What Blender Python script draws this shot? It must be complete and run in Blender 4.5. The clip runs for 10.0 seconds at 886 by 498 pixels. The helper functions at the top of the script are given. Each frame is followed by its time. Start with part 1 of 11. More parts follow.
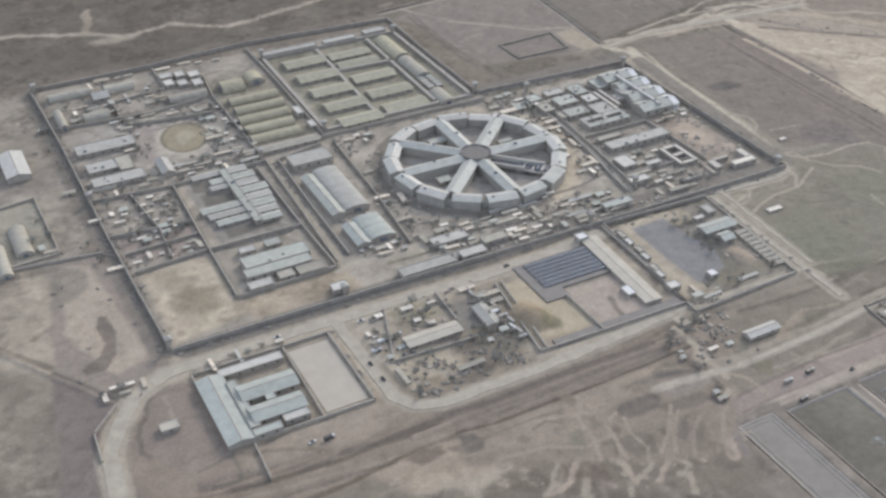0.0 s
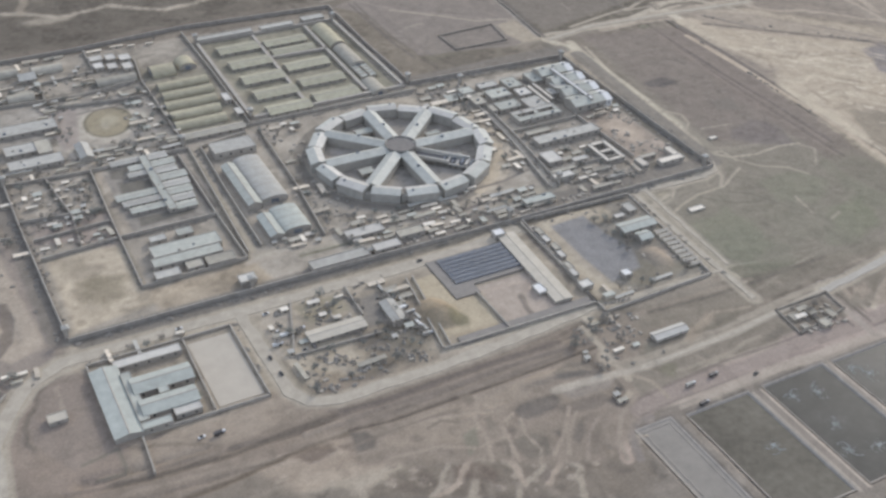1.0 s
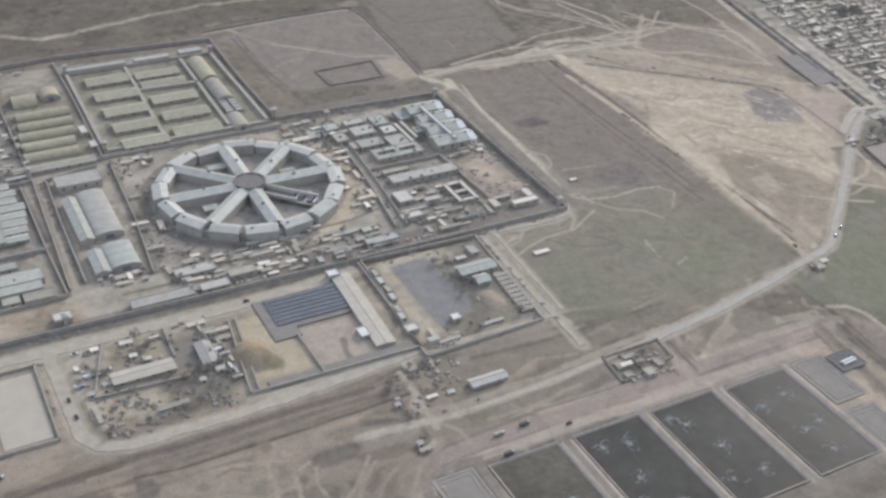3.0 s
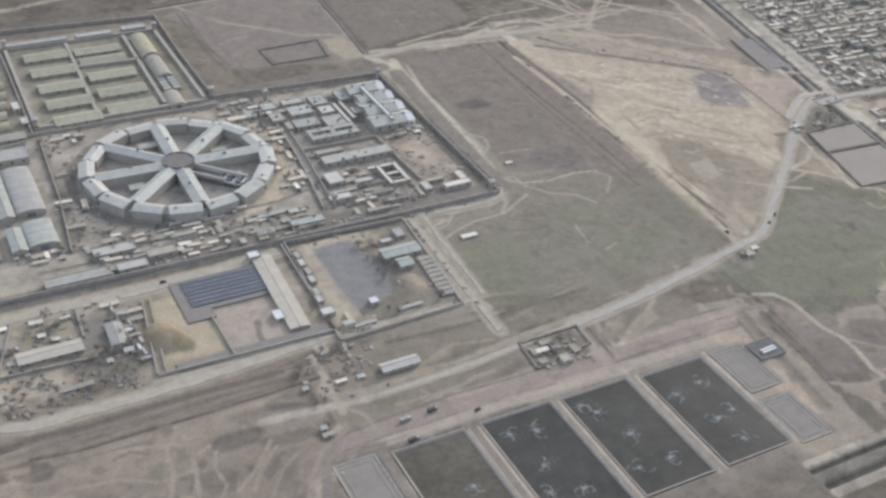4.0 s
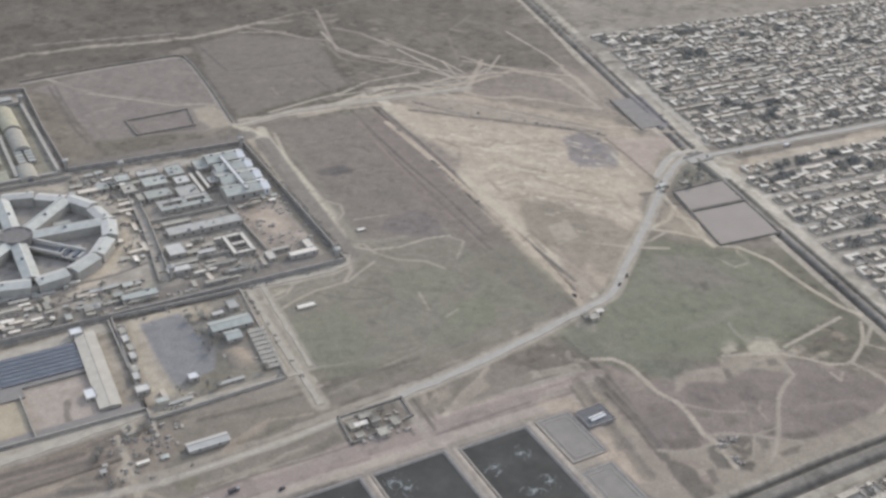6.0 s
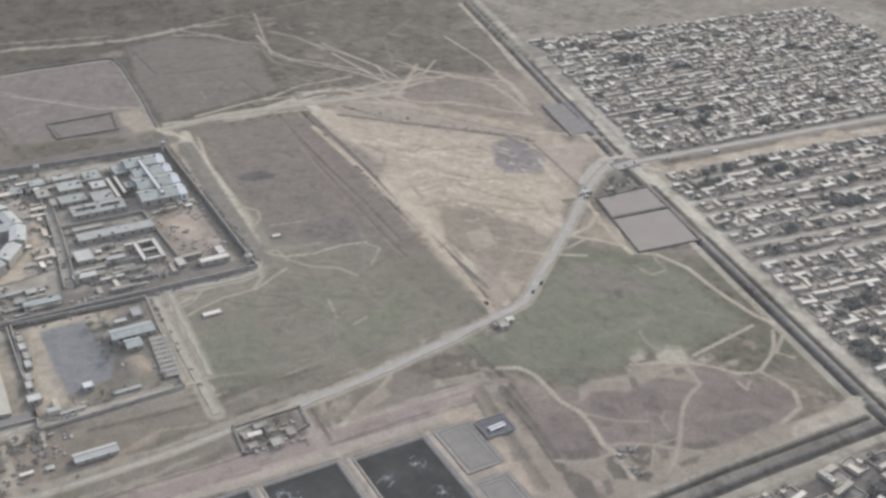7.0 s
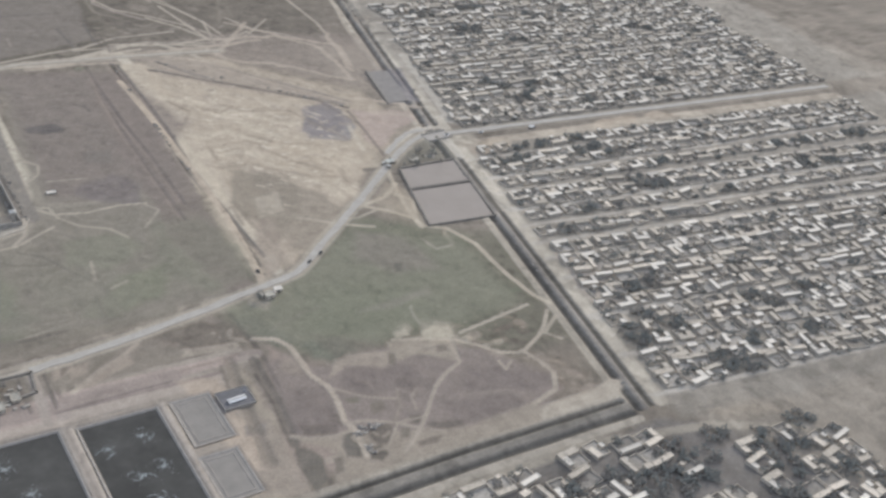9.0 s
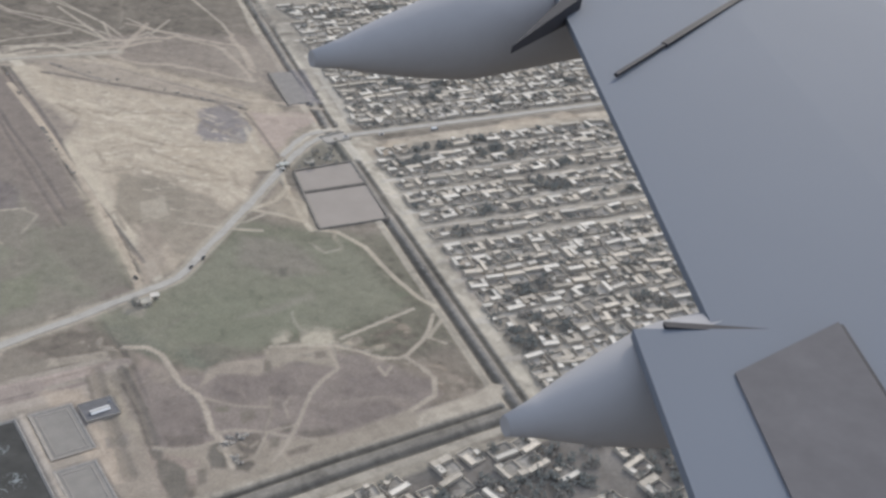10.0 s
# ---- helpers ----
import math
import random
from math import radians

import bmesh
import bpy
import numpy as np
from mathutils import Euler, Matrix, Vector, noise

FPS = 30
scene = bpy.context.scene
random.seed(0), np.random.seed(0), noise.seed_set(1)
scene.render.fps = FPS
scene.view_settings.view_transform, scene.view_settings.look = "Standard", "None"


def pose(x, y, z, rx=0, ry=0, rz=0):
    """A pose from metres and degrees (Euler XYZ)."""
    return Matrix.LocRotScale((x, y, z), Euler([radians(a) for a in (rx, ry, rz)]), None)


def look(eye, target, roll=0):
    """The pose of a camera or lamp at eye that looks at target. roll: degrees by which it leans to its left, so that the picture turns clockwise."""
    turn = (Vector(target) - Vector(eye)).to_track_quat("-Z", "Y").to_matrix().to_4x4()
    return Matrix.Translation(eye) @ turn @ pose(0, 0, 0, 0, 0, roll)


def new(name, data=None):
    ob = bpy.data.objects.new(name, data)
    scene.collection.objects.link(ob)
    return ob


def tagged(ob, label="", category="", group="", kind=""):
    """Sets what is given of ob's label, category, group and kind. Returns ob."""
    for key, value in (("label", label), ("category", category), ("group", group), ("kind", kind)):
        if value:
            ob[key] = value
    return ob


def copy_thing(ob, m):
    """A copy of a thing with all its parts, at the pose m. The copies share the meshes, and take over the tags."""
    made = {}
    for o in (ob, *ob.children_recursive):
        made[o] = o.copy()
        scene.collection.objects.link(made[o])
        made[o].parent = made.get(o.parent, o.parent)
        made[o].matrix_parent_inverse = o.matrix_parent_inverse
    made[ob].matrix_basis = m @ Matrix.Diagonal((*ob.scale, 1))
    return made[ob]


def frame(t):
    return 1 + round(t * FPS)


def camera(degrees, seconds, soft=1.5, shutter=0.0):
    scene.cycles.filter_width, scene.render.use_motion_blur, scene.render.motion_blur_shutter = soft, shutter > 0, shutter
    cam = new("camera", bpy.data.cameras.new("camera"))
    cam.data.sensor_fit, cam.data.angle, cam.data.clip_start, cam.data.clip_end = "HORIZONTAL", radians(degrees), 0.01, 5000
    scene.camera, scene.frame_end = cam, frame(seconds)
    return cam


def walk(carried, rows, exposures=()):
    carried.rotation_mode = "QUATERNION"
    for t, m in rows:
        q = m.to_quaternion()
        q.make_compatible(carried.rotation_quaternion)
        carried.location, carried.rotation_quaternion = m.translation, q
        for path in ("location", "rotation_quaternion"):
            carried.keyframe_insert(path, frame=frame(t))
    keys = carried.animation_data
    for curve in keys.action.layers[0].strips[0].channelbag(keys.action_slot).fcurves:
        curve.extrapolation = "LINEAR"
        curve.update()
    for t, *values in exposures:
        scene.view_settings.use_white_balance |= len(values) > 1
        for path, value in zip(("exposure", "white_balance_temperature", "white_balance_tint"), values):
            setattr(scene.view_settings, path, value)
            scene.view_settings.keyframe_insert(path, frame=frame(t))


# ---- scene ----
cam = camera(43.35, 10.0, soft=2.8)
PATH = [
    (0, (0.769, -1.937, 316.768), (39.419, 71.535, 261.018), -0.26),
    (0.5, (18.449, -6.693, 316.551), (57.463, 66.022, 260.067), 0.71),
    (1, (36.251, -11.701, 316.325), (75.716, 60.577, 259.594), 1.50),
    (1.5, (54.125, -17.089, 316.120), (93.984, 55.068, 259.512), 1.84),
    (2, (71.893, -22.982, 315.934), (112.563, 49.849, 260.784), 2.07),
    (2.5, (89.658, -29.131, 315.740), (131.064, 44.195, 261.808), 2.41),
    (4, (143.107, -47.302, 314.831), (184.473, 24.720, 259.138), 3.75),
    (4.5, (161.310, -53.532, 314.591), (202.509, 18.467, 258.745), 3.59),
    (5, (179.833, -59.590, 314.343), (221.769, 13.720, 260.801), 3.21),
    (5.5, (198.117, -65.653, 314.113), (241.032, 8.769, 262.930), 2.65),
    (7, (250.907, -84.229, 313.508), (296.100, -10.728, 262.959), 3.36),
    (7.5, (268.445, -90.533, 313.421), (314.336, -19.005, 260.717), 4.63),
    (8, (285.931, -97.188, 313.358), (333.300, -26.604, 260.689), 6.02),
    (8.5, (303.509, -103.750, 313.332), (352.455, -34.279, 260.624), 7.42),
    (9, (321.157, -110.439, 313.301), (371.879, -42.054, 260.852), 8.28),
    (9.5, (339.098, -116.932, 313.275), (391.584, -49.648, 261.140), 8.87),
    (10, (357.146, -123.361, 313.275), (410.973, -56.870, 261.490), 9.08),
]
walk(cam, [(t, look(eye, target, roll)) for t, eye, target, roll in PATH])

# ---- world and sun ----
SUN_TO = Vector((0.74, 0.47, 0.48)).normalized()
world = bpy.data.worlds.new("sky_world")
scene.world = world
world.use_nodes = True
wn = world.node_tree.nodes
sky = wn.new("ShaderNodeTexSky")
sky.sky_type, sky.sun_disc = "NISHITA", False
sky.sun_elevation = math.asin(SUN_TO.z)
sky.sun_rotation = math.atan2(SUN_TO.x, SUN_TO.y)
sky.dust_density, sky.air_density, sky.ozone_density = 3.6, 1.0, 1.2
# dust in the air: the sky is pale, and an even glow of haze comes from every side
pale = wn.new("ShaderNodeHueSaturation")
pale.inputs["Saturation"].default_value, pale.inputs["Value"].default_value = 0.9, 0.38
haze = wn.new("ShaderNodeVectorMath")
haze.operation = "ADD"
haze.inputs[1].default_value = (2.66, 2.99, 3.74)
wn["Background"].inputs["Strength"].default_value = 0.1
for out, into in ((sky.outputs["Color"], pale.inputs["Color"]), (pale.outputs["Color"], haze.inputs[0]), (haze.outputs[0], wn["Background"].inputs["Color"])):
    world.node_tree.links.new(out, into)
sun = new("sun", bpy.data.lights.new("sun", "SUN"))
sun.data.energy, sun.data.angle, sun.data.color = 0.78, radians(10.0), (1.0, 0.965, 0.90)
sun.matrix_world = look(SUN_TO * 2000, (0, 0, 0))
scene.view_settings.exposure = 1.05

# ---- materials ----


# pale tone mixed into base colours in place of haze
HAZE_TONE = (0.30, 0.272, 0.23)


def surface(name, colour, rough=0.85, scale=0.6, vary=0.25, metal=0.0, fine=6.0, bump=0.3, random_tint=0.0, haze_share=0.15):
    """A worn surface: coarse stains and fine grain over the colour, in metres; a share of pale tone is mixed in to
    stand in for haze.
    """
    colour = tuple(c * (1 - haze_share) + d * haze_share for c, d in zip(colour, HAZE_TONE))
    m = bpy.data.materials.new(name)
    m.use_nodes = True
    n, ln = m.node_tree.nodes, m.node_tree.links
    b = n["Principled BSDF"]
    b.inputs["Roughness"].default_value, b.inputs["Metallic"].default_value = rough, metal
    b.inputs["Specular IOR Level"].default_value = 0.22
    g = n.new("ShaderNodeNewGeometry")
    out = None
    for sc, amount, det in ((scale, vary, 4), (fine, vary * 0.6, 2)):
        t = n.new("ShaderNodeTexNoise")
        t.inputs["Scale"].default_value, t.inputs["Detail"].default_value, t.inputs["Roughness"].default_value = sc, det, 0.65
        ln.new(g.outputs["Position"], t.inputs["Vector"])
        r = n.new("ShaderNodeMapRange")
        r.inputs["From Min"].default_value, r.inputs["From Max"].default_value = 0.25, 0.75
        r.inputs["To Min"].default_value, r.inputs["To Max"].default_value = 1 - amount, 1 + amount
        ln.new(t.outputs["Fac"], r.inputs["Value"])
        if out is None:
            out, grain = r.outputs["Result"], t
        else:
            k = n.new("ShaderNodeMath")
            k.operation = "MULTIPLY"
            ln.new(out, k.inputs[0]), ln.new(r.outputs["Result"], k.inputs[1])
            out, grain = k.outputs[0], t
    if random_tint:
        o = n.new("ShaderNodeObjectInfo")
        r = n.new("ShaderNodeMapRange")
        r.inputs["To Min"].default_value, r.inputs["To Max"].default_value = 1 - random_tint, 1 + random_tint
        ln.new(o.outputs["Random"], r.inputs["Value"])
        k = n.new("ShaderNodeMath")
        k.operation = "MULTIPLY"
        ln.new(out, k.inputs[0]), ln.new(r.outputs["Result"], k.inputs[1])
        out = k.outputs[0]
    mix = n.new("ShaderNodeVectorMath")
    mix.operation = "SCALE"
    mix.inputs[0].default_value = colour
    ln.new(out, mix.inputs["Scale"])
    ln.new(mix.outputs[0], b.inputs["Base Color"])
    if bump:
        bp = n.new("ShaderNodeBump")
        bp.inputs["Strength"].default_value, bp.inputs["Distance"].default_value = bump, 0.15
        ln.new(grain.outputs["Fac"], bp.inputs["Height"])
        ln.new(bp.outputs["Normal"], b.inputs["Normal"])
    return m


def ground_surface():
    """Bare earth whose colour is kept per point, with clods, dry scrub and grit on top."""
    m = bpy.data.materials.new("bare_earth")
    m.use_nodes = True
    n, ln = m.node_tree.nodes, m.node_tree.links
    b = n["Principled BSDF"]
    b.inputs["Roughness"].default_value = 0.95
    b.inputs["Specular IOR Level"].default_value = 0.1
    a = n.new("ShaderNodeAttribute")
    a.attribute_name = "soil"
    g = n.new("ShaderNodeNewGeometry")
    out = None
    grain = None
    for sc, lo, hi in ((0.05, 0.97, 1.03), (0.22, 0.92, 1.08), (0.9, 0.84, 1.16)):
        t = n.new("ShaderNodeTexNoise")
        t.inputs["Scale"].default_value, t.inputs["Detail"].default_value, t.inputs["Roughness"].default_value = sc, 5, 0.7
        ln.new(g.outputs["Position"], t.inputs["Vector"])
        r = n.new("ShaderNodeMapRange")
        r.inputs["From Min"].default_value, r.inputs["From Max"].default_value = 0.3, 0.7
        r.inputs["To Min"].default_value, r.inputs["To Max"].default_value = lo, hi
        ln.new(t.outputs["Fac"], r.inputs["Value"])
        if out is None:
            out = r.outputs["Result"]
        else:
            k = n.new("ShaderNodeMath")
            k.operation = "MULTIPLY"
            ln.new(out, k.inputs[0]), ln.new(r.outputs["Result"], k.inputs[1])
            out = k.outputs[0]
        grain = t
    s = n.new("ShaderNodeVectorMath")
    s.operation = "SCALE"
    ln.new(a.outputs["Color"], s.inputs[0]), ln.new(out, s.inputs["Scale"])
    ln.new(s.outputs[0], b.inputs["Base Color"])
    bp = n.new("ShaderNodeBump")
    bp.inputs["Strength"].default_value, bp.inputs["Distance"].default_value = 0.5, 0.5
    ln.new(grain.outputs["Fac"], bp.inputs["Height"]), ln.new(bp.outputs["Normal"], b.inputs["Normal"])
    return m


M_ground = ground_surface()
M_road = surface("dusty_asphalt", (0.385, 0.358, 0.31), 0.9, 0.15, 0.14, fine=2.0)
M_dirtroad = surface("packed_dirt", (0.385, 0.343, 0.276), 0.95, 0.2, 0.18, fine=2.0)
M_coping = surface("grey_coping", (0.33, 0.305, 0.265), 0.9, 0.4, 0.2)
M_bank = surface("earth_bank", (0.30, 0.272, 0.236), 0.95, 0.3, 0.2)
M_perimeter = surface("stained_block_wall", (0.30, 0.277, 0.243), 0.92, 0.3, 0.25)
M_concrete = surface("weathered_concrete", (0.355, 0.328, 0.285), 0.85, 0.3, 0.18)
M_mudwall = surface("mud_brick_wall", (0.45, 0.40, 0.325), 0.95, 0.4, 0.2, random_tint=0.15)
M_block = surface("grey_block_wall", (0.365, 0.336, 0.29), 0.9, 0.4, 0.2, random_tint=0.1)
M_greyroof = surface("grey_sheet_roof", (0.385, 0.375, 0.336), 0.7, 0.25, 0.18, 0.0, random_tint=0.12)
M_greenroof = surface("grey_green_sheet_roof", (0.388, 0.397, 0.348), 0.7, 0.25, 0.18, 0.0, random_tint=0.1)
M_blueroof = surface("blue_grey_sheet_roof", (0.385, 0.405, 0.362), 0.65, 0.25, 0.16, 0.0, random_tint=0.08)
M_darkblue = surface("dark_blue_panels", (0.145, 0.167, 0.198), 0.55, 0.25, 0.14, 0.0, random_tint=0.08)
M_oliveroof = surface("dusty_olive_roof", (0.335, 0.32, 0.235), 0.85, 0.25, 0.18, random_tint=0.1)
M_earthwall = surface("dark_earth_wall", (0.205, 0.186, 0.158), 0.95, 0.3, 0.3)
M_yellowroof = surface("ochre_roof", (0.37, 0.34, 0.24), 0.85, 0.25, 0.18, random_tint=0.1)
M_tanroof = surface("tan_roof", (0.36, 0.335, 0.275), 0.85, 0.25, 0.18, random_tint=0.12)
M_whiteroof = surface("white_sheet_roof", (0.51, 0.49, 0.44), 0.65, 0.25, 0.12, random_tint=0.12)
M_cream = surface("cream_dusty_sheet", (0.46, 0.42, 0.345), 0.8, 0.25, 0.12, random_tint=0.08)
M_darkpad = surface("dark_bitumen", (0.115, 0.115, 0.12), 0.9, 0.3, 0.2)
M_basin = surface("brownish_grey_silt", (0.235, 0.216, 0.188), 0.95, 0.12, 0.14)
M_white = surface("bright_white_sheet", (0.66, 0.66, 0.64), 0.6, 0.25, 0.05)
M_mudroof = surface("pale_mud_roof", (0.54, 0.475, 0.38), 0.95, 0.5, 0.25, random_tint=0.28)
M_brightroof = surface("lime_washed_roof", (0.67, 0.615, 0.52), 0.85, 0.5, 0.15, random_tint=0.2)
M_dirt = surface("courtyard_earth", (0.285, 0.262, 0.225), 0.95, 0.5, 0.3, random_tint=0.3)
M_scrub = surface("dry_scrub", (0.225, 0.208, 0.182), 0.95, 0.3, 0.35)
M_rubble = surface("pale_rubble", (0.36, 0.33, 0.28), 0.9, 0.4, 0.3)
M_bark = surface("grey_bark", (0.12, 0.10, 0.08), 0.95, 1.5, 0.3)
# leaf and twig colours are also paled to stand in for haze
M_leaf = surface("dusty_hazed_leaves", (0.20, 0.206, 0.182), 0.8, 0.8, 0.3, random_tint=0.25)
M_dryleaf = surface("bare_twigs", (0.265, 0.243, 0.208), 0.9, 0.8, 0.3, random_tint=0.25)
M_paint = surface("vehicle_paint", (0.42, 0.42, 0.42), 0.35, 0.5, 0.05, bump=0, random_tint=0.6)
M_glass = surface("dark_glass", (0.03, 0.035, 0.04), 0.1, 0.5, 0.05, bump=0, haze_share=0.1)
M_rubber = surface("black_rubber", (0.03, 0.03, 0.03), 0.8, 2.0, 0.1, bump=0)
M_water = surface("green_black_water", (0.068, 0.066, 0.059), 0.30, 0.03, 0.2, fine=0.12, bump=0.12, haze_share=0.02)
M_algae = surface("brown_green_water", (0.112, 0.102, 0.082), 0.32, 0.03, 0.3, fine=0.3, bump=0.1, haze_share=0.02)
for m in (M_water, M_algae):
    m.node_tree.nodes["Principled BSDF"].inputs["Specular IOR Level"].default_value = 0.04
M_foam = surface("churned_foam", (0.27, 0.295, 0.285), 0.7, 0.5, 0.3)
M_pad = surface("grey_gravel_pad", (0.222, 0.205, 0.185), 0.95, 0.2, 0.12)
M_lake = surface("grey_paved_ground", (0.165, 0.16, 0.158), 0.9, 0.1, 0.1)

# ---- mesh tools ----


class Build:
    """Collects boxes, prisms and sheets, then makes one mesh of them."""

    def __init__(self):
        self.v, self.f = [], []

    def add(self, verts, faces):
        k = len(self.v)
        self.v += [tuple(p) for p in verts]
        self.f += [tuple(i + k for i in q) for q in faces]
        return self

    def box(self, x0, y0, z0, x1, y1, z1):
        return self.add([(x0, y0, z0), (x1, y0, z0), (x1, y1, z0), (x0, y1, z0), (x0, y0, z1), (x1, y0, z1), (x1, y1, z1), (x0, y1, z1)],
                        [(3, 2, 1, 0), (4, 5, 6, 7), (0, 1, 5, 4), (1, 2, 6, 5), (2, 3, 7, 6), (3, 0, 4, 7)])

    def turned(self, m):
        self.v = [tuple(m @ Vector(p)) for p in self.v]
        return self

    def prism(self, outline, x0, x1):
        """An outline of (y, z), drawn out along x."""
        n = len(outline)
        self.add([(x0, y, z) for y, z in outline] + [(x1, y, z) for y, z in outline],
                 [tuple(range(n))[::-1], tuple(range(n, 2 * n))] + [(i, (i + 1) % n, n + (i + 1) % n, n + i) for i in range(n)])
        return self

    def mesh(self, name, material):
        me = bpy.data.meshes.new(name)
        me.from_pydata(self.v, [], self.f)
        me.materials.append(material)
        bm = bmesh.new()
        bm.from_mesh(me)
        bmesh.ops.recalc_face_normals(bm, faces=bm.faces)
        bm.to_mesh(me)
        bm.free()
        return me


def part(name, build, material, parent, label=""):
    ob = new(name, build.mesh(name, material))
    ob.parent = parent
    return tagged(ob, label)


def thing(name, x, y, angle, label, category, group="", z=0.0):
    ob = new(name)
    ob.empty_display_size = 0.5
    ob.matrix_basis = pose(x, y, z, 0, 0, angle)
    return tagged(ob, label, category, group)


def rot2(x, y, a):
    c, s = math.cos(radians(a)), math.sin(radians(a))
    return x * c - y * s, x * s + y * c

# ---- ground: one sheet with its soils, tracks, ditches and banks ----


def lattice(X, Y, size, seed):
    """Smooth value noise from 0 to 1 with cells of that size."""
    rs = np.random.RandomState(seed)
    table = rs.rand(257, 257)
    u, v = X / size + 1000.37, Y / size + 1000.71
    i, j = np.floor(u).astype(int), np.floor(v).astype(int)
    fu, fv = u - i, v - j
    fu, fv = fu * fu * (3 - 2 * fu), fv * fv * (3 - 2 * fv)
    i, j = i % 256, j % 256
    return (table[i, j] * (1 - fu) + table[i + 1, j] * fu) * (1 - fv) + (table[i, j + 1] * (1 - fu) + table[i + 1, j + 1] * fu) * fv


def layered(X, Y, size, seed, octaves=4):
    total, weight, norm = 0, 1.0, 0
    for k in range(octaves):
        total = total + weight * lattice(X, Y, size / 2 ** k, seed + k)
        norm += weight
        weight *= 0.55
    return total / norm


class Earth:
    def __init__(self):
        grow = [4 * 1.18 ** k for k in range(36)]
        outward = np.cumsum(grow)
        outward = outward[outward < 4600]
        self.xs = np.concatenate([-60 - outward[::-1], np.arange(-60, 740, 1.0), np.arange(740, 1120, 2.5), 1120 + outward])
        self.ys = np.concatenate([30 - outward[::-1], np.arange(30, 730, 1.0), np.arange(730, 960, 2.5), 960 + outward])
        self.X, self.Y = np.meshgrid(self.xs, self.ys, indexing="ij")
        X, Y = self.X, self.Y
        self.wx = X + (layered(X, Y, 14, 11) - 0.5) * 7
        self.wy = Y + (layered(X, Y, 14, 21) - 0.5) * 7
        self.speck = layered(X, Y, 5, 31, 3)
        broad = layered(X, Y, 90, 41)
        patch = layered(X, Y, 22, 51)
        self.C = np.empty(X.shape + (3,))
        k = np.clip((broad * 0.6 + patch * 0.4 - 0.3) / 0.4, 0, 1)[..., None]
        self.C[:] = np.array((0.165, 0.143, 0.118)) * (1 - k) + np.array((0.245, 0.214, 0.175)) * k
        self.Z = (layered(X, Y, 30, 61) - 0.5) * 0.7 + (self.speck - 0.5) * 0.35

    def window(self, pts, margin):
        p = np.array(pts, float)
        i0, i1 = np.searchsorted(self.xs, (p[:, 0].min() - margin, p[:, 0].max() + margin))
        j0, j1 = np.searchsorted(self.ys, (p[:, 1].min() - margin, p[:, 1].max() + margin))
        return slice(i0, i1), slice(j0, j1)

    def off_line(self, pts, w, rough):
        X, Y = (self.wx[w], self.wy[w]) if rough else (self.X[w], self.Y[w])
        best = np.full(X.shape, 1e9)
        for (ax, ay), (bx, by) in zip(pts[:-1], pts[1:]):
            dx, dy = bx - ax, by - ay
            t = np.clip(((X - ax) * dx + (Y - ay) * dy) / (dx * dx + dy * dy + 1e-9), 0, 1)
            best = np.minimum(best, np.hypot(X - ax - t * dx, Y - ay - t * dy))
        return best

    def blend(self, w, mask, colour, amount):
        m = (np.clip(mask, 0, 1) * amount)[..., None]
        self.C[w] = self.C[w] * (1 - m) + np.array(colour) * m

    def track(self, pts, width, colour, amount=0.8, soft=1.2, rough=False, dip=0.0, broken=0.35):
        """A worn track along a line; dip: metres by which wheels have pressed it down."""
        w = self.window(pts, width + soft + 8)
        d = self.off_line(pts, w, rough)
        mask = np.clip((width / 2 + soft - d) / soft, 0, 1)
        wear = 1 - broken + broken * 2 * self.speck[w]
        self.blend(w, mask * wear, colour, amount)
        self.Z[w] = self.Z[w] * (1 - mask) - mask * dip

    def area(self, pts, colour, amount=0.8, soft=2.0, rough=True, broken=0.3, flat=0.0):
        """A stretch of one soil inside a polygon."""
        w = self.window(pts, soft + 8)
        X, Y = (self.wx[w], self.wy[w]) if rough else (self.X[w], self.Y[w])
        loop = list(pts) + [pts[0]]
        inside = np.zeros(X.shape, bool)
        for (ax, ay), (bx, by) in zip(loop[:-1], loop[1:]):
            if ay != by:
                inside ^= ((ay > Y) != (by > Y)) & (X < (bx - ax) * (Y - ay) / (by - ay) + ax)
        d = self.off_line(loop, w, rough) * np.where(inside, 1, -1)
        mask = np.clip(0.5 + d / (2 * soft), 0, 1)
        self.blend(w, mask * (1 - broken + broken * 2 * self.speck[w]), colour, amount)
        if flat:
            self.Z[w] *= 1 - mask * flat

    def spot(self, x, y, rx, ry, colour, amount=0.7, rise=0.0, turn=0.0):
        r = max(rx, ry) * 1.3 + 8
        w = self.window([(x - r, y - r), (x + r, y + r)], 2)
        c, s = math.cos(radians(turn)), math.sin(radians(turn))
        X, Y = self.wx[w] - x, self.wy[w] - y
        d = np.hypot((X * c + Y * s) / rx, (Y * c - X * s) / ry)
        m = np.clip(1.25 - d, 0, 1)
        self.blend(w, np.clip(m * 2, 0, 1) * (0.6 + 0.8 * self.speck[w]), colour, amount)
        self.Z[w] += rise * np.clip(1 - d * d, 0, 1)

    def bank(self, pts, width, rise, rough=False):
        """A bank (or, with a negative rise, a ditch) along a line."""
        w = self.window(pts, width * 2 + 8)
        d = self.off_line(pts, w, rough)
        self.Z[w] += rise * np.exp(-(d / (width / 2)) ** 2)

    def level(self, x0, y0, x1, y1, z, soft=2.0):
        w = self.window([(x0, y0), (x1, y1)], soft + 4)
        X, Y = self.X[w], self.Y[w]
        d = np.minimum(np.minimum(X - x0, x1 - X), np.minimum(Y - y0, y1 - Y))
        m = np.clip(1 + d / soft, 0, 1)
        self.Z[w] = self.Z[w] * (1 - m) + z * m

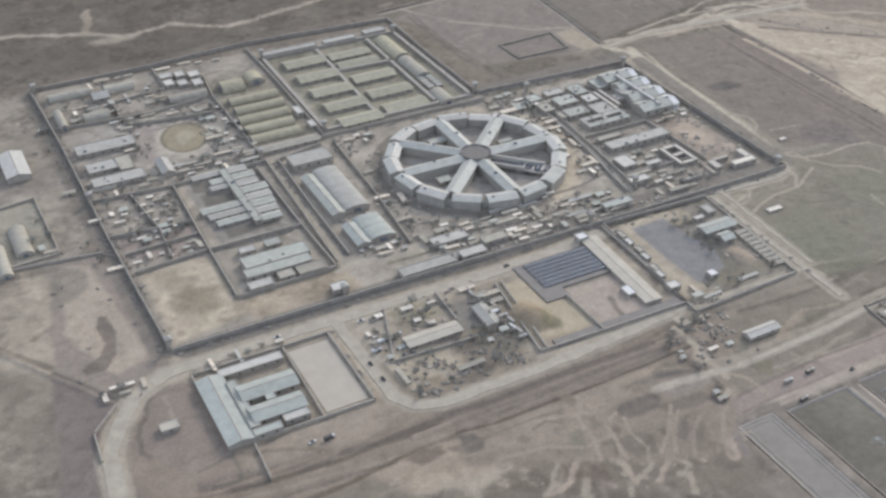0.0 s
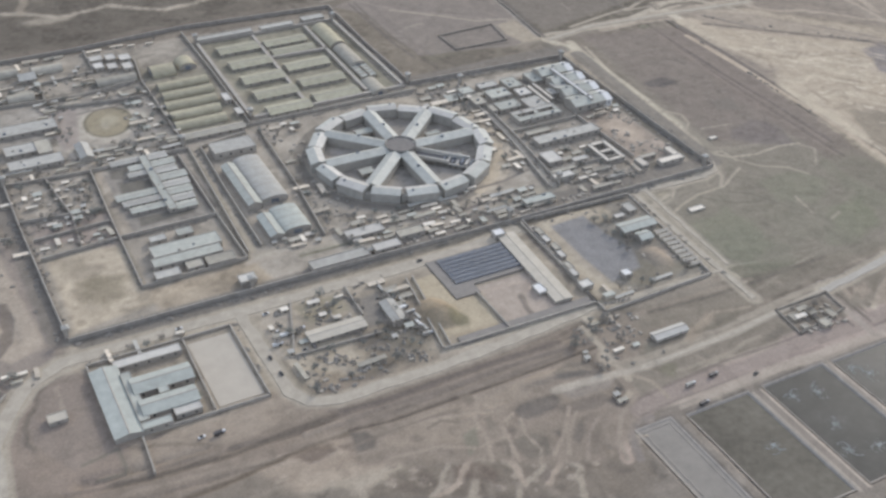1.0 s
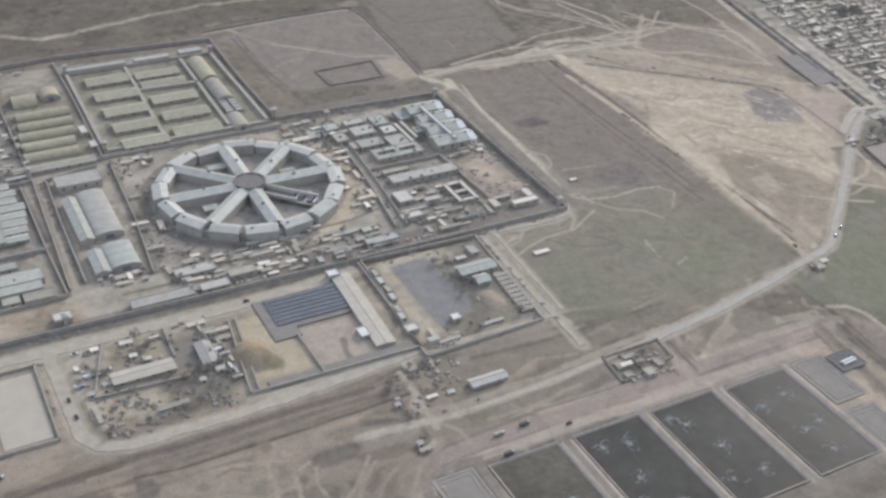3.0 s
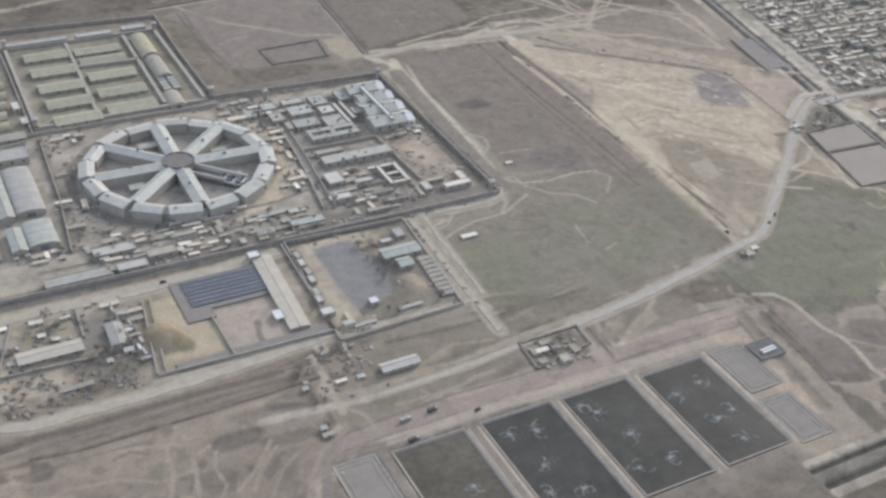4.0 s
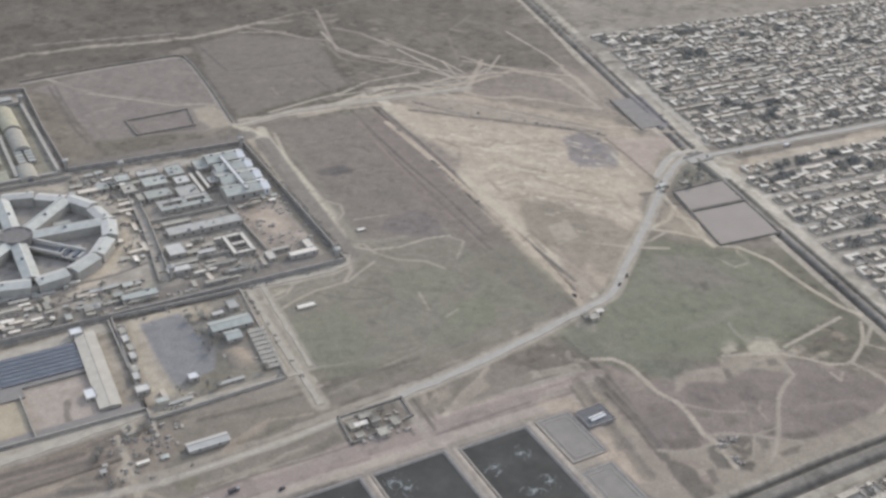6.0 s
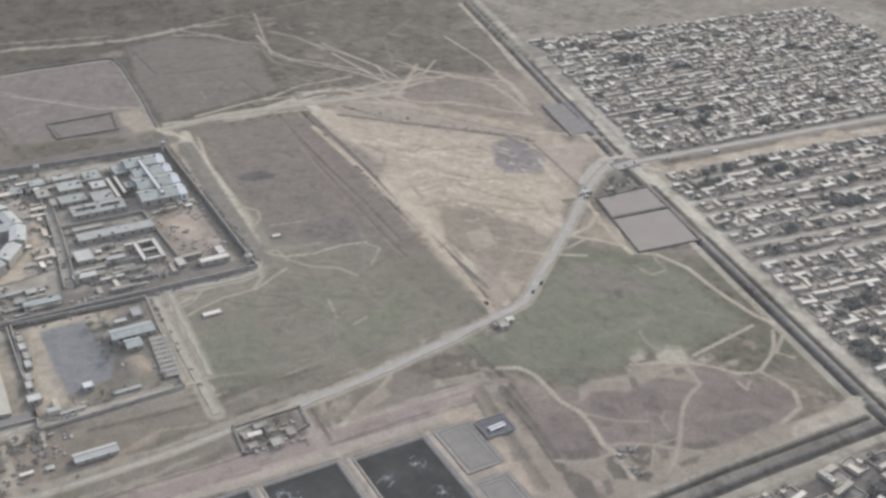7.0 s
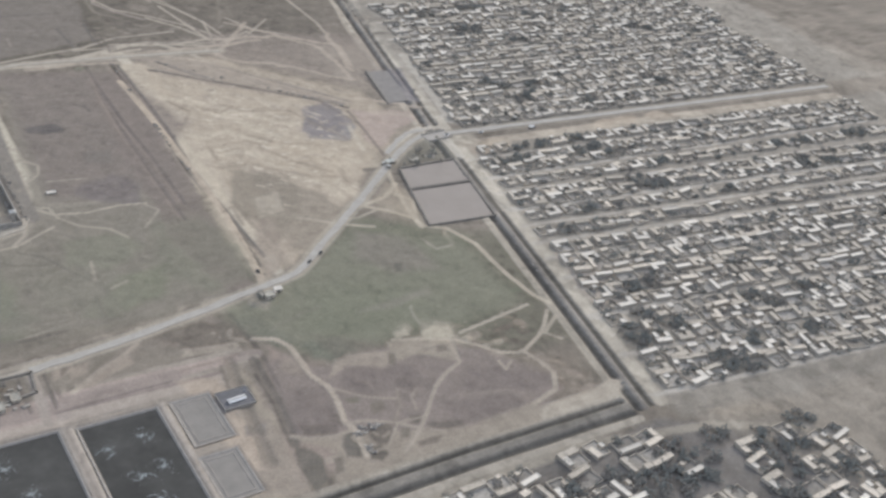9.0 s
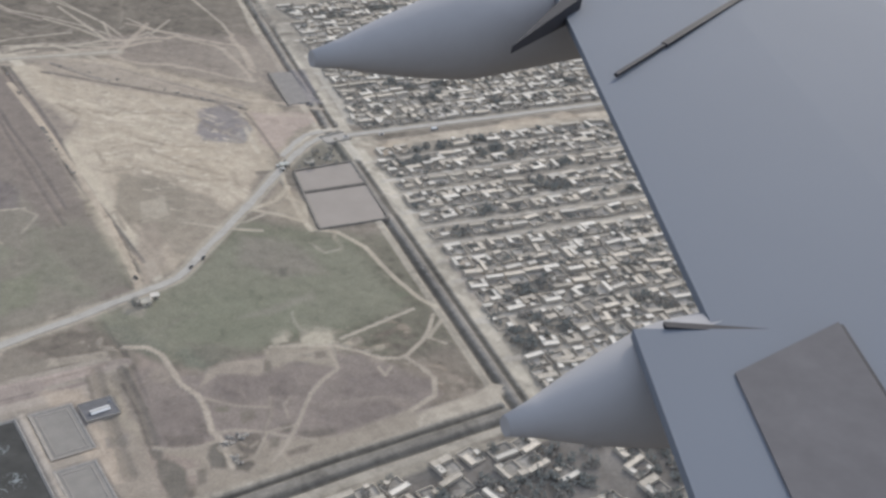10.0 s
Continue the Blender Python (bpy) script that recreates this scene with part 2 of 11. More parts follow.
    def make(self):
        nx, ny = self.X.shape
        me = bpy.data.meshes.new("ground")
        co = np.stack([self.X, self.Y, self.Z], -1).reshape(-1, 3)
        idx = np.arange(nx * ny).reshape(nx, ny)
        quads = np.stack([idx[:-1, :-1], idx[1:, :-1], idx[1:, 1:], idx[:-1, 1:]], -1).reshape(-1, 4)
        me.vertices.add(len(co))
        me.vertices.foreach_set("co", co.ravel())
        me.loops.add(quads.size)
        me.loops.foreach_set("vertex_index", quads.ravel())
        me.polygons.add(len(quads))
        me.polygons.foreach_set("loop_start", np.arange(0, quads.size, 4))
        me.polygons.foreach_set("use_smooth", np.ones(len(quads), bool))
        # soils take a small share of the same haze tone
        self.C = (self.C * 0.95 + np.array(HAZE_TONE) * 0.05) * np.array((1.0, 1.0, 0.985))
        at = me.attributes.new("soil", "FLOAT_COLOR", "POINT")
        rgba = np.concatenate([np.clip(self.C, 0.02, 0.8), np.ones(self.X.shape + (1,))], -1)
        at.data.foreach_set("color", rgba.reshape(-1).astype(np.float32))
        me.update(calc_edges=True)
        me.validate()
        me.materials.append(M_ground)
        return tagged(new("ground", me), "dry brown earth with scrub, tracks and ditches", "ground", kind="structure")


TAN, PALE, GREY, DARK = (0.36, 0.31, 0.245), (0.42, 0.372, 0.30), (0.215, 0.20, 0.18), (0.115, 0.10, 0.085)
GREEN, OLIVE, RED = (0.125, 0.132, 0.09), (0.165, 0.156, 0.118), (0.27, 0.205, 0.165)
earth = Earth()
# open land to the north
earth.area([(-60, 712), (640, 712), (600, 960), (-60, 960)], (0.12, 0.106, 0.088), 0.8, 14)
earth.area([(60, 812), (210, 800), (520, 832), (520, 842), (200, 832), (60, 842)], DARK, 0.5, 4)
earth.track([(60, 806), (124, 781), (146, 762), (183, 771), (218, 745), (256, 755), (340, 770), (378, 768), (466, 757), (519, 770), (552, 764)], 3.5, PALE, 0.7, 2, True)
earth.track([(124, 781), (134, 824)], 4, TAN, 0.6, 2, True)
earth.spot(140, 762, 16, 7, PALE, 0.6)
earth.area([(440, 590), (550, 592), (560, 700), (453, 722)], (0.125, 0.112, 0.088), 0.8, 6)
earth.track([(456, 813), (447, 731), (447, 622)], 2.5, DARK, 0.6, 1.2)
for line in ([(503, 755), (537, 741), (557, 697), (571, 748)], [(557, 697), (554, 671), (580, 634), (599, 651)], [(631, 623), (660, 690), (700, 720)], [(520, 770), (600, 790), (700, 800)]):
    earth.track(line, 1.8, PALE, 0.6, 1.3, True)
earth.track([(480, 600), (560, 612)], 2, DARK, 0.5, 1, True)
earth.track([(470, 660), (540, 668)], 2, DARK, 0.5, 1, True)
earth.track([(500, 700), (505, 640), (540, 636)], 2, DARK, 0.4, 1, True)
earth.area([(560, 600), (690, 560), (760, 760), (620, 860), (540, 760)], (0.15, 0.132, 0.108), 0.7, 12)
# walled field in the north-east
earth.area([(324, 566), (438, 582), (438, 714), (330, 697)], (0.15, 0.132, 0.106), 0.8, 2, False)
earth.area([(326, 570), (345, 570), (350, 690), (330, 695)], (0.25, 0.215, 0.17), 0.5, 4)
earth.area([(414, 585), (436, 585), (437, 628), (420, 625)], PALE, 0.6, 4)
earth.area([(352, 590), (405, 600), (410, 625), (355, 640)], OLIVE, 0.5, 6)
earth.track([(342, 690), (346, 620), (350, 575)], 2, DARK, 0.5, 1, True)
earth.track([(352, 690), (354, 600), (362, 572)], 2, DARK, 0.4, 1, True)
earth.spot(368, 655, 20, 3, PALE, 0.5)
earth.spot(420, 675, 10, 3, PALE, 0.4)
for x, y in ((349, 634), (353, 640), (360, 642), (367, 644), (374, 646), (350, 625), (357, 618)):
    earth.spot(x, y, 2.6, 2.2, (0.36, 0.33, 0.28), 0.8)
# ground within the prison
earth.area([(72, 398), (431, 396), (432, 556), (322, 566), (320, 690), (70, 700)], (0.325, 0.294, 0.248), 0.85, 2, False, flat=0.8)
earth.area([(221, 562), (316, 562), (316, 676), (221, 676)], (0.225, 0.215, 0.16), 0.7, 2)
earth.area([(174, 552), (212, 556), (212, 640), (174, 660)], (0.235, 0.22, 0.165), 0.6, 2)
earth.area([(78, 405), (166, 418), (116, 422), (113, 466), (78, 466)], (0.41, 0.352, 0.27), 0.9, 1.5, False)
earth.area([(116, 404), (172, 405), (168, 424), (116, 422)], (0.34, 0.285, 0.215), 0.85, 1.5)
earth.spot(94, 450, 9, 6, DARK, 0.35)
earth.spot(98, 436, 14, 5, (0.25, 0.215, 0.16), 0.5)
earth.area([(118, 472), (164, 472), (164, 537), (118, 537)], (0.215, 0.20, 0.18), 0.8, 1.5)
earth.area([(80, 562), (172, 545), (172, 640), (80, 630)], (0.31, 0.288, 0.255), 0.7, 4)
earth.track([(136 + 15 * math.cos(a / 12 * math.pi), 591 + 20 * math.sin(a / 12 * math.pi)) for a in range(25)], 3, (0.37, 0.335, 0.28), 0.8)
earth.track([(100, 490), (108, 520), (120, 534), (112, 545)], 3, (0.34, 0.30, 0.25), 0.7, rough=True)
earth.area([(394, 420), (426, 420), (424, 470), (402, 490), (396, 470)], (0.30, 0.242, 0.20), 0.6, 4)
earth.spot(411, 458, 10, 17, (0.42, 0.35, 0.28), 0.85)
earth.area([(408, 478), (429, 478), (429, 484), (408, 484)], (0.40, 0.345, 0.275), 0.7, 2)
wheel_path = [(280 + 61 * math.cos(radians(a)), 490 + 64 * math.sin(radians(a))) for a in range(-120, 200, 10)]
earth.track(wheel_path[4:21], 5, (0.40, 0.35, 0.28), 0.85)
# the wheel's shade on its south-west side, painted as a dark ring
earth.track([(278 + 57 * math.cos(radians(a)), 486 + 57 * math.sin(radians(a))) for a in range(120, 300, 10)], 5, (0.15, 0.138, 0.12), 0.8)
earth.track([(174, 546), (210, 552), (340, 553), (425, 565)], 3.0, (0.30, 0.27, 0.225), 0.75)
earth.track([(171, 540), (171, 470), (170, 432)], 4, (0.32, 0.285, 0.225), 0.8)
earth.track([(172, 425), (230, 418), (300, 416), (338, 418)], 5, (0.34, 0.31, 0.25), 0.75)
earth.track([(120, 470), (120, 540)], 3, TAN, 0.5)
# belt between the prison and the camp to the south
earth.area([(60, 396), (300, 398), (300, 310), (150, 305), (74, 322)], (0.32, 0.28, 0.223), 0.8, 3)
earth.area([(142, 322), (152, 322), (156, 380), (146, 384)], (0.34, 0.30, 0.235), 0.7, 2)
earth.area([(78, 320), (148, 318), (148, 330), (78, 332)], (0.30, 0.25, 0.19), 0.7, 3)
earth.area([(155, 315), (215, 315), (205, 340), (160, 345)], (0.31, 0.265, 0.20), 0.7, 4)
for x, y, rx, ry in ((180, 322, 9, 4), (198, 330, 8, 5), (188, 340, 10, 3), (210, 326, 5, 6), (170, 332, 5, 3), (215, 338, 5, 4), (182, 366, 4, 3), (186, 372, 3, 2)):
    earth.spot(x, y, rx, ry, DARK, 0.55)
earth.area([(229, 324), (251, 324), (251, 374), (229, 374)], (0.36, 0.30, 0.215), 0.85, 1, False, flat=1)
earth.area([(255, 323), (289, 323), (289, 357), (255, 357)], (0.30, 0.262, 0.222), 0.85, 1, False, flat=1)
earth.spot(270, 332, 1.6, 8, DARK, 0.6)
earth.area([(305, 314), (366, 314), (366, 393), (305, 393)], (0.245, 0.225, 0.19), 0.85, 1, flat=0.8)
earth.area([(308, 378), (350, 378), (352, 392), (308, 392)], (0.345, 0.30, 0.23), 0.8, 2)
earth.area([(304, 318), (312, 318), (316, 382), (306, 384)], (0.32, 0.275, 0.21), 0.8, 2)
earth.area([(328, 322), (346, 322), (345, 350), (334, 350)], DARK, 0.55, 3)
earth.spot(352, 340, 5, 7, (0.30, 0.25, 0.21), 0.7)
# scrub west of the prison
earth.area([(-60, 300), (30, 322), (44, 376), (6, 442), (-60, 480)], (0.205, 0.182, 0.145), 0.6, 6)
earth.area([(24, 397), (40, 376), (30, 344), (29, 320), (6, 320), (4, 360)], (0.16, 0.142, 0.118), 0.8, 1.5)
earth.area([(-40, 480), (62, 492), (66, 392), (44, 380)], (0.345, 0.30, 0.24), 0.75, 4)
earth.spot(52, 420, 4.5, 17, (0.165, 0.14, 0.105), 0.8, -0.5)
earth.track([(22, 438), (39, 448), (58, 446), (62, 410)], 2.5, (0.2, 0.17, 0.13), 0.7, rough=True)
earth.track([(0, 446), (30, 405), (44, 377)], 3, DARK, 0.7, 1)
earth.bank([(0, 444), (44, 376)], 2.5, 1.0)
for line in ([(-20, 380), (10, 350), (12, 300)], [(-40, 400), (0, 370), (-10, 320)], [(-50, 430), (-20, 410), (0, 380)]):
    earth.track(line, 2, (0.25, 0.22, 0.18), 0.5, rough=True)
earth.area([(-60, 500), (62, 494), (64, 700), (-60, 700)], (0.305, 0.272, 0.225), 0.75, 4)
earth.area([(26, 565), (62, 572), (62, 600), (26, 590)], (0.225, 0.20, 0.175), 0.8, 2)
earth.area([(18, 504), (46, 504), (46, 560), (22, 558)], (0.25, 0.235, 0.19), 0.7, 2)
for line in ([(40, 470), (62, 455)], [(15, 480), (40, 470), (50, 450)], [(30, 500), (28, 470)]):
    earth.track(line, 2.2, TAN, 0.55, rough=True)
earth.area([(44, 322), (76, 326), (76, 376), (50, 378)], (0.19, 0.16, 0.122), 0.6, 3)
earth.spot(60, 332, 8, 8, DARK, 0.4)
# ditch, banks and spoil south of the perimeter road
earth.area([(60, 300), (156, 298), (300, 302), (300, 309), (156, 307), (70, 325)], (0.155, 0.135, 0.11), 0.85, 2)
earth.bank([(60, 312), (156, 301), (230, 303), (300, 307)], 5, -1.8)
earth.track([(90, 300), (160, 293), (240, 295), (285, 299)], 3, (0.30, 0.26, 0.205), 0.8)
earth.bank([(60, 296), (160, 289), (240, 291), (285, 294)], 2.5, -1.2)
earth.track([(60, 297), (160, 289.5), (240, 291.5), (285, 294)], 1.5, DARK, 0.6, 1)
earth.area([(150, 284), (215, 288), (270, 286), (282, 268), (240, 266), (150, 240)], (0.305, 0.265, 0.205), 0.7, 5)
earth.area([(130, 200), (262, 210), (262, 262), (200, 262), (130, 260)], (0.19, 0.165, 0.137), 0.8, 8)
rnd = random.Random(5)
for k in range(46):
    x, y = rnd.uniform(90, 262), rnd.uniform(196, 286)
    earth.spot(x, y, rnd.uniform(2, 7), rnd.uniform(1.5, 4), DARK, rnd.uniform(0.35, 0.7), rnd.uniform(-0.4, 0.4), rnd.uniform(-30, 30))
earth.spot(228, 270, 15, 5, DARK, 0.7, -0.6, 8)
earth.bank([(205, 280), (245, 284), (275, 280)], 6, 1.2, True)
for line in ([(150, 262), (190, 276), (220, 282), (275, 278)], [(190, 276), (196, 240), (186, 205)], [(222, 280), (214, 245), (222, 210)], [(214, 245), (240, 252), (262, 250)],
             [(222, 262), (244, 270), (262, 262)], [(240, 252), (238, 215)], [(196, 240), (160, 236), (130, 242)], [(240, 268), (258, 236), (256, 205)]):
    earth.track(line, 1.6, (0.33, 0.29, 0.24), 0.5, 1.3, True)
for a, b in ((276, 0.5), (281, 0.7), (287, 0.55), (293, 0.4)):
    earth.track([(285, a), (330, a - 1), (372, a + 2), (420, a + 3), (500, a + 14)], 1.6, (0.31, 0.27, 0.215), b, 1.5, True)
earth.area([(292, 300), (366, 303), (372, 286), (300, 280)], (0.215, 0.19, 0.15), 0.6, 4)
earth.area([(268, 268), (292, 268), (294, 312), (284, 312)], (0.315, 0.28, 0.225), 0.6, 4)
earth.track([(286, 312), (284, 290), (270, 258)], 4, TAN, 0.7, rough=True)
# pond country
earth.area([(248, 168), (486, 165), (500, 248), (440, 250), (250, 252)], (0.24, 0.212, 0.18), 0.85, 3)
earth.area([(440, 246), (488, 248), (486, 165), (444, 165)], (0.33, 0.285, 0.22), 0.7, 3)
earth.track([(250, 257), (300, 257), (400, 257), (480, 258)], 6, (0.285, 0.25, 0.205), 0.7)
earth.track([(252, 247), (330, 248), (410, 246), (470, 248)], 2, DARK, 0.35, 1.0)
earth.track([(404, 274), (404, 246)], 6, (0.30, 0.27, 0.225), 0.8)
for line in ([(412, 274), (424, 262), (440, 258), (456, 276)], [(424, 262), (418, 268)], [(440, 262), (470, 268)]):
    earth.track(line, 3, TAN, 0.7, rough=True)
earth.spot(418, 268, 5, 3, PALE, 0.6)
# long strip between the prison and the diagonal bank
earth.area([(442, 392), (515, 392), (520, 585), (446, 580)], (0.185, 0.162, 0.13), 0.7, 4)
earth.area([(470, 410), (512, 404), (512, 470), (474, 476)], (0.165, 0.143, 0.125), 0.7, 8)
for k in range(26):
    earth.spot(rnd.uniform(456, 512), rnd.uniform(408, 500), rnd.uniform(1.5, 5), rnd.uniform(1, 3), DARK, 0.6, -0.3)
earth.spot(475, 493, 9, 3.5, (0.085, 0.075, 0.068), 0.9, -0.9)
earth.track([(498, 540), (503, 532), (500, 522)], 2, DARK, 0.7, 0.8)
earth.track([(438, 563), (438, 507), (437, 465), (435, 413), (436, 400)], 8, (0.33, 0.29, 0.225), 0.85, 1.5)
earth.area([(438, 545), (446, 540), (450, 578), (436, 580)], TAN, 0.6, 3)
earth.area([(376, 392), (440, 392), (522, 392), (520, 306), (440, 294), (372, 294)], OLIVE, 0.75, 4)
earth.spot(410, 350, 30, 26, GREEN, 0.55)
earth.spot(470, 330, 22, 16, GREEN, 0.6)
earth.spot(486, 334, 12, 10, (0.135, 0.155, 0.095), 0.5)
earth.spot(394, 326, 12, 20, GREEN, 0.5)
for x, y, r in ((440, 352, 6), (452, 338, 5), (430, 372, 6), (462, 366, 7), (414, 310, 6), (500, 340, 5)):
    earth.spot(x, y, r, r * 0.5, (0.23, 0.20, 0.155), 0.6)
for line in ([(425, 394), (420, 384), (432, 376), (446, 384), (440, 398)], [(376, 388), (400, 384), (425, 386)], [(388, 376), (420, 380)], [(436, 400), (430, 384), (405, 372)]):
    earth.track(line, 2.2, (0.33, 0.29, 0.225), 0.7, rough=True)
earth.track([(436, 392), (470, 350), (480, 310)], 1.5, DARK, 0.35, 1, True)
earth.track([(430, 330), (460, 345), (500, 330)], 1.2, DARK, 0.3, 1, True)
# pale waste land inside the diagonal
earth.area([(524, 306), (526, 431), (540, 578), (608, 508), (652, 458), (612, 378), (580, 340)], (0.405, 0.352, 0.27), 0.95, 4)
earth.area([(540, 400), (560, 330), (600, 368), (612, 380), (575, 408), (545, 416)], (0.25, 0.218, 0.172), 0.7, 5)
earth.area([(528, 310), (545, 320), (545, 352), (530, 355)], (0.31, 0.265, 0.205), 0.6, 3)
earth.area([(552, 584), (640, 580), (690, 500), (650, 455), (610, 508)], (0.24, 0.205, 0.16), 0.6, 5)
earth.area([(640, 460), (700, 450), (690, 420), (660, 400), (644, 400)], (0.30, 0.26, 0.205), 0.6, 5)
for k in range(44):
    x, y = rnd.uniform(536, 636), rnd.uniform(376, 540)
    earth.spot(x, y, rnd.uniform(6, 18), rnd.uniform(0.8, 2.2), (0.30, 0.255, 0.195), rnd.uniform(0.3, 0.6), 0, rnd.uniform(-62, -40))
for k in range(18):
    x, y = rnd.uniform(570, 630), rnd.uniform(380, 450)
    earth.spot(x, y, rnd.uniform(3, 9), rnd.uniform(2, 4), (0.40, 0.345, 0.25), 0.6, 0, rnd.uniform(-60, 10))
earth.track([(552, 545), (590, 480), (640, 430)], 2, PALE, 0.6, 2, True)
earth.area([(552, 402), (562, 400), (561, 380), (551, 384)], (0.36, 0.315, 0.235), 0.8, 1, False)
earth.track([(541, 470), (549, 452), (546, 446), (538, 460)], 1.6, DARK, 0.6, 0.8)
# green country to the east of the crossroads
earth.area([(534, 298), (600, 345), (632, 312), (664, 304), (642, 205), (588, 210), (524, 240), (505, 258), (492, 286)], OLIVE, 0.85, 5)
earth.spot(575, 262, 38, 26, GREEN, 0.6, 0, -10)
earth.spot(600, 290, 26, 24, GREEN, 0.5)
earth.spot(545, 262, 20, 14, (0.125, 0.138, 0.082), 0.6)
earth.area([(500, 250), (524, 238), (590, 212), (636, 196), (626, 160), (505, 164), (490, 200)], (0.232, 0.197, 0.158), 0.8, 6)
for k in range(36):
    x, y = rnd.uniform(502, 628), rnd.uniform(168, 226)
    earth.spot(x, y, rnd.uniform(2, 8), rnd.uniform(1.5, 4), rnd.choice(((0.165, 0.14, 0.115), (0.30, 0.25, 0.20), (0.19, 0.15, 0.125))), rnd.uniform(0.4, 0.7), 0, rnd.uniform(0, 180))
for x, y, rx, ry in ((508, 186, 6, 4), (520, 172, 5, 5), (511, 205, 4, 6), (531, 180, 6, 3), (514, 176, 4, 4), (545, 190, 5, 4)):
    earth.spot(x, y, rx, ry, (0.11, 0.10, 0.075), 0.75)
for x, y, rx, ry in ((576, 226, 10, 3), (590, 224, 6, 2.5), (566, 222, 6, 2.5), (603, 217, 7, 2)):
    earth.spot(x, y, rx, ry, (0.42, 0.37, 0.29), 0.75, 0.4)
earth.track([(525, 296), (532, 282), (540, 262)], 1.2, TAN, 0.4, rough=True)
earth.spot(521, 294, 7, 4, PALE, 0.5)
earth.area([(606, 352), (636, 350), (630, 318), (618, 330)], (0.27, 0.235, 0.18), 0.5, 4)
# along the canals
earth.area([(640, 396), (688, 420), (650, 220), (632, 158), (626, 180), (646, 240), (664, 300)], (0.23, 0.205, 0.165), 0.4, 3)
earth.area([(702, 420), (716, 408), (704, 330), (682, 200), (660, 150), (646, 156), (660, 220), (692, 362)], (0.44, 0.395, 0.32), 0.9, 3)
earth.area([(755, 640), (775, 630), (728, 440), (716, 432), (728, 500)], (0.33, 0.295, 0.24), 0.8, 2)
earth.area([(480, 143), (640, 140), (700, 104), (700, 30), (480, 30)], (0.175, 0.163, 0.150), 0.85, 2)
earth.area([(490, 158), (632, 164), (632, 160), (490, 153)], PALE, 0.6, 2)
earth.area([(716, 440), (1120, 390), (1120, 800), (790, 800), (760, 640)], (0.29, 0.258, 0.213), 0.8, 3)
earth.area([(700, 400), (1120, 360), (1120, 60), (700, 60), (650, 150), (680, 270)], (0.29, 0.258, 0.213), 0.8, 3)
CANAL = ((769, 740), (693, 414), (640, 151))
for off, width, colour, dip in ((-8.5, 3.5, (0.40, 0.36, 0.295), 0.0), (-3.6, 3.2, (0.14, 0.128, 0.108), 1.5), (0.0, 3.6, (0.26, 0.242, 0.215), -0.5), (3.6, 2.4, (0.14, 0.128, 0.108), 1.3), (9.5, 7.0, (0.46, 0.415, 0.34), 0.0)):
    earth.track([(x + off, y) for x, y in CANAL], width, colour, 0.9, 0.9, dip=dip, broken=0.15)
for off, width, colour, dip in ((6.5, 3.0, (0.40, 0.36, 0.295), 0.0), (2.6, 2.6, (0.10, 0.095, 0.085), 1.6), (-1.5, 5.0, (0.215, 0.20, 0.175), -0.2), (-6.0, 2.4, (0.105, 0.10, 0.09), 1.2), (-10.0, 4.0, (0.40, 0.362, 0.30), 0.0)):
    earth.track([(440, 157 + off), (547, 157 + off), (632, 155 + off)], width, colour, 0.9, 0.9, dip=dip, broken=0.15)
earth.track([(480, 143), (600, 141), (660, 128), (700, 108)], 4, (0.36, 0.325, 0.265), 0.8)
earth.area([(655, 150), (690, 138), (700, 120), (668, 128)], TAN, 0.7, 3)

# streets of the town to the east
STREET = -7.5


def town(u, v):
    """A place in the town: u metres along its streets, v across them, from the canal bridge."""
    x, y = rot2(u, v, STREET)
    return 696 + x, 413 + y


# each street: where it starts, how far it climbs for a metre along it, its width
STREETS = ((29, 0.085, 2.4), (53, 0.075, 1.6), (75, 0.065, 3.0), (100, 0.08, 2.4), (128, 0.07, 2.0), (158, 0.06, 2.6), (192, 0.05, 2.0), (228, 0.05, 2.0),
           (-33, 0.06, 1.6), (-57, 0.065, 2.4), (-75, 0.03, 1.6), (-94, 0.01, 3.2), (-112, 0.01, 1.6), (-130, 0.0, 3.0), (-146, 0.005, 2.6), (-165, 0.02, 2.4), (-200, 0.01, 4.5), (-232, 0.0, 3.0), (-262, 0.0, 2.4))


def street_edge(v):
    """How far from the bridge line the houses begin beside the canal."""
    return 15 + 0.12 * v if v > 0 else 13 + 0.075 * v


earth.area([town(16, 14), town(14, 60), town(20, 240), town(400, 240), town(400, 34)], (0.27, 0.246, 0.208), 0.85, 3, True, 0.4)
earth.area([town(14, -16), town(400, 8), town(400, -280), town(-8, -280), town(2, -150)], (0.27, 0.246, 0.208), 0.85, 3, True, 0.4)
for v, climb, width in STREETS:
    earth.track([town(street_edge(v) - 6, v), town(330, v + 330 * climb)], width, (0.43, 0.395, 0.34), 0.85, 0.9, broken=0.35)
earth.track([town(8, -12), town(340, 8)], 7, (0.40, 0.35, 0.28), 0.8, 2)
earth.track([town(30, 12), town(340, 34)], 3, (0.20, 0.186, 0.162), 0.8, 1.5)
for u, v in ((20, -22), (30, -16), (120, -2), (140, 0), (170, 2)):
    earth.spot(*town(u, v), 11, 6, (0.40, 0.335, 0.26), 0.7)
for u, v in ((8, -150), (7, -165), (4, -180), (12, -160)):
    earth.spot(*town(u, v), 6, 10, (0.43, 0.375, 0.31), 0.75)
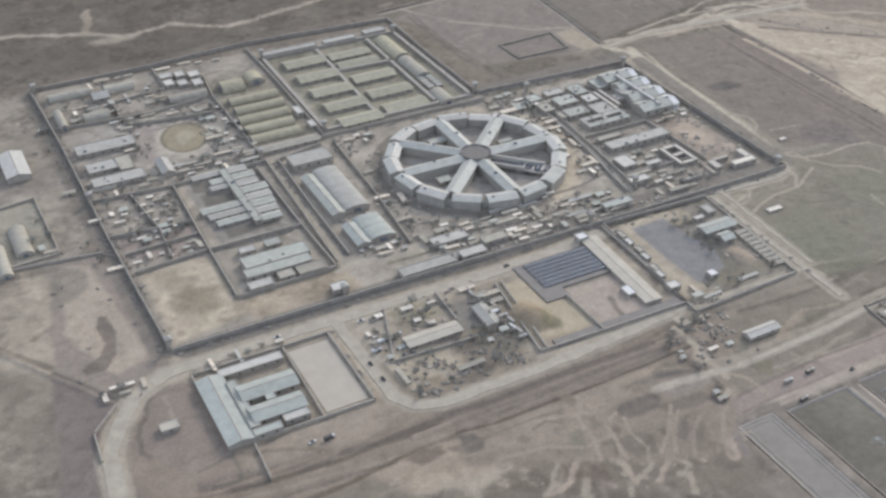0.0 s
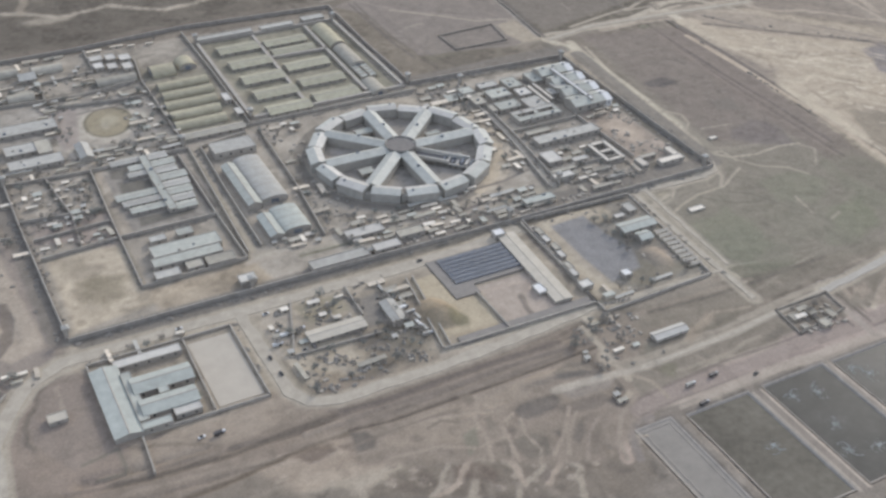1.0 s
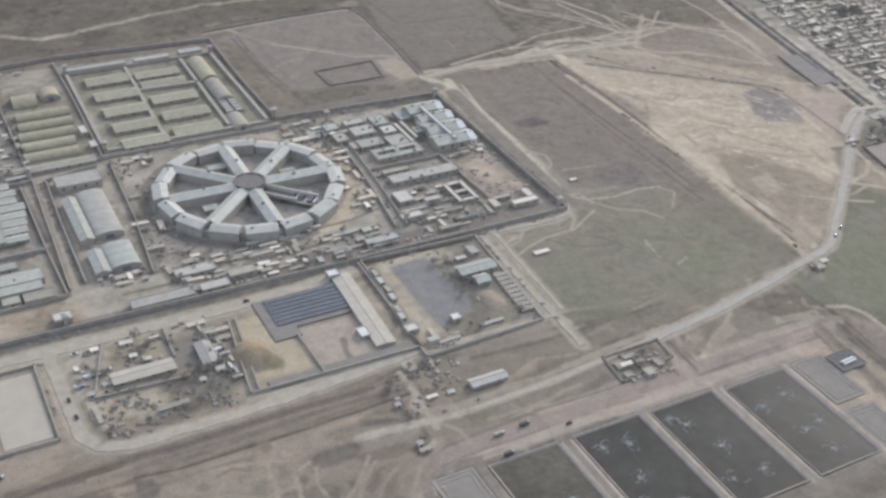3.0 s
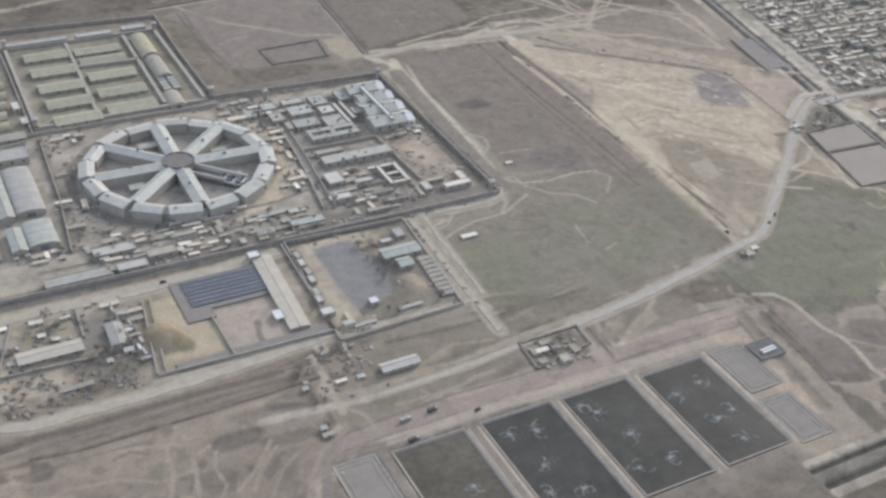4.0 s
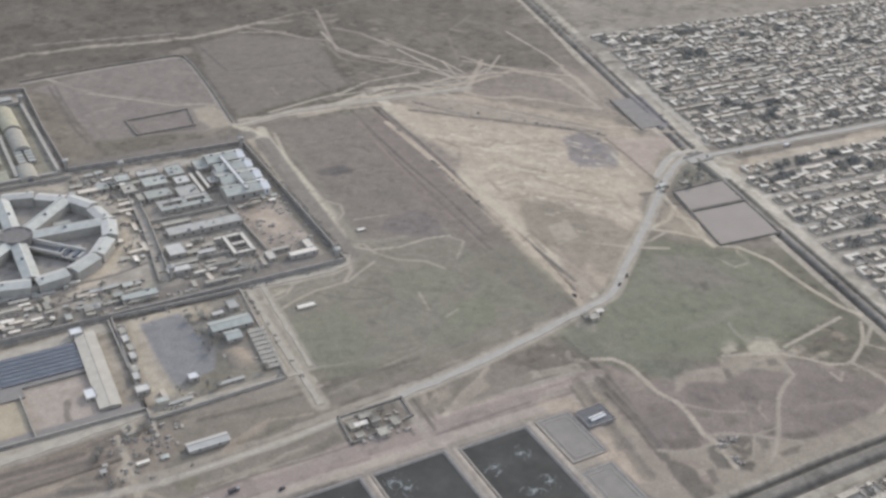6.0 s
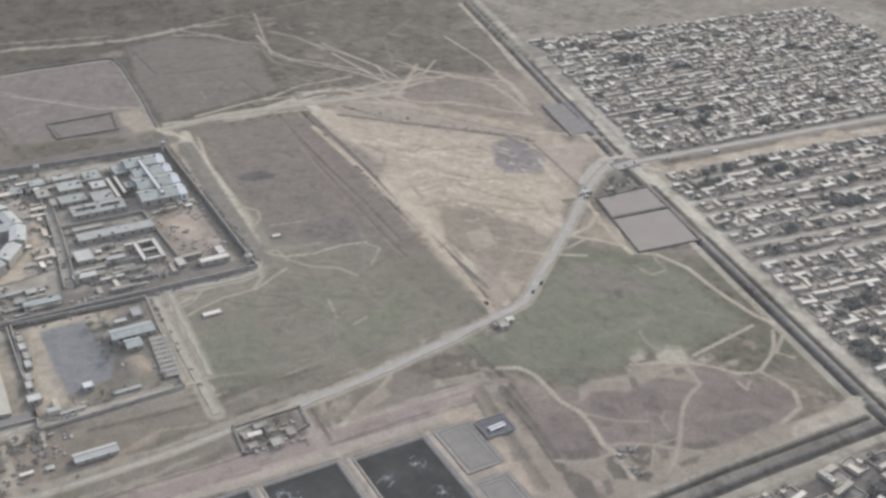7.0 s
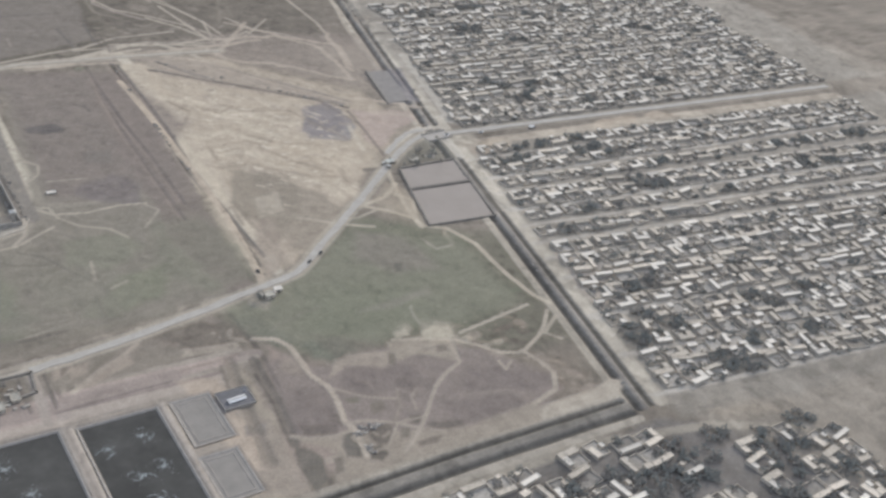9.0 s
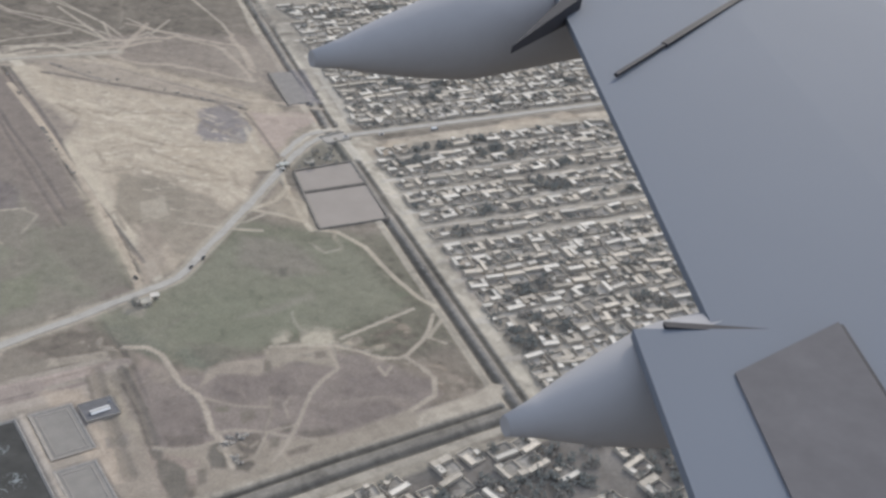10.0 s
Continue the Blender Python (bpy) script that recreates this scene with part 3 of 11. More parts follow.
# level ground for ponds, yards and pads
for x0, y0, x1, y1, z in ((291.5, 178, 322.5, 239, -1.6), (331.8, 178, 364.2, 239, -1.6), (370.8, 178, 403, 238, -1.6), (411.3, 178, 443, 236, -1.6), (450, 208.5, 465.5, 236, -1.3), (448.5, 175, 463, 200, -1.3), (267, 180, 283, 241, -1.3),
                          (121, 331, 138.5, 374, -0.4), (634, 322, 682, 381, -0.5), (690, 468, 710, 514, -0.5), (229, 321, 298, 325, -0.4), (243, 352, 286, 383, -0.4)):
    earth.level(x0, y0, x1, y1, z, 2.0)
# ditches along the long walls, with wall shade painted into the soil
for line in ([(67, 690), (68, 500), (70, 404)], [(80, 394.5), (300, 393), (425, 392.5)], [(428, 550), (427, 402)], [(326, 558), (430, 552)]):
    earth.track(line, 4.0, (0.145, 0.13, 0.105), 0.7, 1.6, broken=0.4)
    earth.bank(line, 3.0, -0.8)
earth.spot(278, 485, 44, 44, (0.285, 0.27, 0.25), 0.8)
# scrub, clods and worn patches over everything
mottle = layered(earth.X, earth.Y, 9, 71, 3)
scrub = np.clip((layered(earth.X, earth.Y, 16, 81, 4) - 0.54) / 0.05, 0, 1) * np.clip((lattice(earth.X, earth.Y, 3.2, 91) - 0.35) / 0.3, 0, 1)
bare = np.clip((layered(earth.wx, earth.wy, 26, 101, 4) - 0.56) / 0.04, 0, 1)
# south and far north soils are darkened, partly in place of vignetting
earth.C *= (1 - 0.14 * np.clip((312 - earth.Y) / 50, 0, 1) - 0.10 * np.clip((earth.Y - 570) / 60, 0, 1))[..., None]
earth.C *= (1 + 0.4 * (mottle - 0.5))[..., None] * (1 - 0.22 * scrub)[..., None] * (1 + 0.14 * bare)[..., None]
# wind-blown sand, clods and burnt patches, region by region
rnd = random.Random(23)
for x0, y0, x1, y1, count, big, colours in ((505, 168, 628, 240, 110, 5, ((0.36, 0.31, 0.25), (0.165, 0.14, 0.112), (0.30, 0.25, 0.195))), (545, 375, 640, 540, 120, 7, ((0.47, 0.41, 0.32), (0.25, 0.215, 0.165), (0.43, 0.37, 0.28))),
                                            (446, 400, 530, 580, 90, 6, ((0.165, 0.145, 0.12), (0.25, 0.22, 0.178), (0.18, 0.18, 0.135))), (376, 300, 520, 388, 35, 6, ((0.21, 0.19, 0.145), (0.15, 0.16, 0.11), (0.27, 0.24, 0.19))),
                                            (520, 240, 650, 340, 22, 5, ((0.20, 0.19, 0.145), (0.14, 0.15, 0.105), (0.26, 0.235, 0.185))), (60, 196, 262, 300, 170, 6, ((0.15, 0.128, 0.105), (0.33, 0.29, 0.23), (0.20, 0.172, 0.14))),
                                            (262, 236, 500, 300, 90, 5, ((0.33, 0.29, 0.235), (0.18, 0.156, 0.128), (0.26, 0.222, 0.185))), (330, 570, 760, 800, 130, 10, ((0.26, 0.225, 0.185), (0.13, 0.115, 0.094), (0.20, 0.175, 0.14))), (0, 300, 64, 700, 70, 6, ((0.20, 0.172, 0.137), (0.36, 0.32, 0.26)))):
    for k in range(count):
        size = rnd.uniform(0.25, 1.0) ** 1.5 * big
        earth.spot(rnd.uniform(x0, x1), rnd.uniform(y0, y1), size, size * rnd.uniform(0.25, 0.7), rnd.choice(colours), rnd.uniform(0.35, 0.75), rnd.uniform(-0.15, 0.25), rnd.gauss(-15, 35))
# worn tracks and dark gullies
earth.area([(164, 284), (224, 287), (266, 283), (245, 274), (216, 275), (197, 275), (169, 265)], (0.36, 0.315, 0.25), 0.6, 4, True, 0.3)
earth.area([(214, 294), (278, 287), (298, 263), (359, 258), (353, 247), (317, 248), (284, 251), (266, 256), (248, 244), (224, 252), (209, 275)], (0.235, 0.205, 0.165), 0.5, 4, True, 0.3)
earth.track([(496, 584), (516, 586), (535, 590), (549, 595), (562, 596)], 3, PALE, 0.8, 0.75, False, 0, 0.3)
earth.track([(537, 596), (557, 604), (589, 598), (614, 602), (642, 594)], 2.4, PALE, 0.7, 0.75, False, 0, 0.3)
earth.track([(586, 650), (603, 627), (614, 602)], 1.8, PALE, 0.7, 0.75, False, 0, 0.3)
earth.track([(565, 573), (582, 545), (610, 516), (640, 491), (657, 475)], 3, DARK, 0.75, 1, False, 0, 0.3)
earth.bank([(565, 573), (582, 545), (610, 516), (640, 491), (657, 475)], 3, -0.8)
earth.track([(657, 472), (654, 447), (650, 418), (646, 396)], 3, (0.30, 0.26, 0.21), 0.8, 0.75, False, 0, 0.3)
earth.track([(655, 473), (652, 446), (647, 417), (643, 397)], 1.2, DARK, 0.6, 0.75, False, 0, 0.3)
earth.track([(546, 592), (547, 566), (543, 533), (539, 494), (539, 456), (537, 415), (537, 379), (536, 353), (534, 317)], 6.5, (0.46, 0.41, 0.325), 0.9, 1.4, False, 0, 0.3)
earth.track([(551, 570), (548, 527), (550, 492), (549, 477)], 5, (0.46, 0.41, 0.325), 0.7, 2, False, 0, 0.3)
earth.track([(536, 578), (534, 530), (534, 477), (530, 423), (532, 370), (526, 318)], 2.6, DARK, 0.85, 0.9, False, 0, 0.3)
earth.bank([(536, 578), (534, 530), (534, 477), (530, 423), (532, 370), (526, 318)], 2.6, -1.0)
earth.track([(519, 577), (516, 535), (515, 487), (516, 439), (514, 389)], 1.8, DARK, 0.75, 0.9, False, 0, 0.3)
earth.bank([(519, 577), (516, 535), (515, 487), (516, 439), (514, 389)], 1.8, -0.6)
earth.track([(508, 533), (514, 524), (512, 513)], 1.4, DARK, 0.7, 0.75, False, 0, 0.3)
earth.track([(551, 501), (553, 493), (550, 480)], 2.2, DARK, 0.6, 0.75, False, 0, 0.3)
earth.track([(545, 438), (559, 420), (570, 400), (590, 381), (603, 365)], 5, TAN, 0.5, 3, True, 0, 0.3)
earth.track([(497, 285), (497, 272), (498, 253), (495, 232), (491, 212), (488, 197)], 2.2, DARK, 0.7, 0.75, False, 0, 0.3)
earth.bank([(497, 285), (497, 272), (498, 253), (495, 232), (491, 212), (488, 197)], 2.2, -0.6)
earth.track([(455, 291), (454, 285), (446, 279), (438, 276), (428, 272), (421, 266)], 2.2, PALE, 0.75, 0.75, False, 0, 0.3)
earth.track([(514, 191), (501, 195), (488, 193), (478, 191)], 4, TAN, 0.7, 2, False, 0, 0.3)
earth.track([(419, 263), (451, 261), (473, 260), (490, 259)], 2.2, (0.34, 0.30, 0.25), 0.8, 0.75, False, 0, 0.3)
earth.track([(411, 258), (443, 256), (470, 254), (492, 252)], 4, (0.33, 0.29, 0.24), 0.8, 0.75, False, 0, 0.3)
earth.track([(365, 253), (388, 251), (406, 251), (439, 249), (471, 247)], 5.5, (0.31, 0.275, 0.23), 0.85, 0.75, False, 0, 0.3)
earth.track([(367, 259), (391, 257), (410, 256), (441, 254)], 1.6, DARK, 0.45, 0.75, False, 0, 0.3)
earth.track([(313, 318), (327, 319), (344, 318), (361, 317), (371, 316)], 2.4, PALE, 0.8, 0.75, False, 0, 0.3)
earth.track([(311, 310), (334, 308), (357, 306), (374, 304)], 3, (0.22, 0.195, 0.16), 0.6, 0.75, False, 0, 0.3)
earth.track([(377, 288), (393, 290), (412, 293), (432, 294), (463, 298)], 2, (0.20, 0.178, 0.145), 0.7, 0.75, False, 0, 0.3)
earth.track([(377, 295), (396, 300), (414, 304), (432, 307)], 1.4, PALE, 0.5, 0.75, False, 0, 0.3)
earth.track([(545, 609), (567, 605), (615, 588)], 1.7, PALE, 0.75, 0.75, False, 0, 0.3)
earth.track([(603, 671), (610, 629), (616, 590), (647, 608), (648, 596)], 1.7, PALE, 0.75, 0.75, False, 0, 0.3)
earth.track([(605, 694), (623, 631), (616, 592)], 1.4, PALE, 0.6, 0.75, False, 0, 0.3)
earth.track([(705, 672), (706, 611), (698, 557), (693, 528)], 1.7, PALE, 0.7, 0.75, False, 0, 0.3)
earth.track([(642, 638), (653, 612), (672, 596), (691, 570), (697, 545)], 1.4, PALE, 0.65, 0.75, False, 0, 0.3)
earth.track([(744, 663), (726, 606), (714, 553)], 1.7, PALE, 0.6, 0.75, False, 0, 0.3)
earth.track([(522, 169), (556, 170), (582, 167), (626, 166), (638, 169)], 6, (0.39, 0.345, 0.28), 0.85, 2, False, 0, 0.3)
earth.track([(452, 575), (446, 530), (442, 492), (438, 457), (438, 434), (439, 419), (434, 404), (423, 397)], 4.5, (0.46, 0.41, 0.325), 0.9, 1.3, False, 0, 0.3)
earth.track([(457, 563), (446, 503), (442, 463), (440, 424)], 1.5, (0.46, 0.41, 0.325), 0.7, 0.75, False, 0, 0.3)
earth.track([(450, 464), (457, 455), (451, 446), (442, 444)], 1.4, PALE, 0.7, 0.75, False, 0, 0.3)
earth.track([(443, 417), (450, 411), (459, 406), (475, 406), (489, 409), (503, 400)], 1.8, PALE, 0.8, 0.75, False, 0, 0.3)
earth.track([(461, 587), (487, 592), (526, 593), (542, 595)], 2.4, PALE, 0.8, 0.75, False, 0, 0.3)
earth.track([(467, 597), (504, 605), (526, 608), (553, 620), (595, 621)], 2.2, PALE, 0.7, 0.75, False, 0, 0.3)
earth.track([(344, 715), (357, 692), (374, 670), (400, 651), (419, 635), (440, 626)], 2.6, PALE, 0.8, 0.75, False, 0, 0.3)
earth.track([(375, 379), (394, 384), (405, 394)], 1.8, PALE, 0.7, 0.75, False, 0, 0.3)
earth.track([(372, 377), (393, 377), (422, 382), (434, 389)], 2, PALE, 0.75, 0.75, False, 0, 0.3)
earth.track([(434, 404), (429, 389), (432, 375)], 1.8, PALE, 0.6, 0.75, False, 0, 0.3)
earth.track([(374, 392), (373, 368), (373, 346), (372, 320), (375, 302)], 2.2, (0.46, 0.41, 0.325), 0.85, 0.75, False, 0, 0.3)
earth.track([(369, 395), (367, 368), (366, 343), (365, 320)], 1.6, (0.46, 0.41, 0.325), 0.7, 0.75, False, 0, 0.3)
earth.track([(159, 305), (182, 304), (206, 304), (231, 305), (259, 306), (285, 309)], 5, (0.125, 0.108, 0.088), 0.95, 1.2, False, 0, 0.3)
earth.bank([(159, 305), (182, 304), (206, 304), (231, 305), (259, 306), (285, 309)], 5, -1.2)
earth.track([(146, 300), (157, 300), (185, 301), (209, 300), (235, 301), (256, 302), (278, 301)], 2.6, (0.33, 0.29, 0.235), 0.8, 0.75, False, 0, 0.3)
earth.track([(171, 287), (187, 286), (202, 283), (224, 289), (234, 287)], 8, (0.335, 0.295, 0.235), 0.7, 4, True, 0, 0.3)
earth.track([(155, 261), (167, 278), (190, 281), (211, 287)], 2.5, TAN, 0.55, 2, True, 0, 0.3)
earth.track([(204, 277), (203, 263), (191, 248)], 1.6, TAN, 0.55, 1.5, False, 0, 0.3)
earth.track([(222, 271), (213, 261), (198, 248)], 1.6, TAN, 0.55, 1.5, False, 0, 0.3)
earth.track([(215, 256), (219, 243), (237, 245), (249, 242)], 1.6, TAN, 0.55, 1.5, True, 0, 0.3)
earth.track([(138, 280), (165, 278), (192, 280)], 1.8, TAN, 0.55, 1.5, False, 0, 0.3)
earth.track([(75, 303), (95, 302), (117, 308), (143, 310)], 3, (0.17, 0.15, 0.12), 0.7, 2, False, 0, 0.3)
earth.track([(199, 432), (199, 426)], 1, PALE, 0.1, 0.75, False, 0, 0.3)
earth.area([(547, 549), (599, 545), (637, 503), (661, 475), (642, 397), (612, 386), (587, 410), (575, 431), (575, 463), (557, 490)], (0.385, 0.335, 0.255), 0.6, 5, True, 0.3)
earth.area([(559, 414), (586, 415), (613, 389), (617, 373), (583, 345), (566, 359), (537, 324), (547, 363)], (0.215, 0.19, 0.155), 0.8, 4, True, 0.3)
earth.area([(590, 461), (622, 445), (632, 409), (619, 394), (590, 417), (583, 439)], (0.50, 0.44, 0.35), 0.75, 4, True, 0.3)
earth.area([(631, 480), (659, 479), (654, 464), (646, 442), (628, 441), (620, 446), (624, 462)], (0.20, 0.192, 0.185), 0.8, 2.5, True, 0.3)
earth.area([(563, 449), (583, 447), (581, 432), (564, 425), (558, 435)], (0.22, 0.195, 0.155), 0.6, 3, True, 0.3)
earth.area([(581, 473), (599, 471), (601, 443), (581, 444)], (0.30, 0.285, 0.21), 0.55, 4, True, 0.3)
earth.area([(559, 385), (572, 383), (565, 366), (551, 365)], (0.44, 0.385, 0.31), 0.8, 1.5, True, 0.3)
earth.area([(557, 359), (559, 345), (548, 325), (537, 325)], (0.42, 0.36, 0.285), 0.7, 3, True, 0.3)
earth.area([(667, 464), (701, 461), (675, 434), (651, 417)], (0.36, 0.31, 0.25), 0.5, 4, True, 0.3)
earth.track([(564, 439), (575, 423), (589, 414)], 1.8, (0.20, 0.172, 0.135), 0.55, 1.5, True, 0, 0.3)
earth.track([(578, 422), (583, 410), (597, 401)], 1.8, (0.20, 0.172, 0.135), 0.55, 1.5, True, 0, 0.3)
earth.track([(573, 507), (578, 492)], 1.8, (0.20, 0.172, 0.135), 0.55, 1.5, True, 0, 0.3)
earth.track([(561, 498), (561, 481)], 1.8, (0.20, 0.172, 0.135), 0.55, 1.5, True, 0, 0.3)
earth.track([(547, 366), (559, 365), (576, 351), (586, 344), (597, 343), (611, 347)], 1.3, PALE, 0.75, 0.75, False, 0, 0.3)
earth.track([(603, 554), (619, 533), (639, 507), (655, 487), (662, 478)], 2.6, (0.19, 0.168, 0.14), 0.8, 1.2, False, 0, 0.3)
earth.bank([(603, 554), (619, 533), (639, 507), (655, 487), (662, 478)], 2.6, -0.5)
earth.track([(661, 475), (654, 446), (649, 414), (646, 397)], 1.6, DARK, 0.6, 0.75, False, 0, 0.3)
earth.track([(545, 589), (548, 563), (547, 539), (549, 507), (548, 461), (543, 420), (541, 386), (539, 347), (534, 320), (533, 311)], 4.5, (0.49, 0.44, 0.355), 0.9, 1.6, False, 0, 0.3)
earth.track([(522, 572), (524, 520), (522, 470), (520, 418)], 5, (0.225, 0.198, 0.16), 0.6, 3, False, 0, 0.3)
earth.track([(437, 592), (448, 593), (472, 589), (494, 586), (515, 592), (538, 599), (557, 606), (577, 602), (591, 584), (603, 554)], 2.9, PALE, 0.85, 1.3, False, 0, 0.3)
earth.track([(520, 605), (540, 604), (571, 607), (605, 596), (615, 595)], 1.7, PALE, 0.6, 0.75, False, 0, 0.3)
earth.track([(564, 730), (561, 692), (569, 671), (589, 653), (610, 628), (621, 607), (626, 594)], 1.7, PALE, 0.7, 0.75, False, 0, 0.3)
earth.track([(593, 708), (612, 664), (623, 636), (627, 605)], 1.5, PALE, 0.65, 0.75, False, 0, 0.3)
earth.track([(618, 591), (643, 600), (671, 627)], 1.5, PALE, 0.6, 0.75, False, 0, 0.3)
earth.track([(638, 590), (646, 596), (646, 603)], 2.5, DARK, 0.5, 0.75, False, 0, 0.3)
earth.track([(544, 679), (542, 633), (539, 607)], 1.6, DARK, 0.6, 0.75, False, 0, 0.3)
earth.track([(544, 632), (544, 610), (542, 597)], 1.4, DARK, 0.6, 0.75, False, 0, 0.3)
earth.track([(525, 649), (522, 617), (526, 609)], 1.2, DARK, 0.6, 0.75, False, 0, 0.3)
earth.area([(561, 584), (599, 545), (622, 522), (599, 545), (585, 589)], (0.38, 0.335, 0.27), 0.5, 3, True, 0.3)
earth.area([(676, 573), (719, 564), (711, 528), (669, 482), (674, 520)], (0.37, 0.325, 0.26), 0.5, 6, True, 0.3)
earth.track([(439, 586), (445, 572), (449, 551), (448, 520), (447, 488), (447, 466), (447, 443), (446, 427), (444, 413), (437, 402), (429, 396)], 5, (0.47, 0.425, 0.335), 0.9, 1.3, False, 0, 0.3)
# dark band beside the east prison wall
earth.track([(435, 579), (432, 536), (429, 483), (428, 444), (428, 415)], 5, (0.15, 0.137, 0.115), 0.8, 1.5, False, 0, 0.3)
earth.track([(465, 508), (479, 504)], 2.8, (0.12, 0.105, 0.095), 0.8, 1, False, 0, 0.3)
earth.track([(448, 471), (457, 468), (459, 456), (454, 448), (448, 446)], 1.2, PALE, 0.6, 0.75, False, 0, 0.3)
earth.area([(491, 455), (531, 447), (529, 411), (506, 393), (486, 407), (479, 431)], (0.18, 0.16, 0.142), 0.6, 6, True, 0.3)
earth.track([(450, 415), (458, 409), (473, 407), (489, 406), (498, 404)], 1.4, PALE, 0.8, 0.75, False, 0, 0.3)
earth.track([(450, 414), (455, 402), (460, 391), (471, 385), (481, 371)], 1.3, PALE, 0.6, 0.75, False, 0, 0.3)
earth.track([(389, 397), (410, 401), (427, 400), (436, 405)], 2.0, PALE, 0.85, 0.75, False, 0, 0.3)
earth.track([(384, 377), (399, 382), (419, 382), (427, 382), (435, 393)], 1.7, PALE, 0.7, 0.75, False, 0, 0.3)
earth.track([(391, 380), (398, 391), (405, 390), (407, 381)], 1.2, PALE, 0.55, 0.75, False, 0, 0.3)
earth.track([(432, 379), (441, 362), (449, 344), (452, 322), (453, 311)], 1.2, DARK, 0.5, 0.75, True, 0, 0.3)
earth.track([(453, 348), (455, 331), (468, 333)], 1.2, PALE, 0.5, 0.75, True, 0, 0.3)
earth.area([(478, 349), (505, 346), (498, 312), (476, 309), (461, 323)], (0.165, 0.175, 0.122), 0.5, 6, True, 0.3)
earth.area([(391, 364), (416, 356), (449, 344), (443, 315), (407, 321), (387, 340)], (0.185, 0.182, 0.135), 0.45, 6, True, 0.3)
earth.track([(365, 306), (386, 303), (411, 301), (438, 303), (468, 305), (499, 307), (526, 311)], 1.8, (0.15, 0.132, 0.11), 0.75, 1, False, 0, 0.3)
earth.track([(370, 317), (402, 312), (414, 311), (430, 309)], 1.4, PALE, 0.55, 0.75, False, 0, 0.3)
earth.track([(407, 268), (438, 267), (467, 266), (489, 263)], 4, (0.36, 0.315, 0.255), 0.75, 1.5, False, 0, 0.3)
earth.track([(441, 256), (473, 255), (496, 254)], 5, (0.275, 0.235, 0.205), 0.75, 1.5, False, 0, 0.3)
earth.track([(415, 283), (412, 257)], 1.9, PALE, 0.6, 0.75, False, 0, 0.3)
earth.track([(456, 290), (452, 280), (444, 276), (431, 271), (423, 264)], 1.9, PALE, 0.8, 0.75, False, 0, 0.3)
earth.area([(418, 284), (429, 278), (430, 269), (419, 266), (413, 269)], (0.38, 0.335, 0.27), 0.6, 2, True, 0.3)
earth.area([(586, 344), (616, 332), (641, 312), (638, 244), (598, 235), (562, 251), (542, 245), (516, 269), (528, 294), (553, 306)], (0.16, 0.168, 0.118), 0.5, 6, True, 0.3)
earth.area([(565, 251), (572, 244), (568, 240), (562, 243)], PALE, 0.7, 1.5, True, 0.3)
earth.area([(579, 246), (593, 242), (589, 231), (573, 238)], PALE, 0.6, 2, True, 0.3)
earth.area([(530, 236), (556, 242), (586, 228), (596, 209), (558, 199), (530, 203), (522, 220)], (0.235, 0.202, 0.163), 0.5, 4, True, 0.3)
earth.track([(220, 317), (243, 316), (269, 318), (291, 322)], 6, (0.45, 0.40, 0.325), 0.85, 1.5, False, 0, 0.3)
earth.track([(300, 318), (321, 316), (344, 317), (362, 317)], 2, PALE, 0.85, 0.75, False, 0, 0.3)
earth.track([(218, 311), (241, 309), (266, 309), (288, 314)], 3, (0.17, 0.148, 0.12), 0.8, 1.2, False, 0, 0.3)
earth.bank([(218, 311), (241, 309), (266, 309), (288, 314)], 3, -0.8)
earth.track([(150, 290), (178, 294), (215, 297), (238, 298.5), (257, 298), (277, 297)], 1.6, (0.11, 0.094, 0.076), 0.95, 0.7)
earth.bank([(150, 290), (178, 294), (215, 297), (238, 298.5), (257, 298), (277, 297)], 1.8, -0.7)
earth.track([(300, 310), (330, 304), (353, 299), (376, 294)], 2, (0.17, 0.15, 0.122), 0.7, 1.2, False, 0, 0.3)
earth.track([(301, 301), (325, 299), (350, 294), (375, 286)], 2.2, (0.30, 0.262, 0.21), 0.6, 1.5, False, 0, 0.3)
earth.area([(238, 297), (266, 289), (276, 280), (270, 273), (251, 280), (236, 290)], (0.34, 0.305, 0.26), 0.7, 2.5, True, 0.3)
earth.area([(227, 274), (235, 278), (243, 277), (253, 272), (248, 269), (236, 269)], DARK, 0.8, 1.5, False, 0.3)
earth.area([(336, 293), (349, 292), (359, 288), (350, 283), (337, 284)], (0.16, 0.145, 0.115), 0.7, 2, True, 0.3)
earth.area([(279, 290), (291, 293), (292, 285), (295, 279), (285, 278), (279, 283)], (0.46, 0.41, 0.33), 0.8, 1.5, True, 0.3)
earth.area([(302, 305), (309, 306), (313, 296), (305, 279), (296, 281), (297, 294)], (0.15, 0.142, 0.115), 0.8, 2, True, 0.3)
earth.track([(290, 323), (290, 306), (294, 296), (294, 282)], 4, (0.45, 0.40, 0.325), 0.8, 1.5, False, 0, 0.3)
earth.track([(270, 254), (293, 250), (317, 248), (353, 247)], 6, (0.26, 0.222, 0.192), 0.8, 1.5, False, 0, 0.3)
earth.track([(268, 261), (297, 260), (322, 259), (359, 258)], 4, (0.36, 0.315, 0.255), 0.75, 1.5, False, 0, 0.3)
earth.track([(250, 243), (258, 253), (269, 258)], 3.5, (0.37, 0.325, 0.26), 0.8, 1.5, False, 0, 0.3)
earth.track([(256, 234), (262, 247), (269, 253), (279, 252)], 3, (0.20, 0.177, 0.152), 0.7, 1.2, False, 0, 0.3)
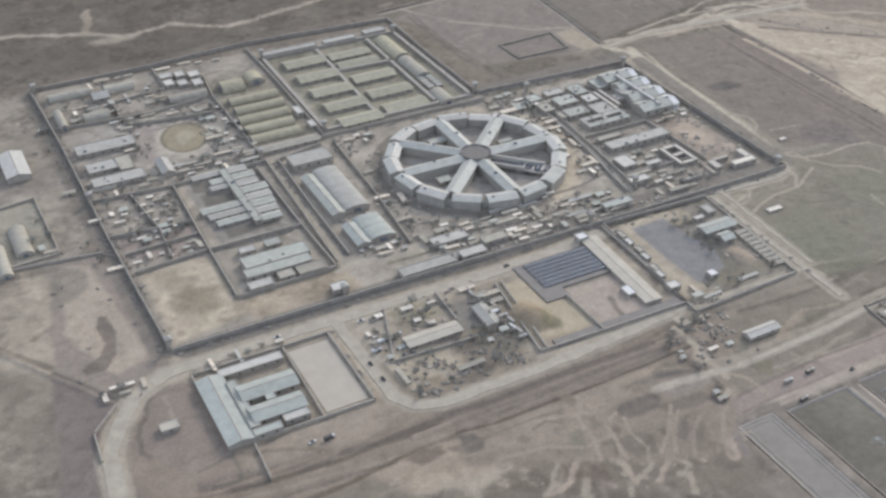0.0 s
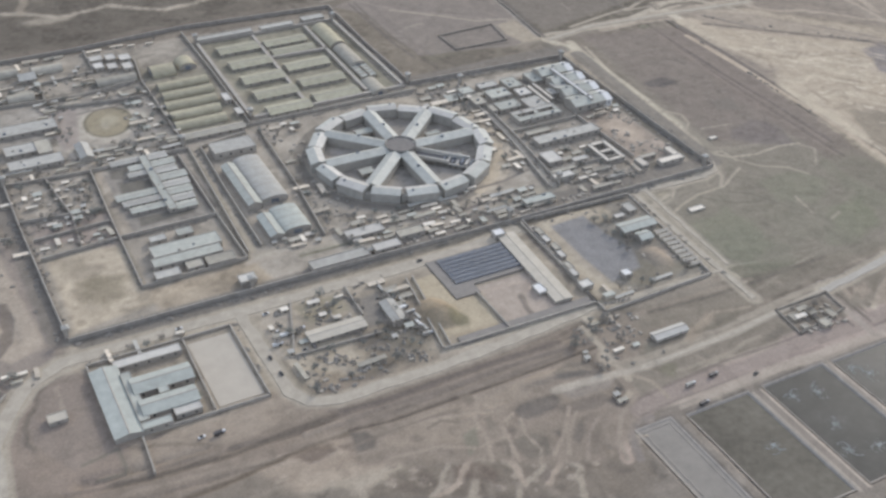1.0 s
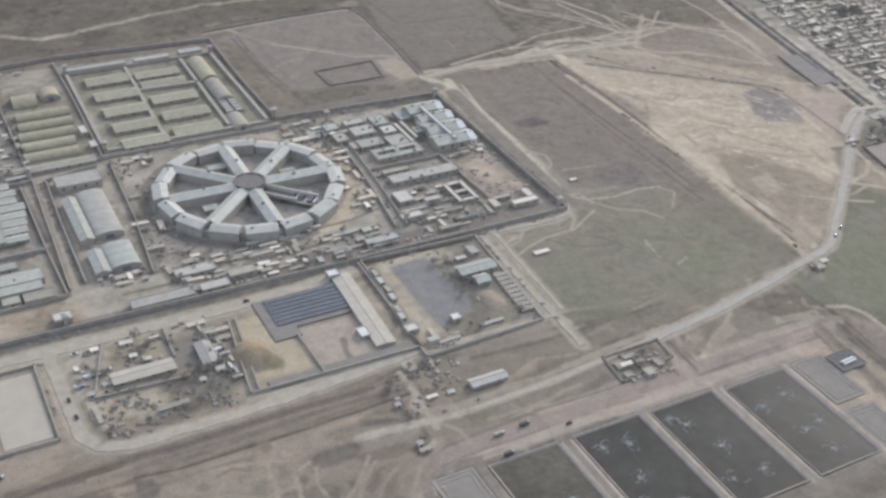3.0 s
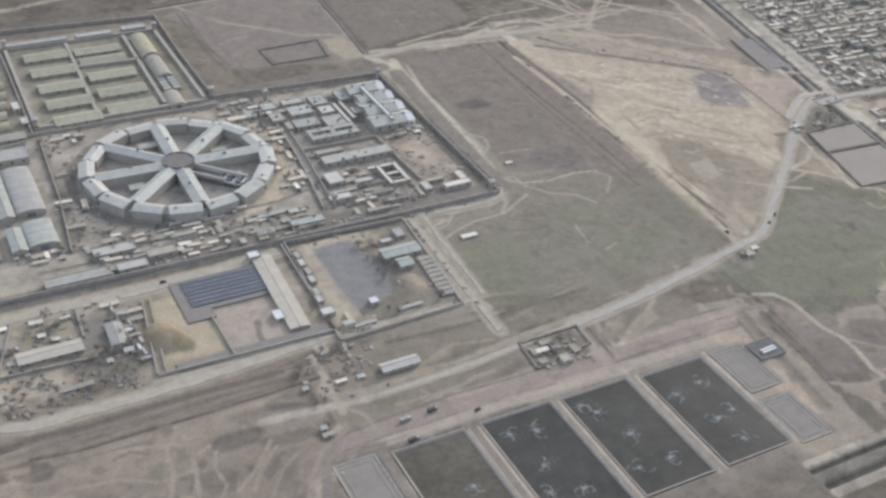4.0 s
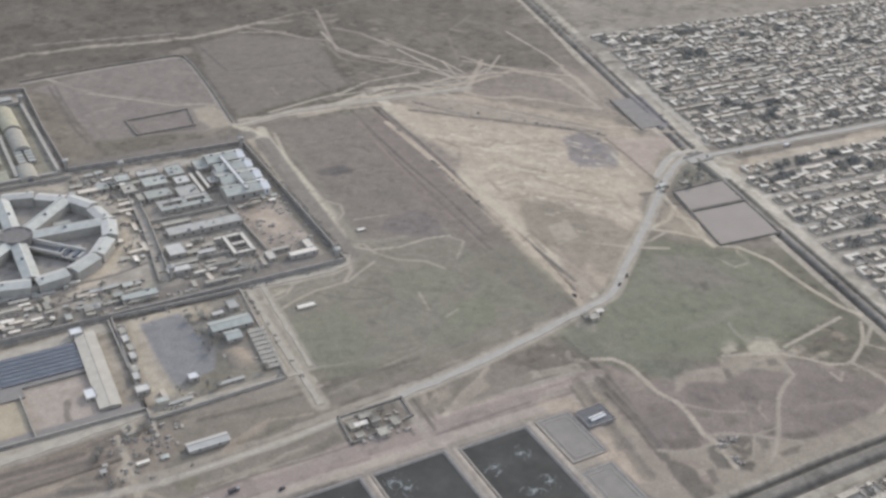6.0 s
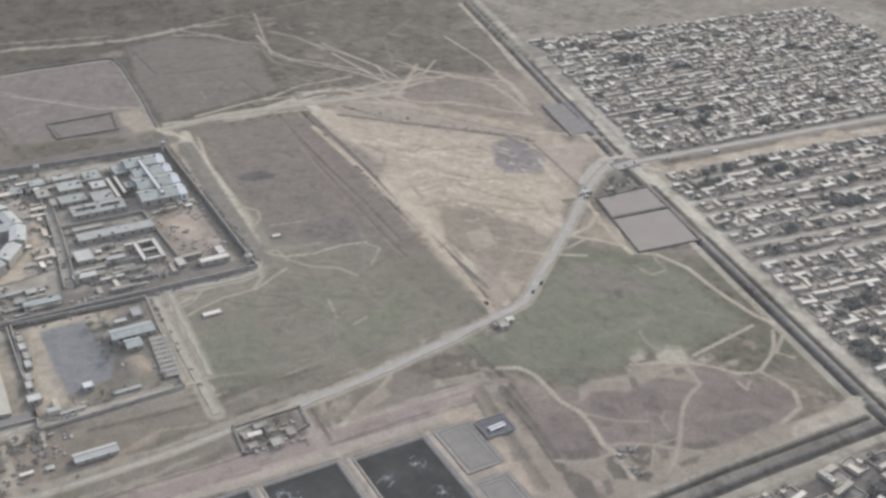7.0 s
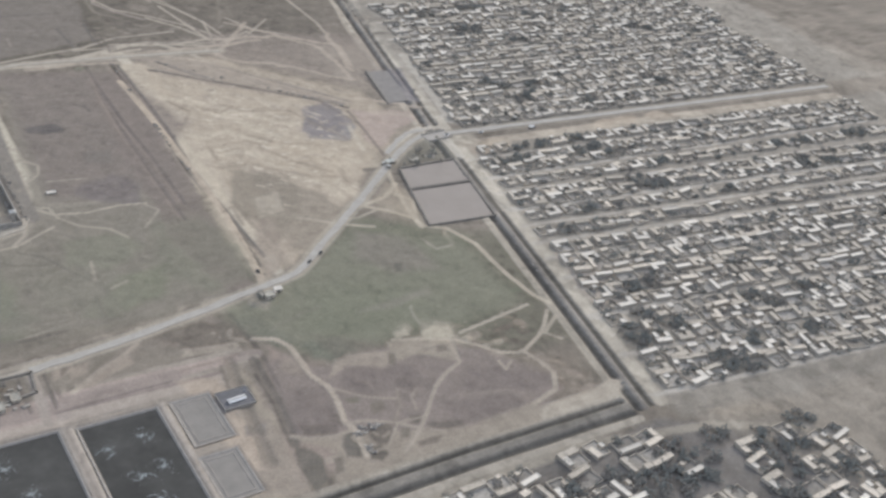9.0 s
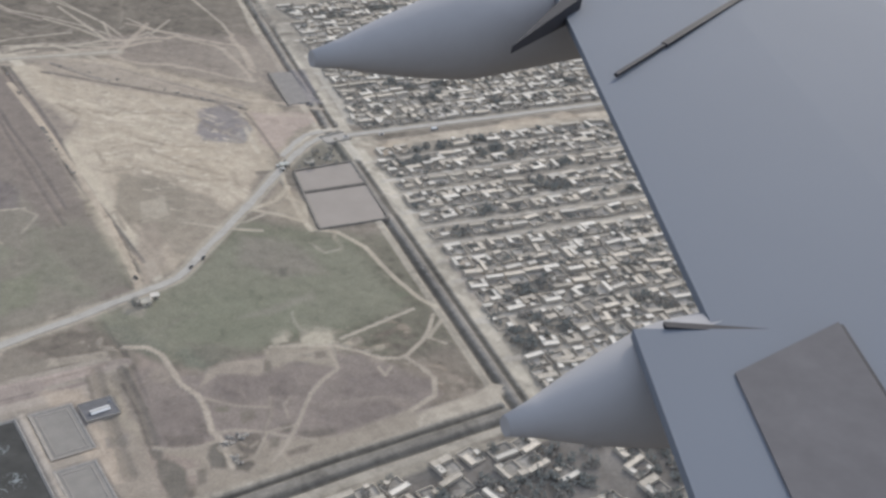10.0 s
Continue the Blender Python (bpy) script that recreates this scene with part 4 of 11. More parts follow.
earth.track([(295, 266), (314, 265), (336, 265), (353, 267)], 1.6, PALE, 0.5, 0.75, False, 0, 0.3)
earth.track([(312, 288), (328, 283), (340, 284)], 1.8, PALE, 0.6, 0.75, False, 0, 0.3)
earth.area([(220, 279), (231, 280), (238, 274), (234, 270), (222, 272)], (0.12, 0.103, 0.086), 0.9, 1.5, False, 0.3)
earth.area([(214, 245), (224, 242), (226, 234), (215, 235), (208, 241)], (0.12, 0.103, 0.086), 0.9, 1.5, False, 0.3)
earth.area([(187, 257), (195, 258), (196, 249), (187, 247)], (0.12, 0.103, 0.086), 0.9, 1.5, False, 0.3)
earth.area([(203, 266), (209, 270), (207, 261), (199, 255)], (0.12, 0.103, 0.086), 0.9, 1.5, False, 0.3)
earth.area([(235, 246), (243, 246), (244, 239), (233, 239)], (0.12, 0.103, 0.086), 0.9, 1.5, False, 0.3)
earth.area([(122, 287), (136, 286), (142, 280), (127, 277)], (0.12, 0.103, 0.086), 0.9, 1.5, False, 0.3)
earth.area([(157, 291), (169, 290), (169, 285), (157, 286)], (0.12, 0.103, 0.086), 0.9, 1.5, False, 0.3)
earth.track([(191, 239), (204, 259), (218, 270)], 1.8, (0.37, 0.325, 0.265), 0.75, 1.5, False, 0, 0.3)
earth.track([(189, 241), (198, 255), (212, 266)], 1.8, (0.37, 0.325, 0.265), 0.75, 1.5, False, 0, 0.3)
earth.track([(215, 264), (216, 249), (230, 242)], 1.8, (0.37, 0.325, 0.265), 0.75, 1.5, False, 0, 0.3)
earth.track([(240, 262), (233, 247), (228, 237)], 1.8, (0.37, 0.325, 0.265), 0.75, 1.5, False, 0, 0.3)
earth.track([(182, 247), (196, 263), (214, 270)], 1.8, (0.37, 0.325, 0.265), 0.75, 1.5, False, 0, 0.3)
earth.track([(152, 258), (161, 273), (175, 277)], 1.8, (0.37, 0.325, 0.265), 0.75, 1.5, False, 0, 0.3)
earth.track([(123, 289), (146, 288), (176, 287), (195, 285)], 1.4, (0.36, 0.315, 0.255), 0.65, 1.2, False, 0, 0.3)
earth.track([(121, 277), (146, 278), (166, 278)], 1.4, (0.36, 0.315, 0.255), 0.65, 1.2, False, 0, 0.3)
earth.area([(161, 395), (174, 393), (168, 356), (155, 342), (152, 351), (155, 375)], (0.37, 0.33, 0.275), 0.75, 2, True, 0.3)
earth.area([(157, 355), (173, 354), (183, 349), (185, 336), (185, 325), (174, 324), (165, 325), (157, 323), (152, 335)], (0.40, 0.35, 0.275), 0.85, 1.5, True, 0.3)
earth.track([(153, 345), (154, 333), (158, 321), (165, 318), (177, 320)], 2.6, (0.21, 0.18, 0.138), 0.8, 1.2, False, 0, 0.3)
earth.area([(163, 331), (173, 329), (174, 320), (163, 321)], (0.26, 0.215, 0.16), 0.8, 1.5, False, 0.3)
earth.area([(188, 350), (196, 345), (200, 336), (211, 331), (204, 318), (190, 322), (188, 333)], (0.185, 0.162, 0.132), 0.8, 2, True, 0.3)
earth.area([(173, 384), (194, 381), (195, 367), (174, 364), (172, 376)], (0.29, 0.262, 0.195), 0.8, 1.2, False, 0.3)
earth.area([(179, 374), (186, 374), (183, 367), (178, 369)], (0.21, 0.185, 0.13), 0.8, 1, False, 0.3)
earth.area([(198, 372), (211, 373), (213, 363), (210, 351), (197, 350), (197, 360)], (0.19, 0.178, 0.162), 0.85, 1.2, False, 0.3)
earth.area([(203, 344), (218, 349), (217, 333), (218, 322), (207, 321), (200, 328)], (0.24, 0.21, 0.165), 0.6, 3, True, 0.3)
earth.area([(339, 351), (352, 350), (345, 331), (329, 329)], (0.165, 0.155, 0.135), 0.75, 2, True, 0.3)
earth.area([(317, 338), (338, 343), (360, 327), (363, 321), (325, 322)], (0.21, 0.19, 0.145), 0.6, 2, True, 0.3)
earth.area([(313, 391), (321, 391), (317, 345), (315, 331), (301, 333)], (0.38, 0.335, 0.27), 0.7, 2, True, 0.3)
earth.area([(263, 356), (292, 338), (283, 332), (254, 332)], (0.33, 0.285, 0.235), 0.4, 2, True, 0.3)
earth.track([(167, 424), (194, 425), (223, 426), (247, 427), (271, 425)], 3, (0.40, 0.36, 0.30), 0.8, 1.2, False, 0, 0.3)
earth.track([(167, 424), (170, 447), (172, 468)], 3, (0.38, 0.34, 0.28), 0.7, 1.2, False, 0, 0.3)
earth.area([(107, 636), (131, 628), (128, 601), (121, 580), (108, 579), (107, 604)], (0.38, 0.345, 0.295), 0.75, 2, True, 0.3)
earth.area([(105, 610), (110, 610), (108, 596), (103, 594)], (0.15, 0.138, 0.115), 0.75, 1.2, False, 0.3)
earth.area([(103, 589), (109, 589), (108, 579), (103, 578)], (0.15, 0.138, 0.115), 0.75, 1.2, False, 0.3)
earth.area([(119, 618), (125, 619), (122, 597), (117, 599)], (0.15, 0.138, 0.115), 0.75, 1.2, False, 0.3)
earth.area([(155, 633), (167, 636), (165, 616), (156, 612)], (0.15, 0.138, 0.115), 0.75, 1.2, False, 0.3)
earth.area([(73, 645), (83, 648), (82, 632), (72, 630)], (0.15, 0.138, 0.115), 0.75, 1.2, False, 0.3)
earth.area([(109, 644), (126, 643), (127, 633), (111, 634)], (0.15, 0.138, 0.115), 0.75, 1.2, False, 0.3)
earth.track([(92, 678), (123, 672), (155, 670), (190, 676)], 2, (0.19, 0.172, 0.145), 0.6, 1.2, False, 0, 0.3)
earth.track([(128, 634), (158, 629), (177, 632)], 2.5, (0.36, 0.325, 0.275), 0.7, 1.2, False, 0, 0.3)
earth.track([(112, 527), (120, 546), (131, 558), (153, 554), (170, 556)], 2.5, (0.17, 0.153, 0.128), 0.7, 1.5, False, 0, 0.3)
earth.track([(106, 530), (113, 543), (114, 560), (111, 572)], 2, (0.42, 0.38, 0.32), 0.8, 1, False, 0, 0.3)
earth.area([(152, 260), (185, 269), (210, 263), (242, 258), (282, 250), (250, 210)], (0.19, 0.162, 0.132), 0.75, 3, True, 0.3)
earth.area([(72, 311), (98, 310), (131, 309), (145, 295), (151, 276), (130, 271), (69, 302)], (0.205, 0.175, 0.142), 0.65, 3, True, 0.3)
earth.area([(136, 280), (169, 288), (207, 284), (231, 279), (251, 273), (241, 259), (210, 264), (186, 271), (158, 261), (134, 270)], (0.37, 0.322, 0.258), 0.8, 1.5, True, 0.3)
earth.area([(78, 325), (136, 331), (144, 321), (133, 312), (76, 311)], (0.345, 0.298, 0.24), 0.65, 2, True, 0.3)
earth.area([(147, 293), (158, 291), (166, 286), (161, 284), (148, 287)], (0.145, 0.122, 0.10), 0.85, 0.9, False, 0.3)
earth.area([(145, 284), (159, 282), (162, 277), (151, 277), (137, 278)], (0.145, 0.122, 0.10), 0.85, 0.9, False, 0.3)
earth.area([(207, 290), (218, 289), (219, 281), (206, 283)], (0.145, 0.122, 0.10), 0.85, 0.9, False, 0.3)
earth.area([(229, 280), (246, 277), (242, 264), (227, 264), (222, 272)], (0.145, 0.122, 0.10), 0.85, 0.9, False, 0.3)
earth.area([(163, 257), (180, 261), (182, 251), (175, 248)], (0.145, 0.122, 0.10), 0.85, 0.9, False, 0.3)
earth.area([(189, 254), (200, 252), (195, 238), (183, 244)], (0.145, 0.122, 0.10), 0.85, 0.9, False, 0.3)
earth.area([(166, 276), (175, 275), (176, 270), (167, 271)], (0.145, 0.122, 0.10), 0.85, 0.9, False, 0.3)
earth.area([(233, 246), (247, 242), (242, 231), (228, 235)], (0.145, 0.122, 0.10), 0.85, 0.9, False, 0.3)
earth.area([(128, 300), (137, 299), (139, 293), (129, 294)], (0.145, 0.122, 0.10), 0.85, 0.9, False, 0.3)
earth.track([(190, 240), (200, 253), (209, 262), (217, 262)], 1.7, (0.37, 0.325, 0.262), 0.7, 1.1, True, 0, 0.3)
earth.track([(208, 259), (212, 246), (206, 232)], 1.7, (0.37, 0.325, 0.262), 0.7, 1.1, True, 0, 0.3)
earth.track([(232, 255), (221, 242), (210, 237)], 1.7, (0.37, 0.325, 0.262), 0.7, 1.1, True, 0, 0.3)
earth.track([(215, 259), (233, 257)], 1.7, (0.37, 0.325, 0.262), 0.7, 1.1, True, 0, 0.3)
earth.track([(177, 247), (192, 260), (207, 263)], 1.7, (0.37, 0.325, 0.262), 0.7, 1.1, True, 0, 0.3)
earth.track([(230, 251), (234, 235), (227, 221)], 1.7, (0.37, 0.325, 0.262), 0.7, 1.1, True, 0, 0.3)
earth.track([(243, 255), (253, 239), (270, 238)], 1.7, (0.37, 0.325, 0.262), 0.7, 1.1, True, 0, 0.3)
earth.track([(71, 308), (98, 308), (125, 306), (149, 305), (180, 303)], 1.6, (0.15, 0.128, 0.104), 0.8, 0.8, False, 0, 0.3)
earth.track([(73, 300), (107, 296), (134, 292)], 1.4, (0.37, 0.325, 0.262), 0.7, 0.8, False, 0, 0.3)
earth.area([(200, 343), (219, 340), (218, 329), (204, 330), (198, 336)], (0.17, 0.155, 0.125), 0.7, 1.5, True, 0.3)
# pale waste land and the plain round it
earth.area([(543.1, 576.5), (602.6, 572), (676.7, 487.4), (680.8, 463.3), (659.8, 414.8), (625.7, 391.8), (609.8, 365.4), (591.3, 354.1), (564.7, 327.9), (541.9, 313.7), (534.1, 330.9), (535.1, 402.4), (541.7, 477.5)], (0.402, 0.342, 0.266), 0.85, 3, True, 0.3)
earth.area([(502.1, 258.3), (511.2, 241.8), (520, 225.8), (539.1, 229.8), (553.3, 223.6), (572.1, 214.6), (598.4, 201.9), (610.8, 176.4), (587.8, 173), (533.9, 170.4), (496.7, 169.4), (478, 171.3), (489.4, 217.7)], (0.287, 0.235, 0.198), 0.85, 2.5, True, 0.3)
earth.area([(363.4, 260.7), (403.1, 257.9), (485, 256.6), (468.4, 181.4), (456.1, 187.6), (403.1, 214.4), (355.2, 238.6)], (0.305, 0.266, 0.223), 0.75, 2, True, 0.3)


def flecks(outline, count, colours, size, turn, amount=0.6, long=3.0, spread=12.0):
    """Clods, burnt tufts and drifts scattered over a stretch of ground, drawn out along one bearing."""
    q = random.Random(int(outline[0][0] * 10 + count))
    xs, ys = [p[0] for p in outline], [p[1] for p in outline]
    made = 0
    while made < count:
        x, y = q.uniform(min(xs), max(xs)), q.uniform(min(ys), max(ys))
        inside = False
        for (ax, ay), (bx, by) in zip(outline, outline[1:] + outline[:1]):
            if (ay > y) != (by > y) and x < (bx - ax) * (y - ay) / (by - ay) + ax:
                inside = not inside
        if inside or q.random() < 0.01:
            s = size * q.uniform(0.5, 1.6)
            earth.spot(x, y, s * q.uniform(1.0, long), s, q.choice(colours), amount * q.uniform(0.6, 1.2), q.uniform(-0.1, 0.15), turn + q.gauss(0, spread))
            made += 1


flecks([(550, 466.8), (606.6, 428.6), (622.5, 392.9), (609.8, 365.4), (591.3, 354.1), (572.6, 410.2), (542.4, 420.6)], 170, ((0.50, 0.435, 0.345), (0.31, 0.27, 0.215), (0.46, 0.395, 0.31)), 0.9, -66.0057, 0.6, 3, 12)
flecks([(550.9, 538.6), (609.9, 502.9), (648, 464.6), (606.6, 428.6), (551.4, 470.3)], 110, ((0.46, 0.40, 0.32), (0.33, 0.285, 0.232)), 1.1, -58.0057, 0.5, 5, 12)
flecks([(546.9, 582.3), (602.6, 572), (676.7, 487.4), (655.9, 479.9), (614.2, 512.6), (564.4, 555.1)], 80, ((0.24, 0.208, 0.172), (0.40, 0.35, 0.285)), 1, -51.0057, 0.5, 4, 12)
flecks([(478.8, 463.9), (525.8, 448.1), (509.8, 394.9), (462.8, 408.8)], 110, ((0.165, 0.146, 0.132), (0.28, 0.25, 0.212), (0.19, 0.168, 0.152)), 1, 10, 0.65, 2, 40)
flecks([(499.7, 246.8), (525.1, 224.8), (571.5, 213.6), (609.6, 177), (534.8, 171.9), (497.4, 170.9), (479.3, 174.1)], 230, ((0.17, 0.146, 0.124), (0.36, 0.315, 0.258), (0.21, 0.178, 0.152), (0.30, 0.25, 0.215)), 1.1, 20, 0.6, 2, 50)
flecks([(421.8, 293.4), (501.6, 283), (556.9, 240.7), (497.4, 247.7), (442.4, 250.6)], 90, ((0.17, 0.152, 0.126), (0.34, 0.30, 0.245)), 0.9, 10, 0.55, 2.5, 25)
flecks([(531.3, 291), (598.3, 315), (639.3, 236.5), (591.6, 235.8), (529.7, 233.8)], 60, ((0.165, 0.165, 0.122), (0.245, 0.225, 0.178)), 1.4, 20, 0.5, 2.5, 30)
flecks([(341, 460.6), (368.3, 477.5), (490.4, 378.2), (499.9, 318.1), (408.1, 284.4), (369.2, 301.6), (374.5, 371.8)], 150, ((0.165, 0.155, 0.124), (0.25, 0.222, 0.18), (0.155, 0.16, 0.116)), 1.2, 0, 0.55, 2.5, 30)
flecks([(442.6, 510.2), (518.8, 543.6), (505.1, 340), (450.1, 339.4), (440.8, 419.3)], 140, ((0.155, 0.138, 0.118), (0.25, 0.222, 0.186)), 1, 0, 0.6, 2.2, 40)
flecks([(80.1, 331.9), (168.2, 326), (269.9, 310), (284.3, 285.6), (250.6, 254.8), (158.7, 265.9), (89.2, 297.2)], 200, ((0.16, 0.138, 0.116), (0.38, 0.33, 0.27), (0.21, 0.18, 0.152)), 1, 5, 0.6, 3, 18)
flecks([(168, 288.4), (250.7, 277.6), (277.6, 241.5), (240.7, 218.6), (145.1, 266.3)], 170, ((0.145, 0.125, 0.105), (0.36, 0.31, 0.255), (0.20, 0.17, 0.146)), 1.2, 0, 0.65, 2, 50)
flecks([(34.6, 491.8), (70.1, 490.1), (75.7, 424.2), (73.8, 388.6), (49.9, 352.9), (21.4, 367.7)], 120, ((0.17, 0.146, 0.12), (0.40, 0.345, 0.28), (0.22, 0.188, 0.155)), 1.1, 40, 0.6, 2.2, 50)
flecks([(501.4, 661.2), (625.9, 630.6), (710.5, 586.6), (687.8, 508.1), (608.1, 575.6), (486.7, 603.6)], 160, ((0.15, 0.132, 0.112), (0.27, 0.238, 0.198)), 1.3, 10, 0.55, 3, 30)
earth.area([(564.8, 416.5), (575.3, 400.7), (590.1, 372.5), (592.8, 353.5), (580.7, 341.4), (555.6, 322.6), (548.6, 328.2), (550.5, 360.8)], (0.262, 0.227, 0.181), 0.85, 2.5, True, 0.3)
earth.area([(547.4, 353.9), (552.1, 335.7), (543, 316.1), (538.3, 326.4), (540.1, 355.4)], (0.352, 0.296, 0.235), 0.6, 2.5, True, 0.3)
earth.area([(552.3, 382.8), (562.9, 381), (555.3, 359), (546.5, 360.4)], (0.392, 0.332, 0.262), 0.8, 1, False, 0.3)
earth.area([(554.9, 583), (599.7, 564.7), (635.9, 515.5), (664.9, 477.2), (652.7, 473.7), (612.4, 508.5), (562.3, 549.1)], (0.296, 0.254, 0.209), 0.75, 2.5, True, 0.3)
earth.area([(617.7, 610.2), (727.4, 582.3), (711.9, 511.1), (682.7, 490.3), (646.7, 529.7), (606.3, 571)], (0.262, 0.223, 0.188), 0.6, 5, True, 0.3)
earth.area([(635.7, 479), (651.1, 470.7), (648.9, 442.9), (634.7, 427.1), (614.4, 437), (622.8, 463.9)], (0.235, 0.22, 0.212), 0.85, 1.5, True, 0.3)
earth.area([(658.4, 464.8), (696.5, 453), (694.9, 439.3), (673.9, 432.4), (652.1, 411.8), (646.4, 423.2)], (0.376, 0.305, 0.262), 0.8, 2, True, 0.3)
earth.area([(698, 517.1), (725.7, 517.4), (710.3, 465.2), (686.6, 466)], (0.238, 0.22, 0.216), 0.85, 1, False, 0.3)
earth.track([(546.9, 521.9), (578.7, 493.1), (604.8, 465.4), (636.1, 441.3)], 3.5, (0.474, 0.413, 0.323), 0.6, 2, True, 0, 0.3)
earth.track([(576.2, 487.1), (591.7, 453.2), (606.6, 420.8), (612.9, 396.2)], 3.5, (0.474, 0.413, 0.323), 0.6, 2, True, 0, 0.3)
earth.track([(548.7, 463.3), (569.1, 460.6), (587.1, 442.9)], 3.5, (0.474, 0.413, 0.323), 0.6, 2, True, 0, 0.3)
earth.track([(593.4, 448.7), (612.4, 425.1), (627.5, 402.4)], 3.5, (0.474, 0.413, 0.323), 0.6, 2, True, 0, 0.3)
earth.track([(542.7, 438.7), (568.6, 433.7), (590.9, 411.2)], 3.5, (0.474, 0.413, 0.323), 0.6, 2, True, 0, 0.3)
earth.track([(594.1, 402.7), (603.6, 378), (608.2, 366)], 3.5, (0.474, 0.413, 0.323), 0.6, 2, True, 0, 0.3)
earth.track([(575.4, 416.5), (593.8, 387.1), (600.1, 364.2)], 3.5, (0.474, 0.413, 0.323), 0.6, 2, True, 0, 0.3)
earth.track([(563.4, 446.8), (577.5, 446), (581.5, 438.5)], 1.8, (0.262, 0.223, 0.175), 0.55, 1.2, True, 0, 0.3)
earth.track([(537.7, 425.8), (548.4, 418.6), (562.5, 419.4)], 1.8, (0.262, 0.223, 0.175), 0.55, 1.2, True, 0, 0.3)
earth.track([(596.8, 439.7), (600.7, 432.1)], 1.8, (0.262, 0.223, 0.175), 0.55, 1.2, True, 0, 0.3)
earth.track([(552.2, 445.2), (552, 431.8)], 1.8, (0.262, 0.223, 0.175), 0.55, 1.2, True, 0, 0.3)
earth.track([(558.9, 414.9), (564.6, 420.2), (575.6, 409.1)], 1.8, (0.262, 0.223, 0.175), 0.55, 1.2, True, 0, 0.3)
earth.track([(612.9, 396.2), (610.7, 381.1)], 1.8, (0.262, 0.223, 0.175), 0.55, 1.2, True, 0, 0.3)
earth.track([(556.9, 561.1), (593.6, 529.8), (617, 509.9), (643.1, 487.4), (657.3, 470.5)], 2.6, (0.181, 0.156, 0.13), 0.85, 1, False, 0, 0.3)
earth.bank([(556.9, 561.1), (593.6, 529.8), (617, 509.9), (643.1, 487.4), (657.3, 470.5)], 2.6, -0.6)
earth.track([(655.6, 465.7), (652, 433.6), (647.4, 403.2)], 1.6, (0.195, 0.165, 0.138), 0.8, 0.8, False, 0, 0.3)
earth.track([(650.8, 463.7), (643.5, 436.4), (638.7, 413.9)], 2, (0.468, 0.413, 0.332), 0.7, 1, False, 0, 0.3)
earth.track([(539.8, 522.3), (541.9, 497.8), (541.5, 479.9), (548.7, 479.2)], 1.6, (0.209, 0.181, 0.147), 0.7, 0.8, False, 0, 0.3)
earth.track([(541.8, 569.1), (540.8, 525.5), (540.3, 480.3), (537.2, 433.2), (537.9, 384.7), (539.4, 328.9)], 5, (0.445, 0.386, 0.301), 0.85, 1.6, False, 0, 0.3)
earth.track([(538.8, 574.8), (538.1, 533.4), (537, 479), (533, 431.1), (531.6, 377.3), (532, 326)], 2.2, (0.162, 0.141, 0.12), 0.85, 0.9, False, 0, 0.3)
earth.bank([(538.8, 574.8), (538.1, 533.4), (537, 479), (533, 431.1), (531.6, 377.3), (532, 326)], 2.2, -0.8)
earth.track([(515.1, 540.2), (511, 483.4), (508.7, 418.5), (508.1, 373.5)], 1.8, (0.175, 0.153, 0.13), 0.75, 0.9, False, 0, 0.3)
earth.bank([(515.1, 540.2), (511, 483.4), (508.7, 418.5), (508.1, 373.5)], 1.8, -0.5)
earth.track([(540, 382), (539.8, 358.6), (540.5, 349.1)], 1.8, (0.223, 0.188, 0.15), 0.7, 0.8, False, 0, 0.3)
earth.track([(554.1, 361.4), (569.6, 351.8), (584.2, 340.1), (600.4, 331.5)], 1.7, (0.434, 0.381, 0.305), 0.75, 0.8, False, 0, 0.3)
earth.track([(483.9, 592.9), (515.8, 590.8), (546.4, 592.3), (609.2, 588.8), (648.8, 591.3)], 2.4, (0.413, 0.352, 0.283), 0.65, 1.3, True, 0, 0.3)
earth.track([(481.1, 581.6), (513.2, 581.9), (542.5, 580.5)], 2.4, (0.413, 0.352, 0.283), 0.65, 1.3, True, 0, 0.3)
earth.track([(608.1, 586), (611.8, 564.4), (651.7, 540.2), (673.4, 514.2), (684, 509.2)], 2.4, (0.413, 0.352, 0.283), 0.65, 1.3, True, 0, 0.3)
earth.track([(619.6, 598.9), (664.4, 596.1), (684.2, 571.1), (683.7, 534.3), (684, 509.2)], 2.4, (0.413, 0.352, 0.283), 0.65, 1.3, True, 0, 0.3)
earth.track([(637.9, 627.7), (665.3, 598.1), (700.4, 566.8), (690.8, 522.1)], 2.4, (0.413, 0.352, 0.283), 0.65, 1.3, True, 0, 0.3)
earth.track([(702.2, 588.7), (689.2, 527.6)], 2.4, (0.413, 0.352, 0.283), 0.65, 1.3, True, 0, 0.3)
earth.track([(654.1, 623.7), (613.7, 579.2)], 2.4, (0.413, 0.352, 0.283), 0.65, 1.3, True, 0, 0.3)
earth.track([(668.8, 480.5), (685.1, 471), (704.7, 455.8)], 2.4, (0.413, 0.352, 0.283), 0.65, 1.3, True, 0, 0.3)
earth.track([(670.2, 459.4), (693, 447)], 2.4, (0.413, 0.352, 0.283), 0.65, 1.3, True, 0, 0.3)
earth.track([(549, 588.6), (577, 579), (606.3, 560.9)], 2.4, (0.413, 0.352, 0.283), 0.65, 1.3, True, 0, 0.3)
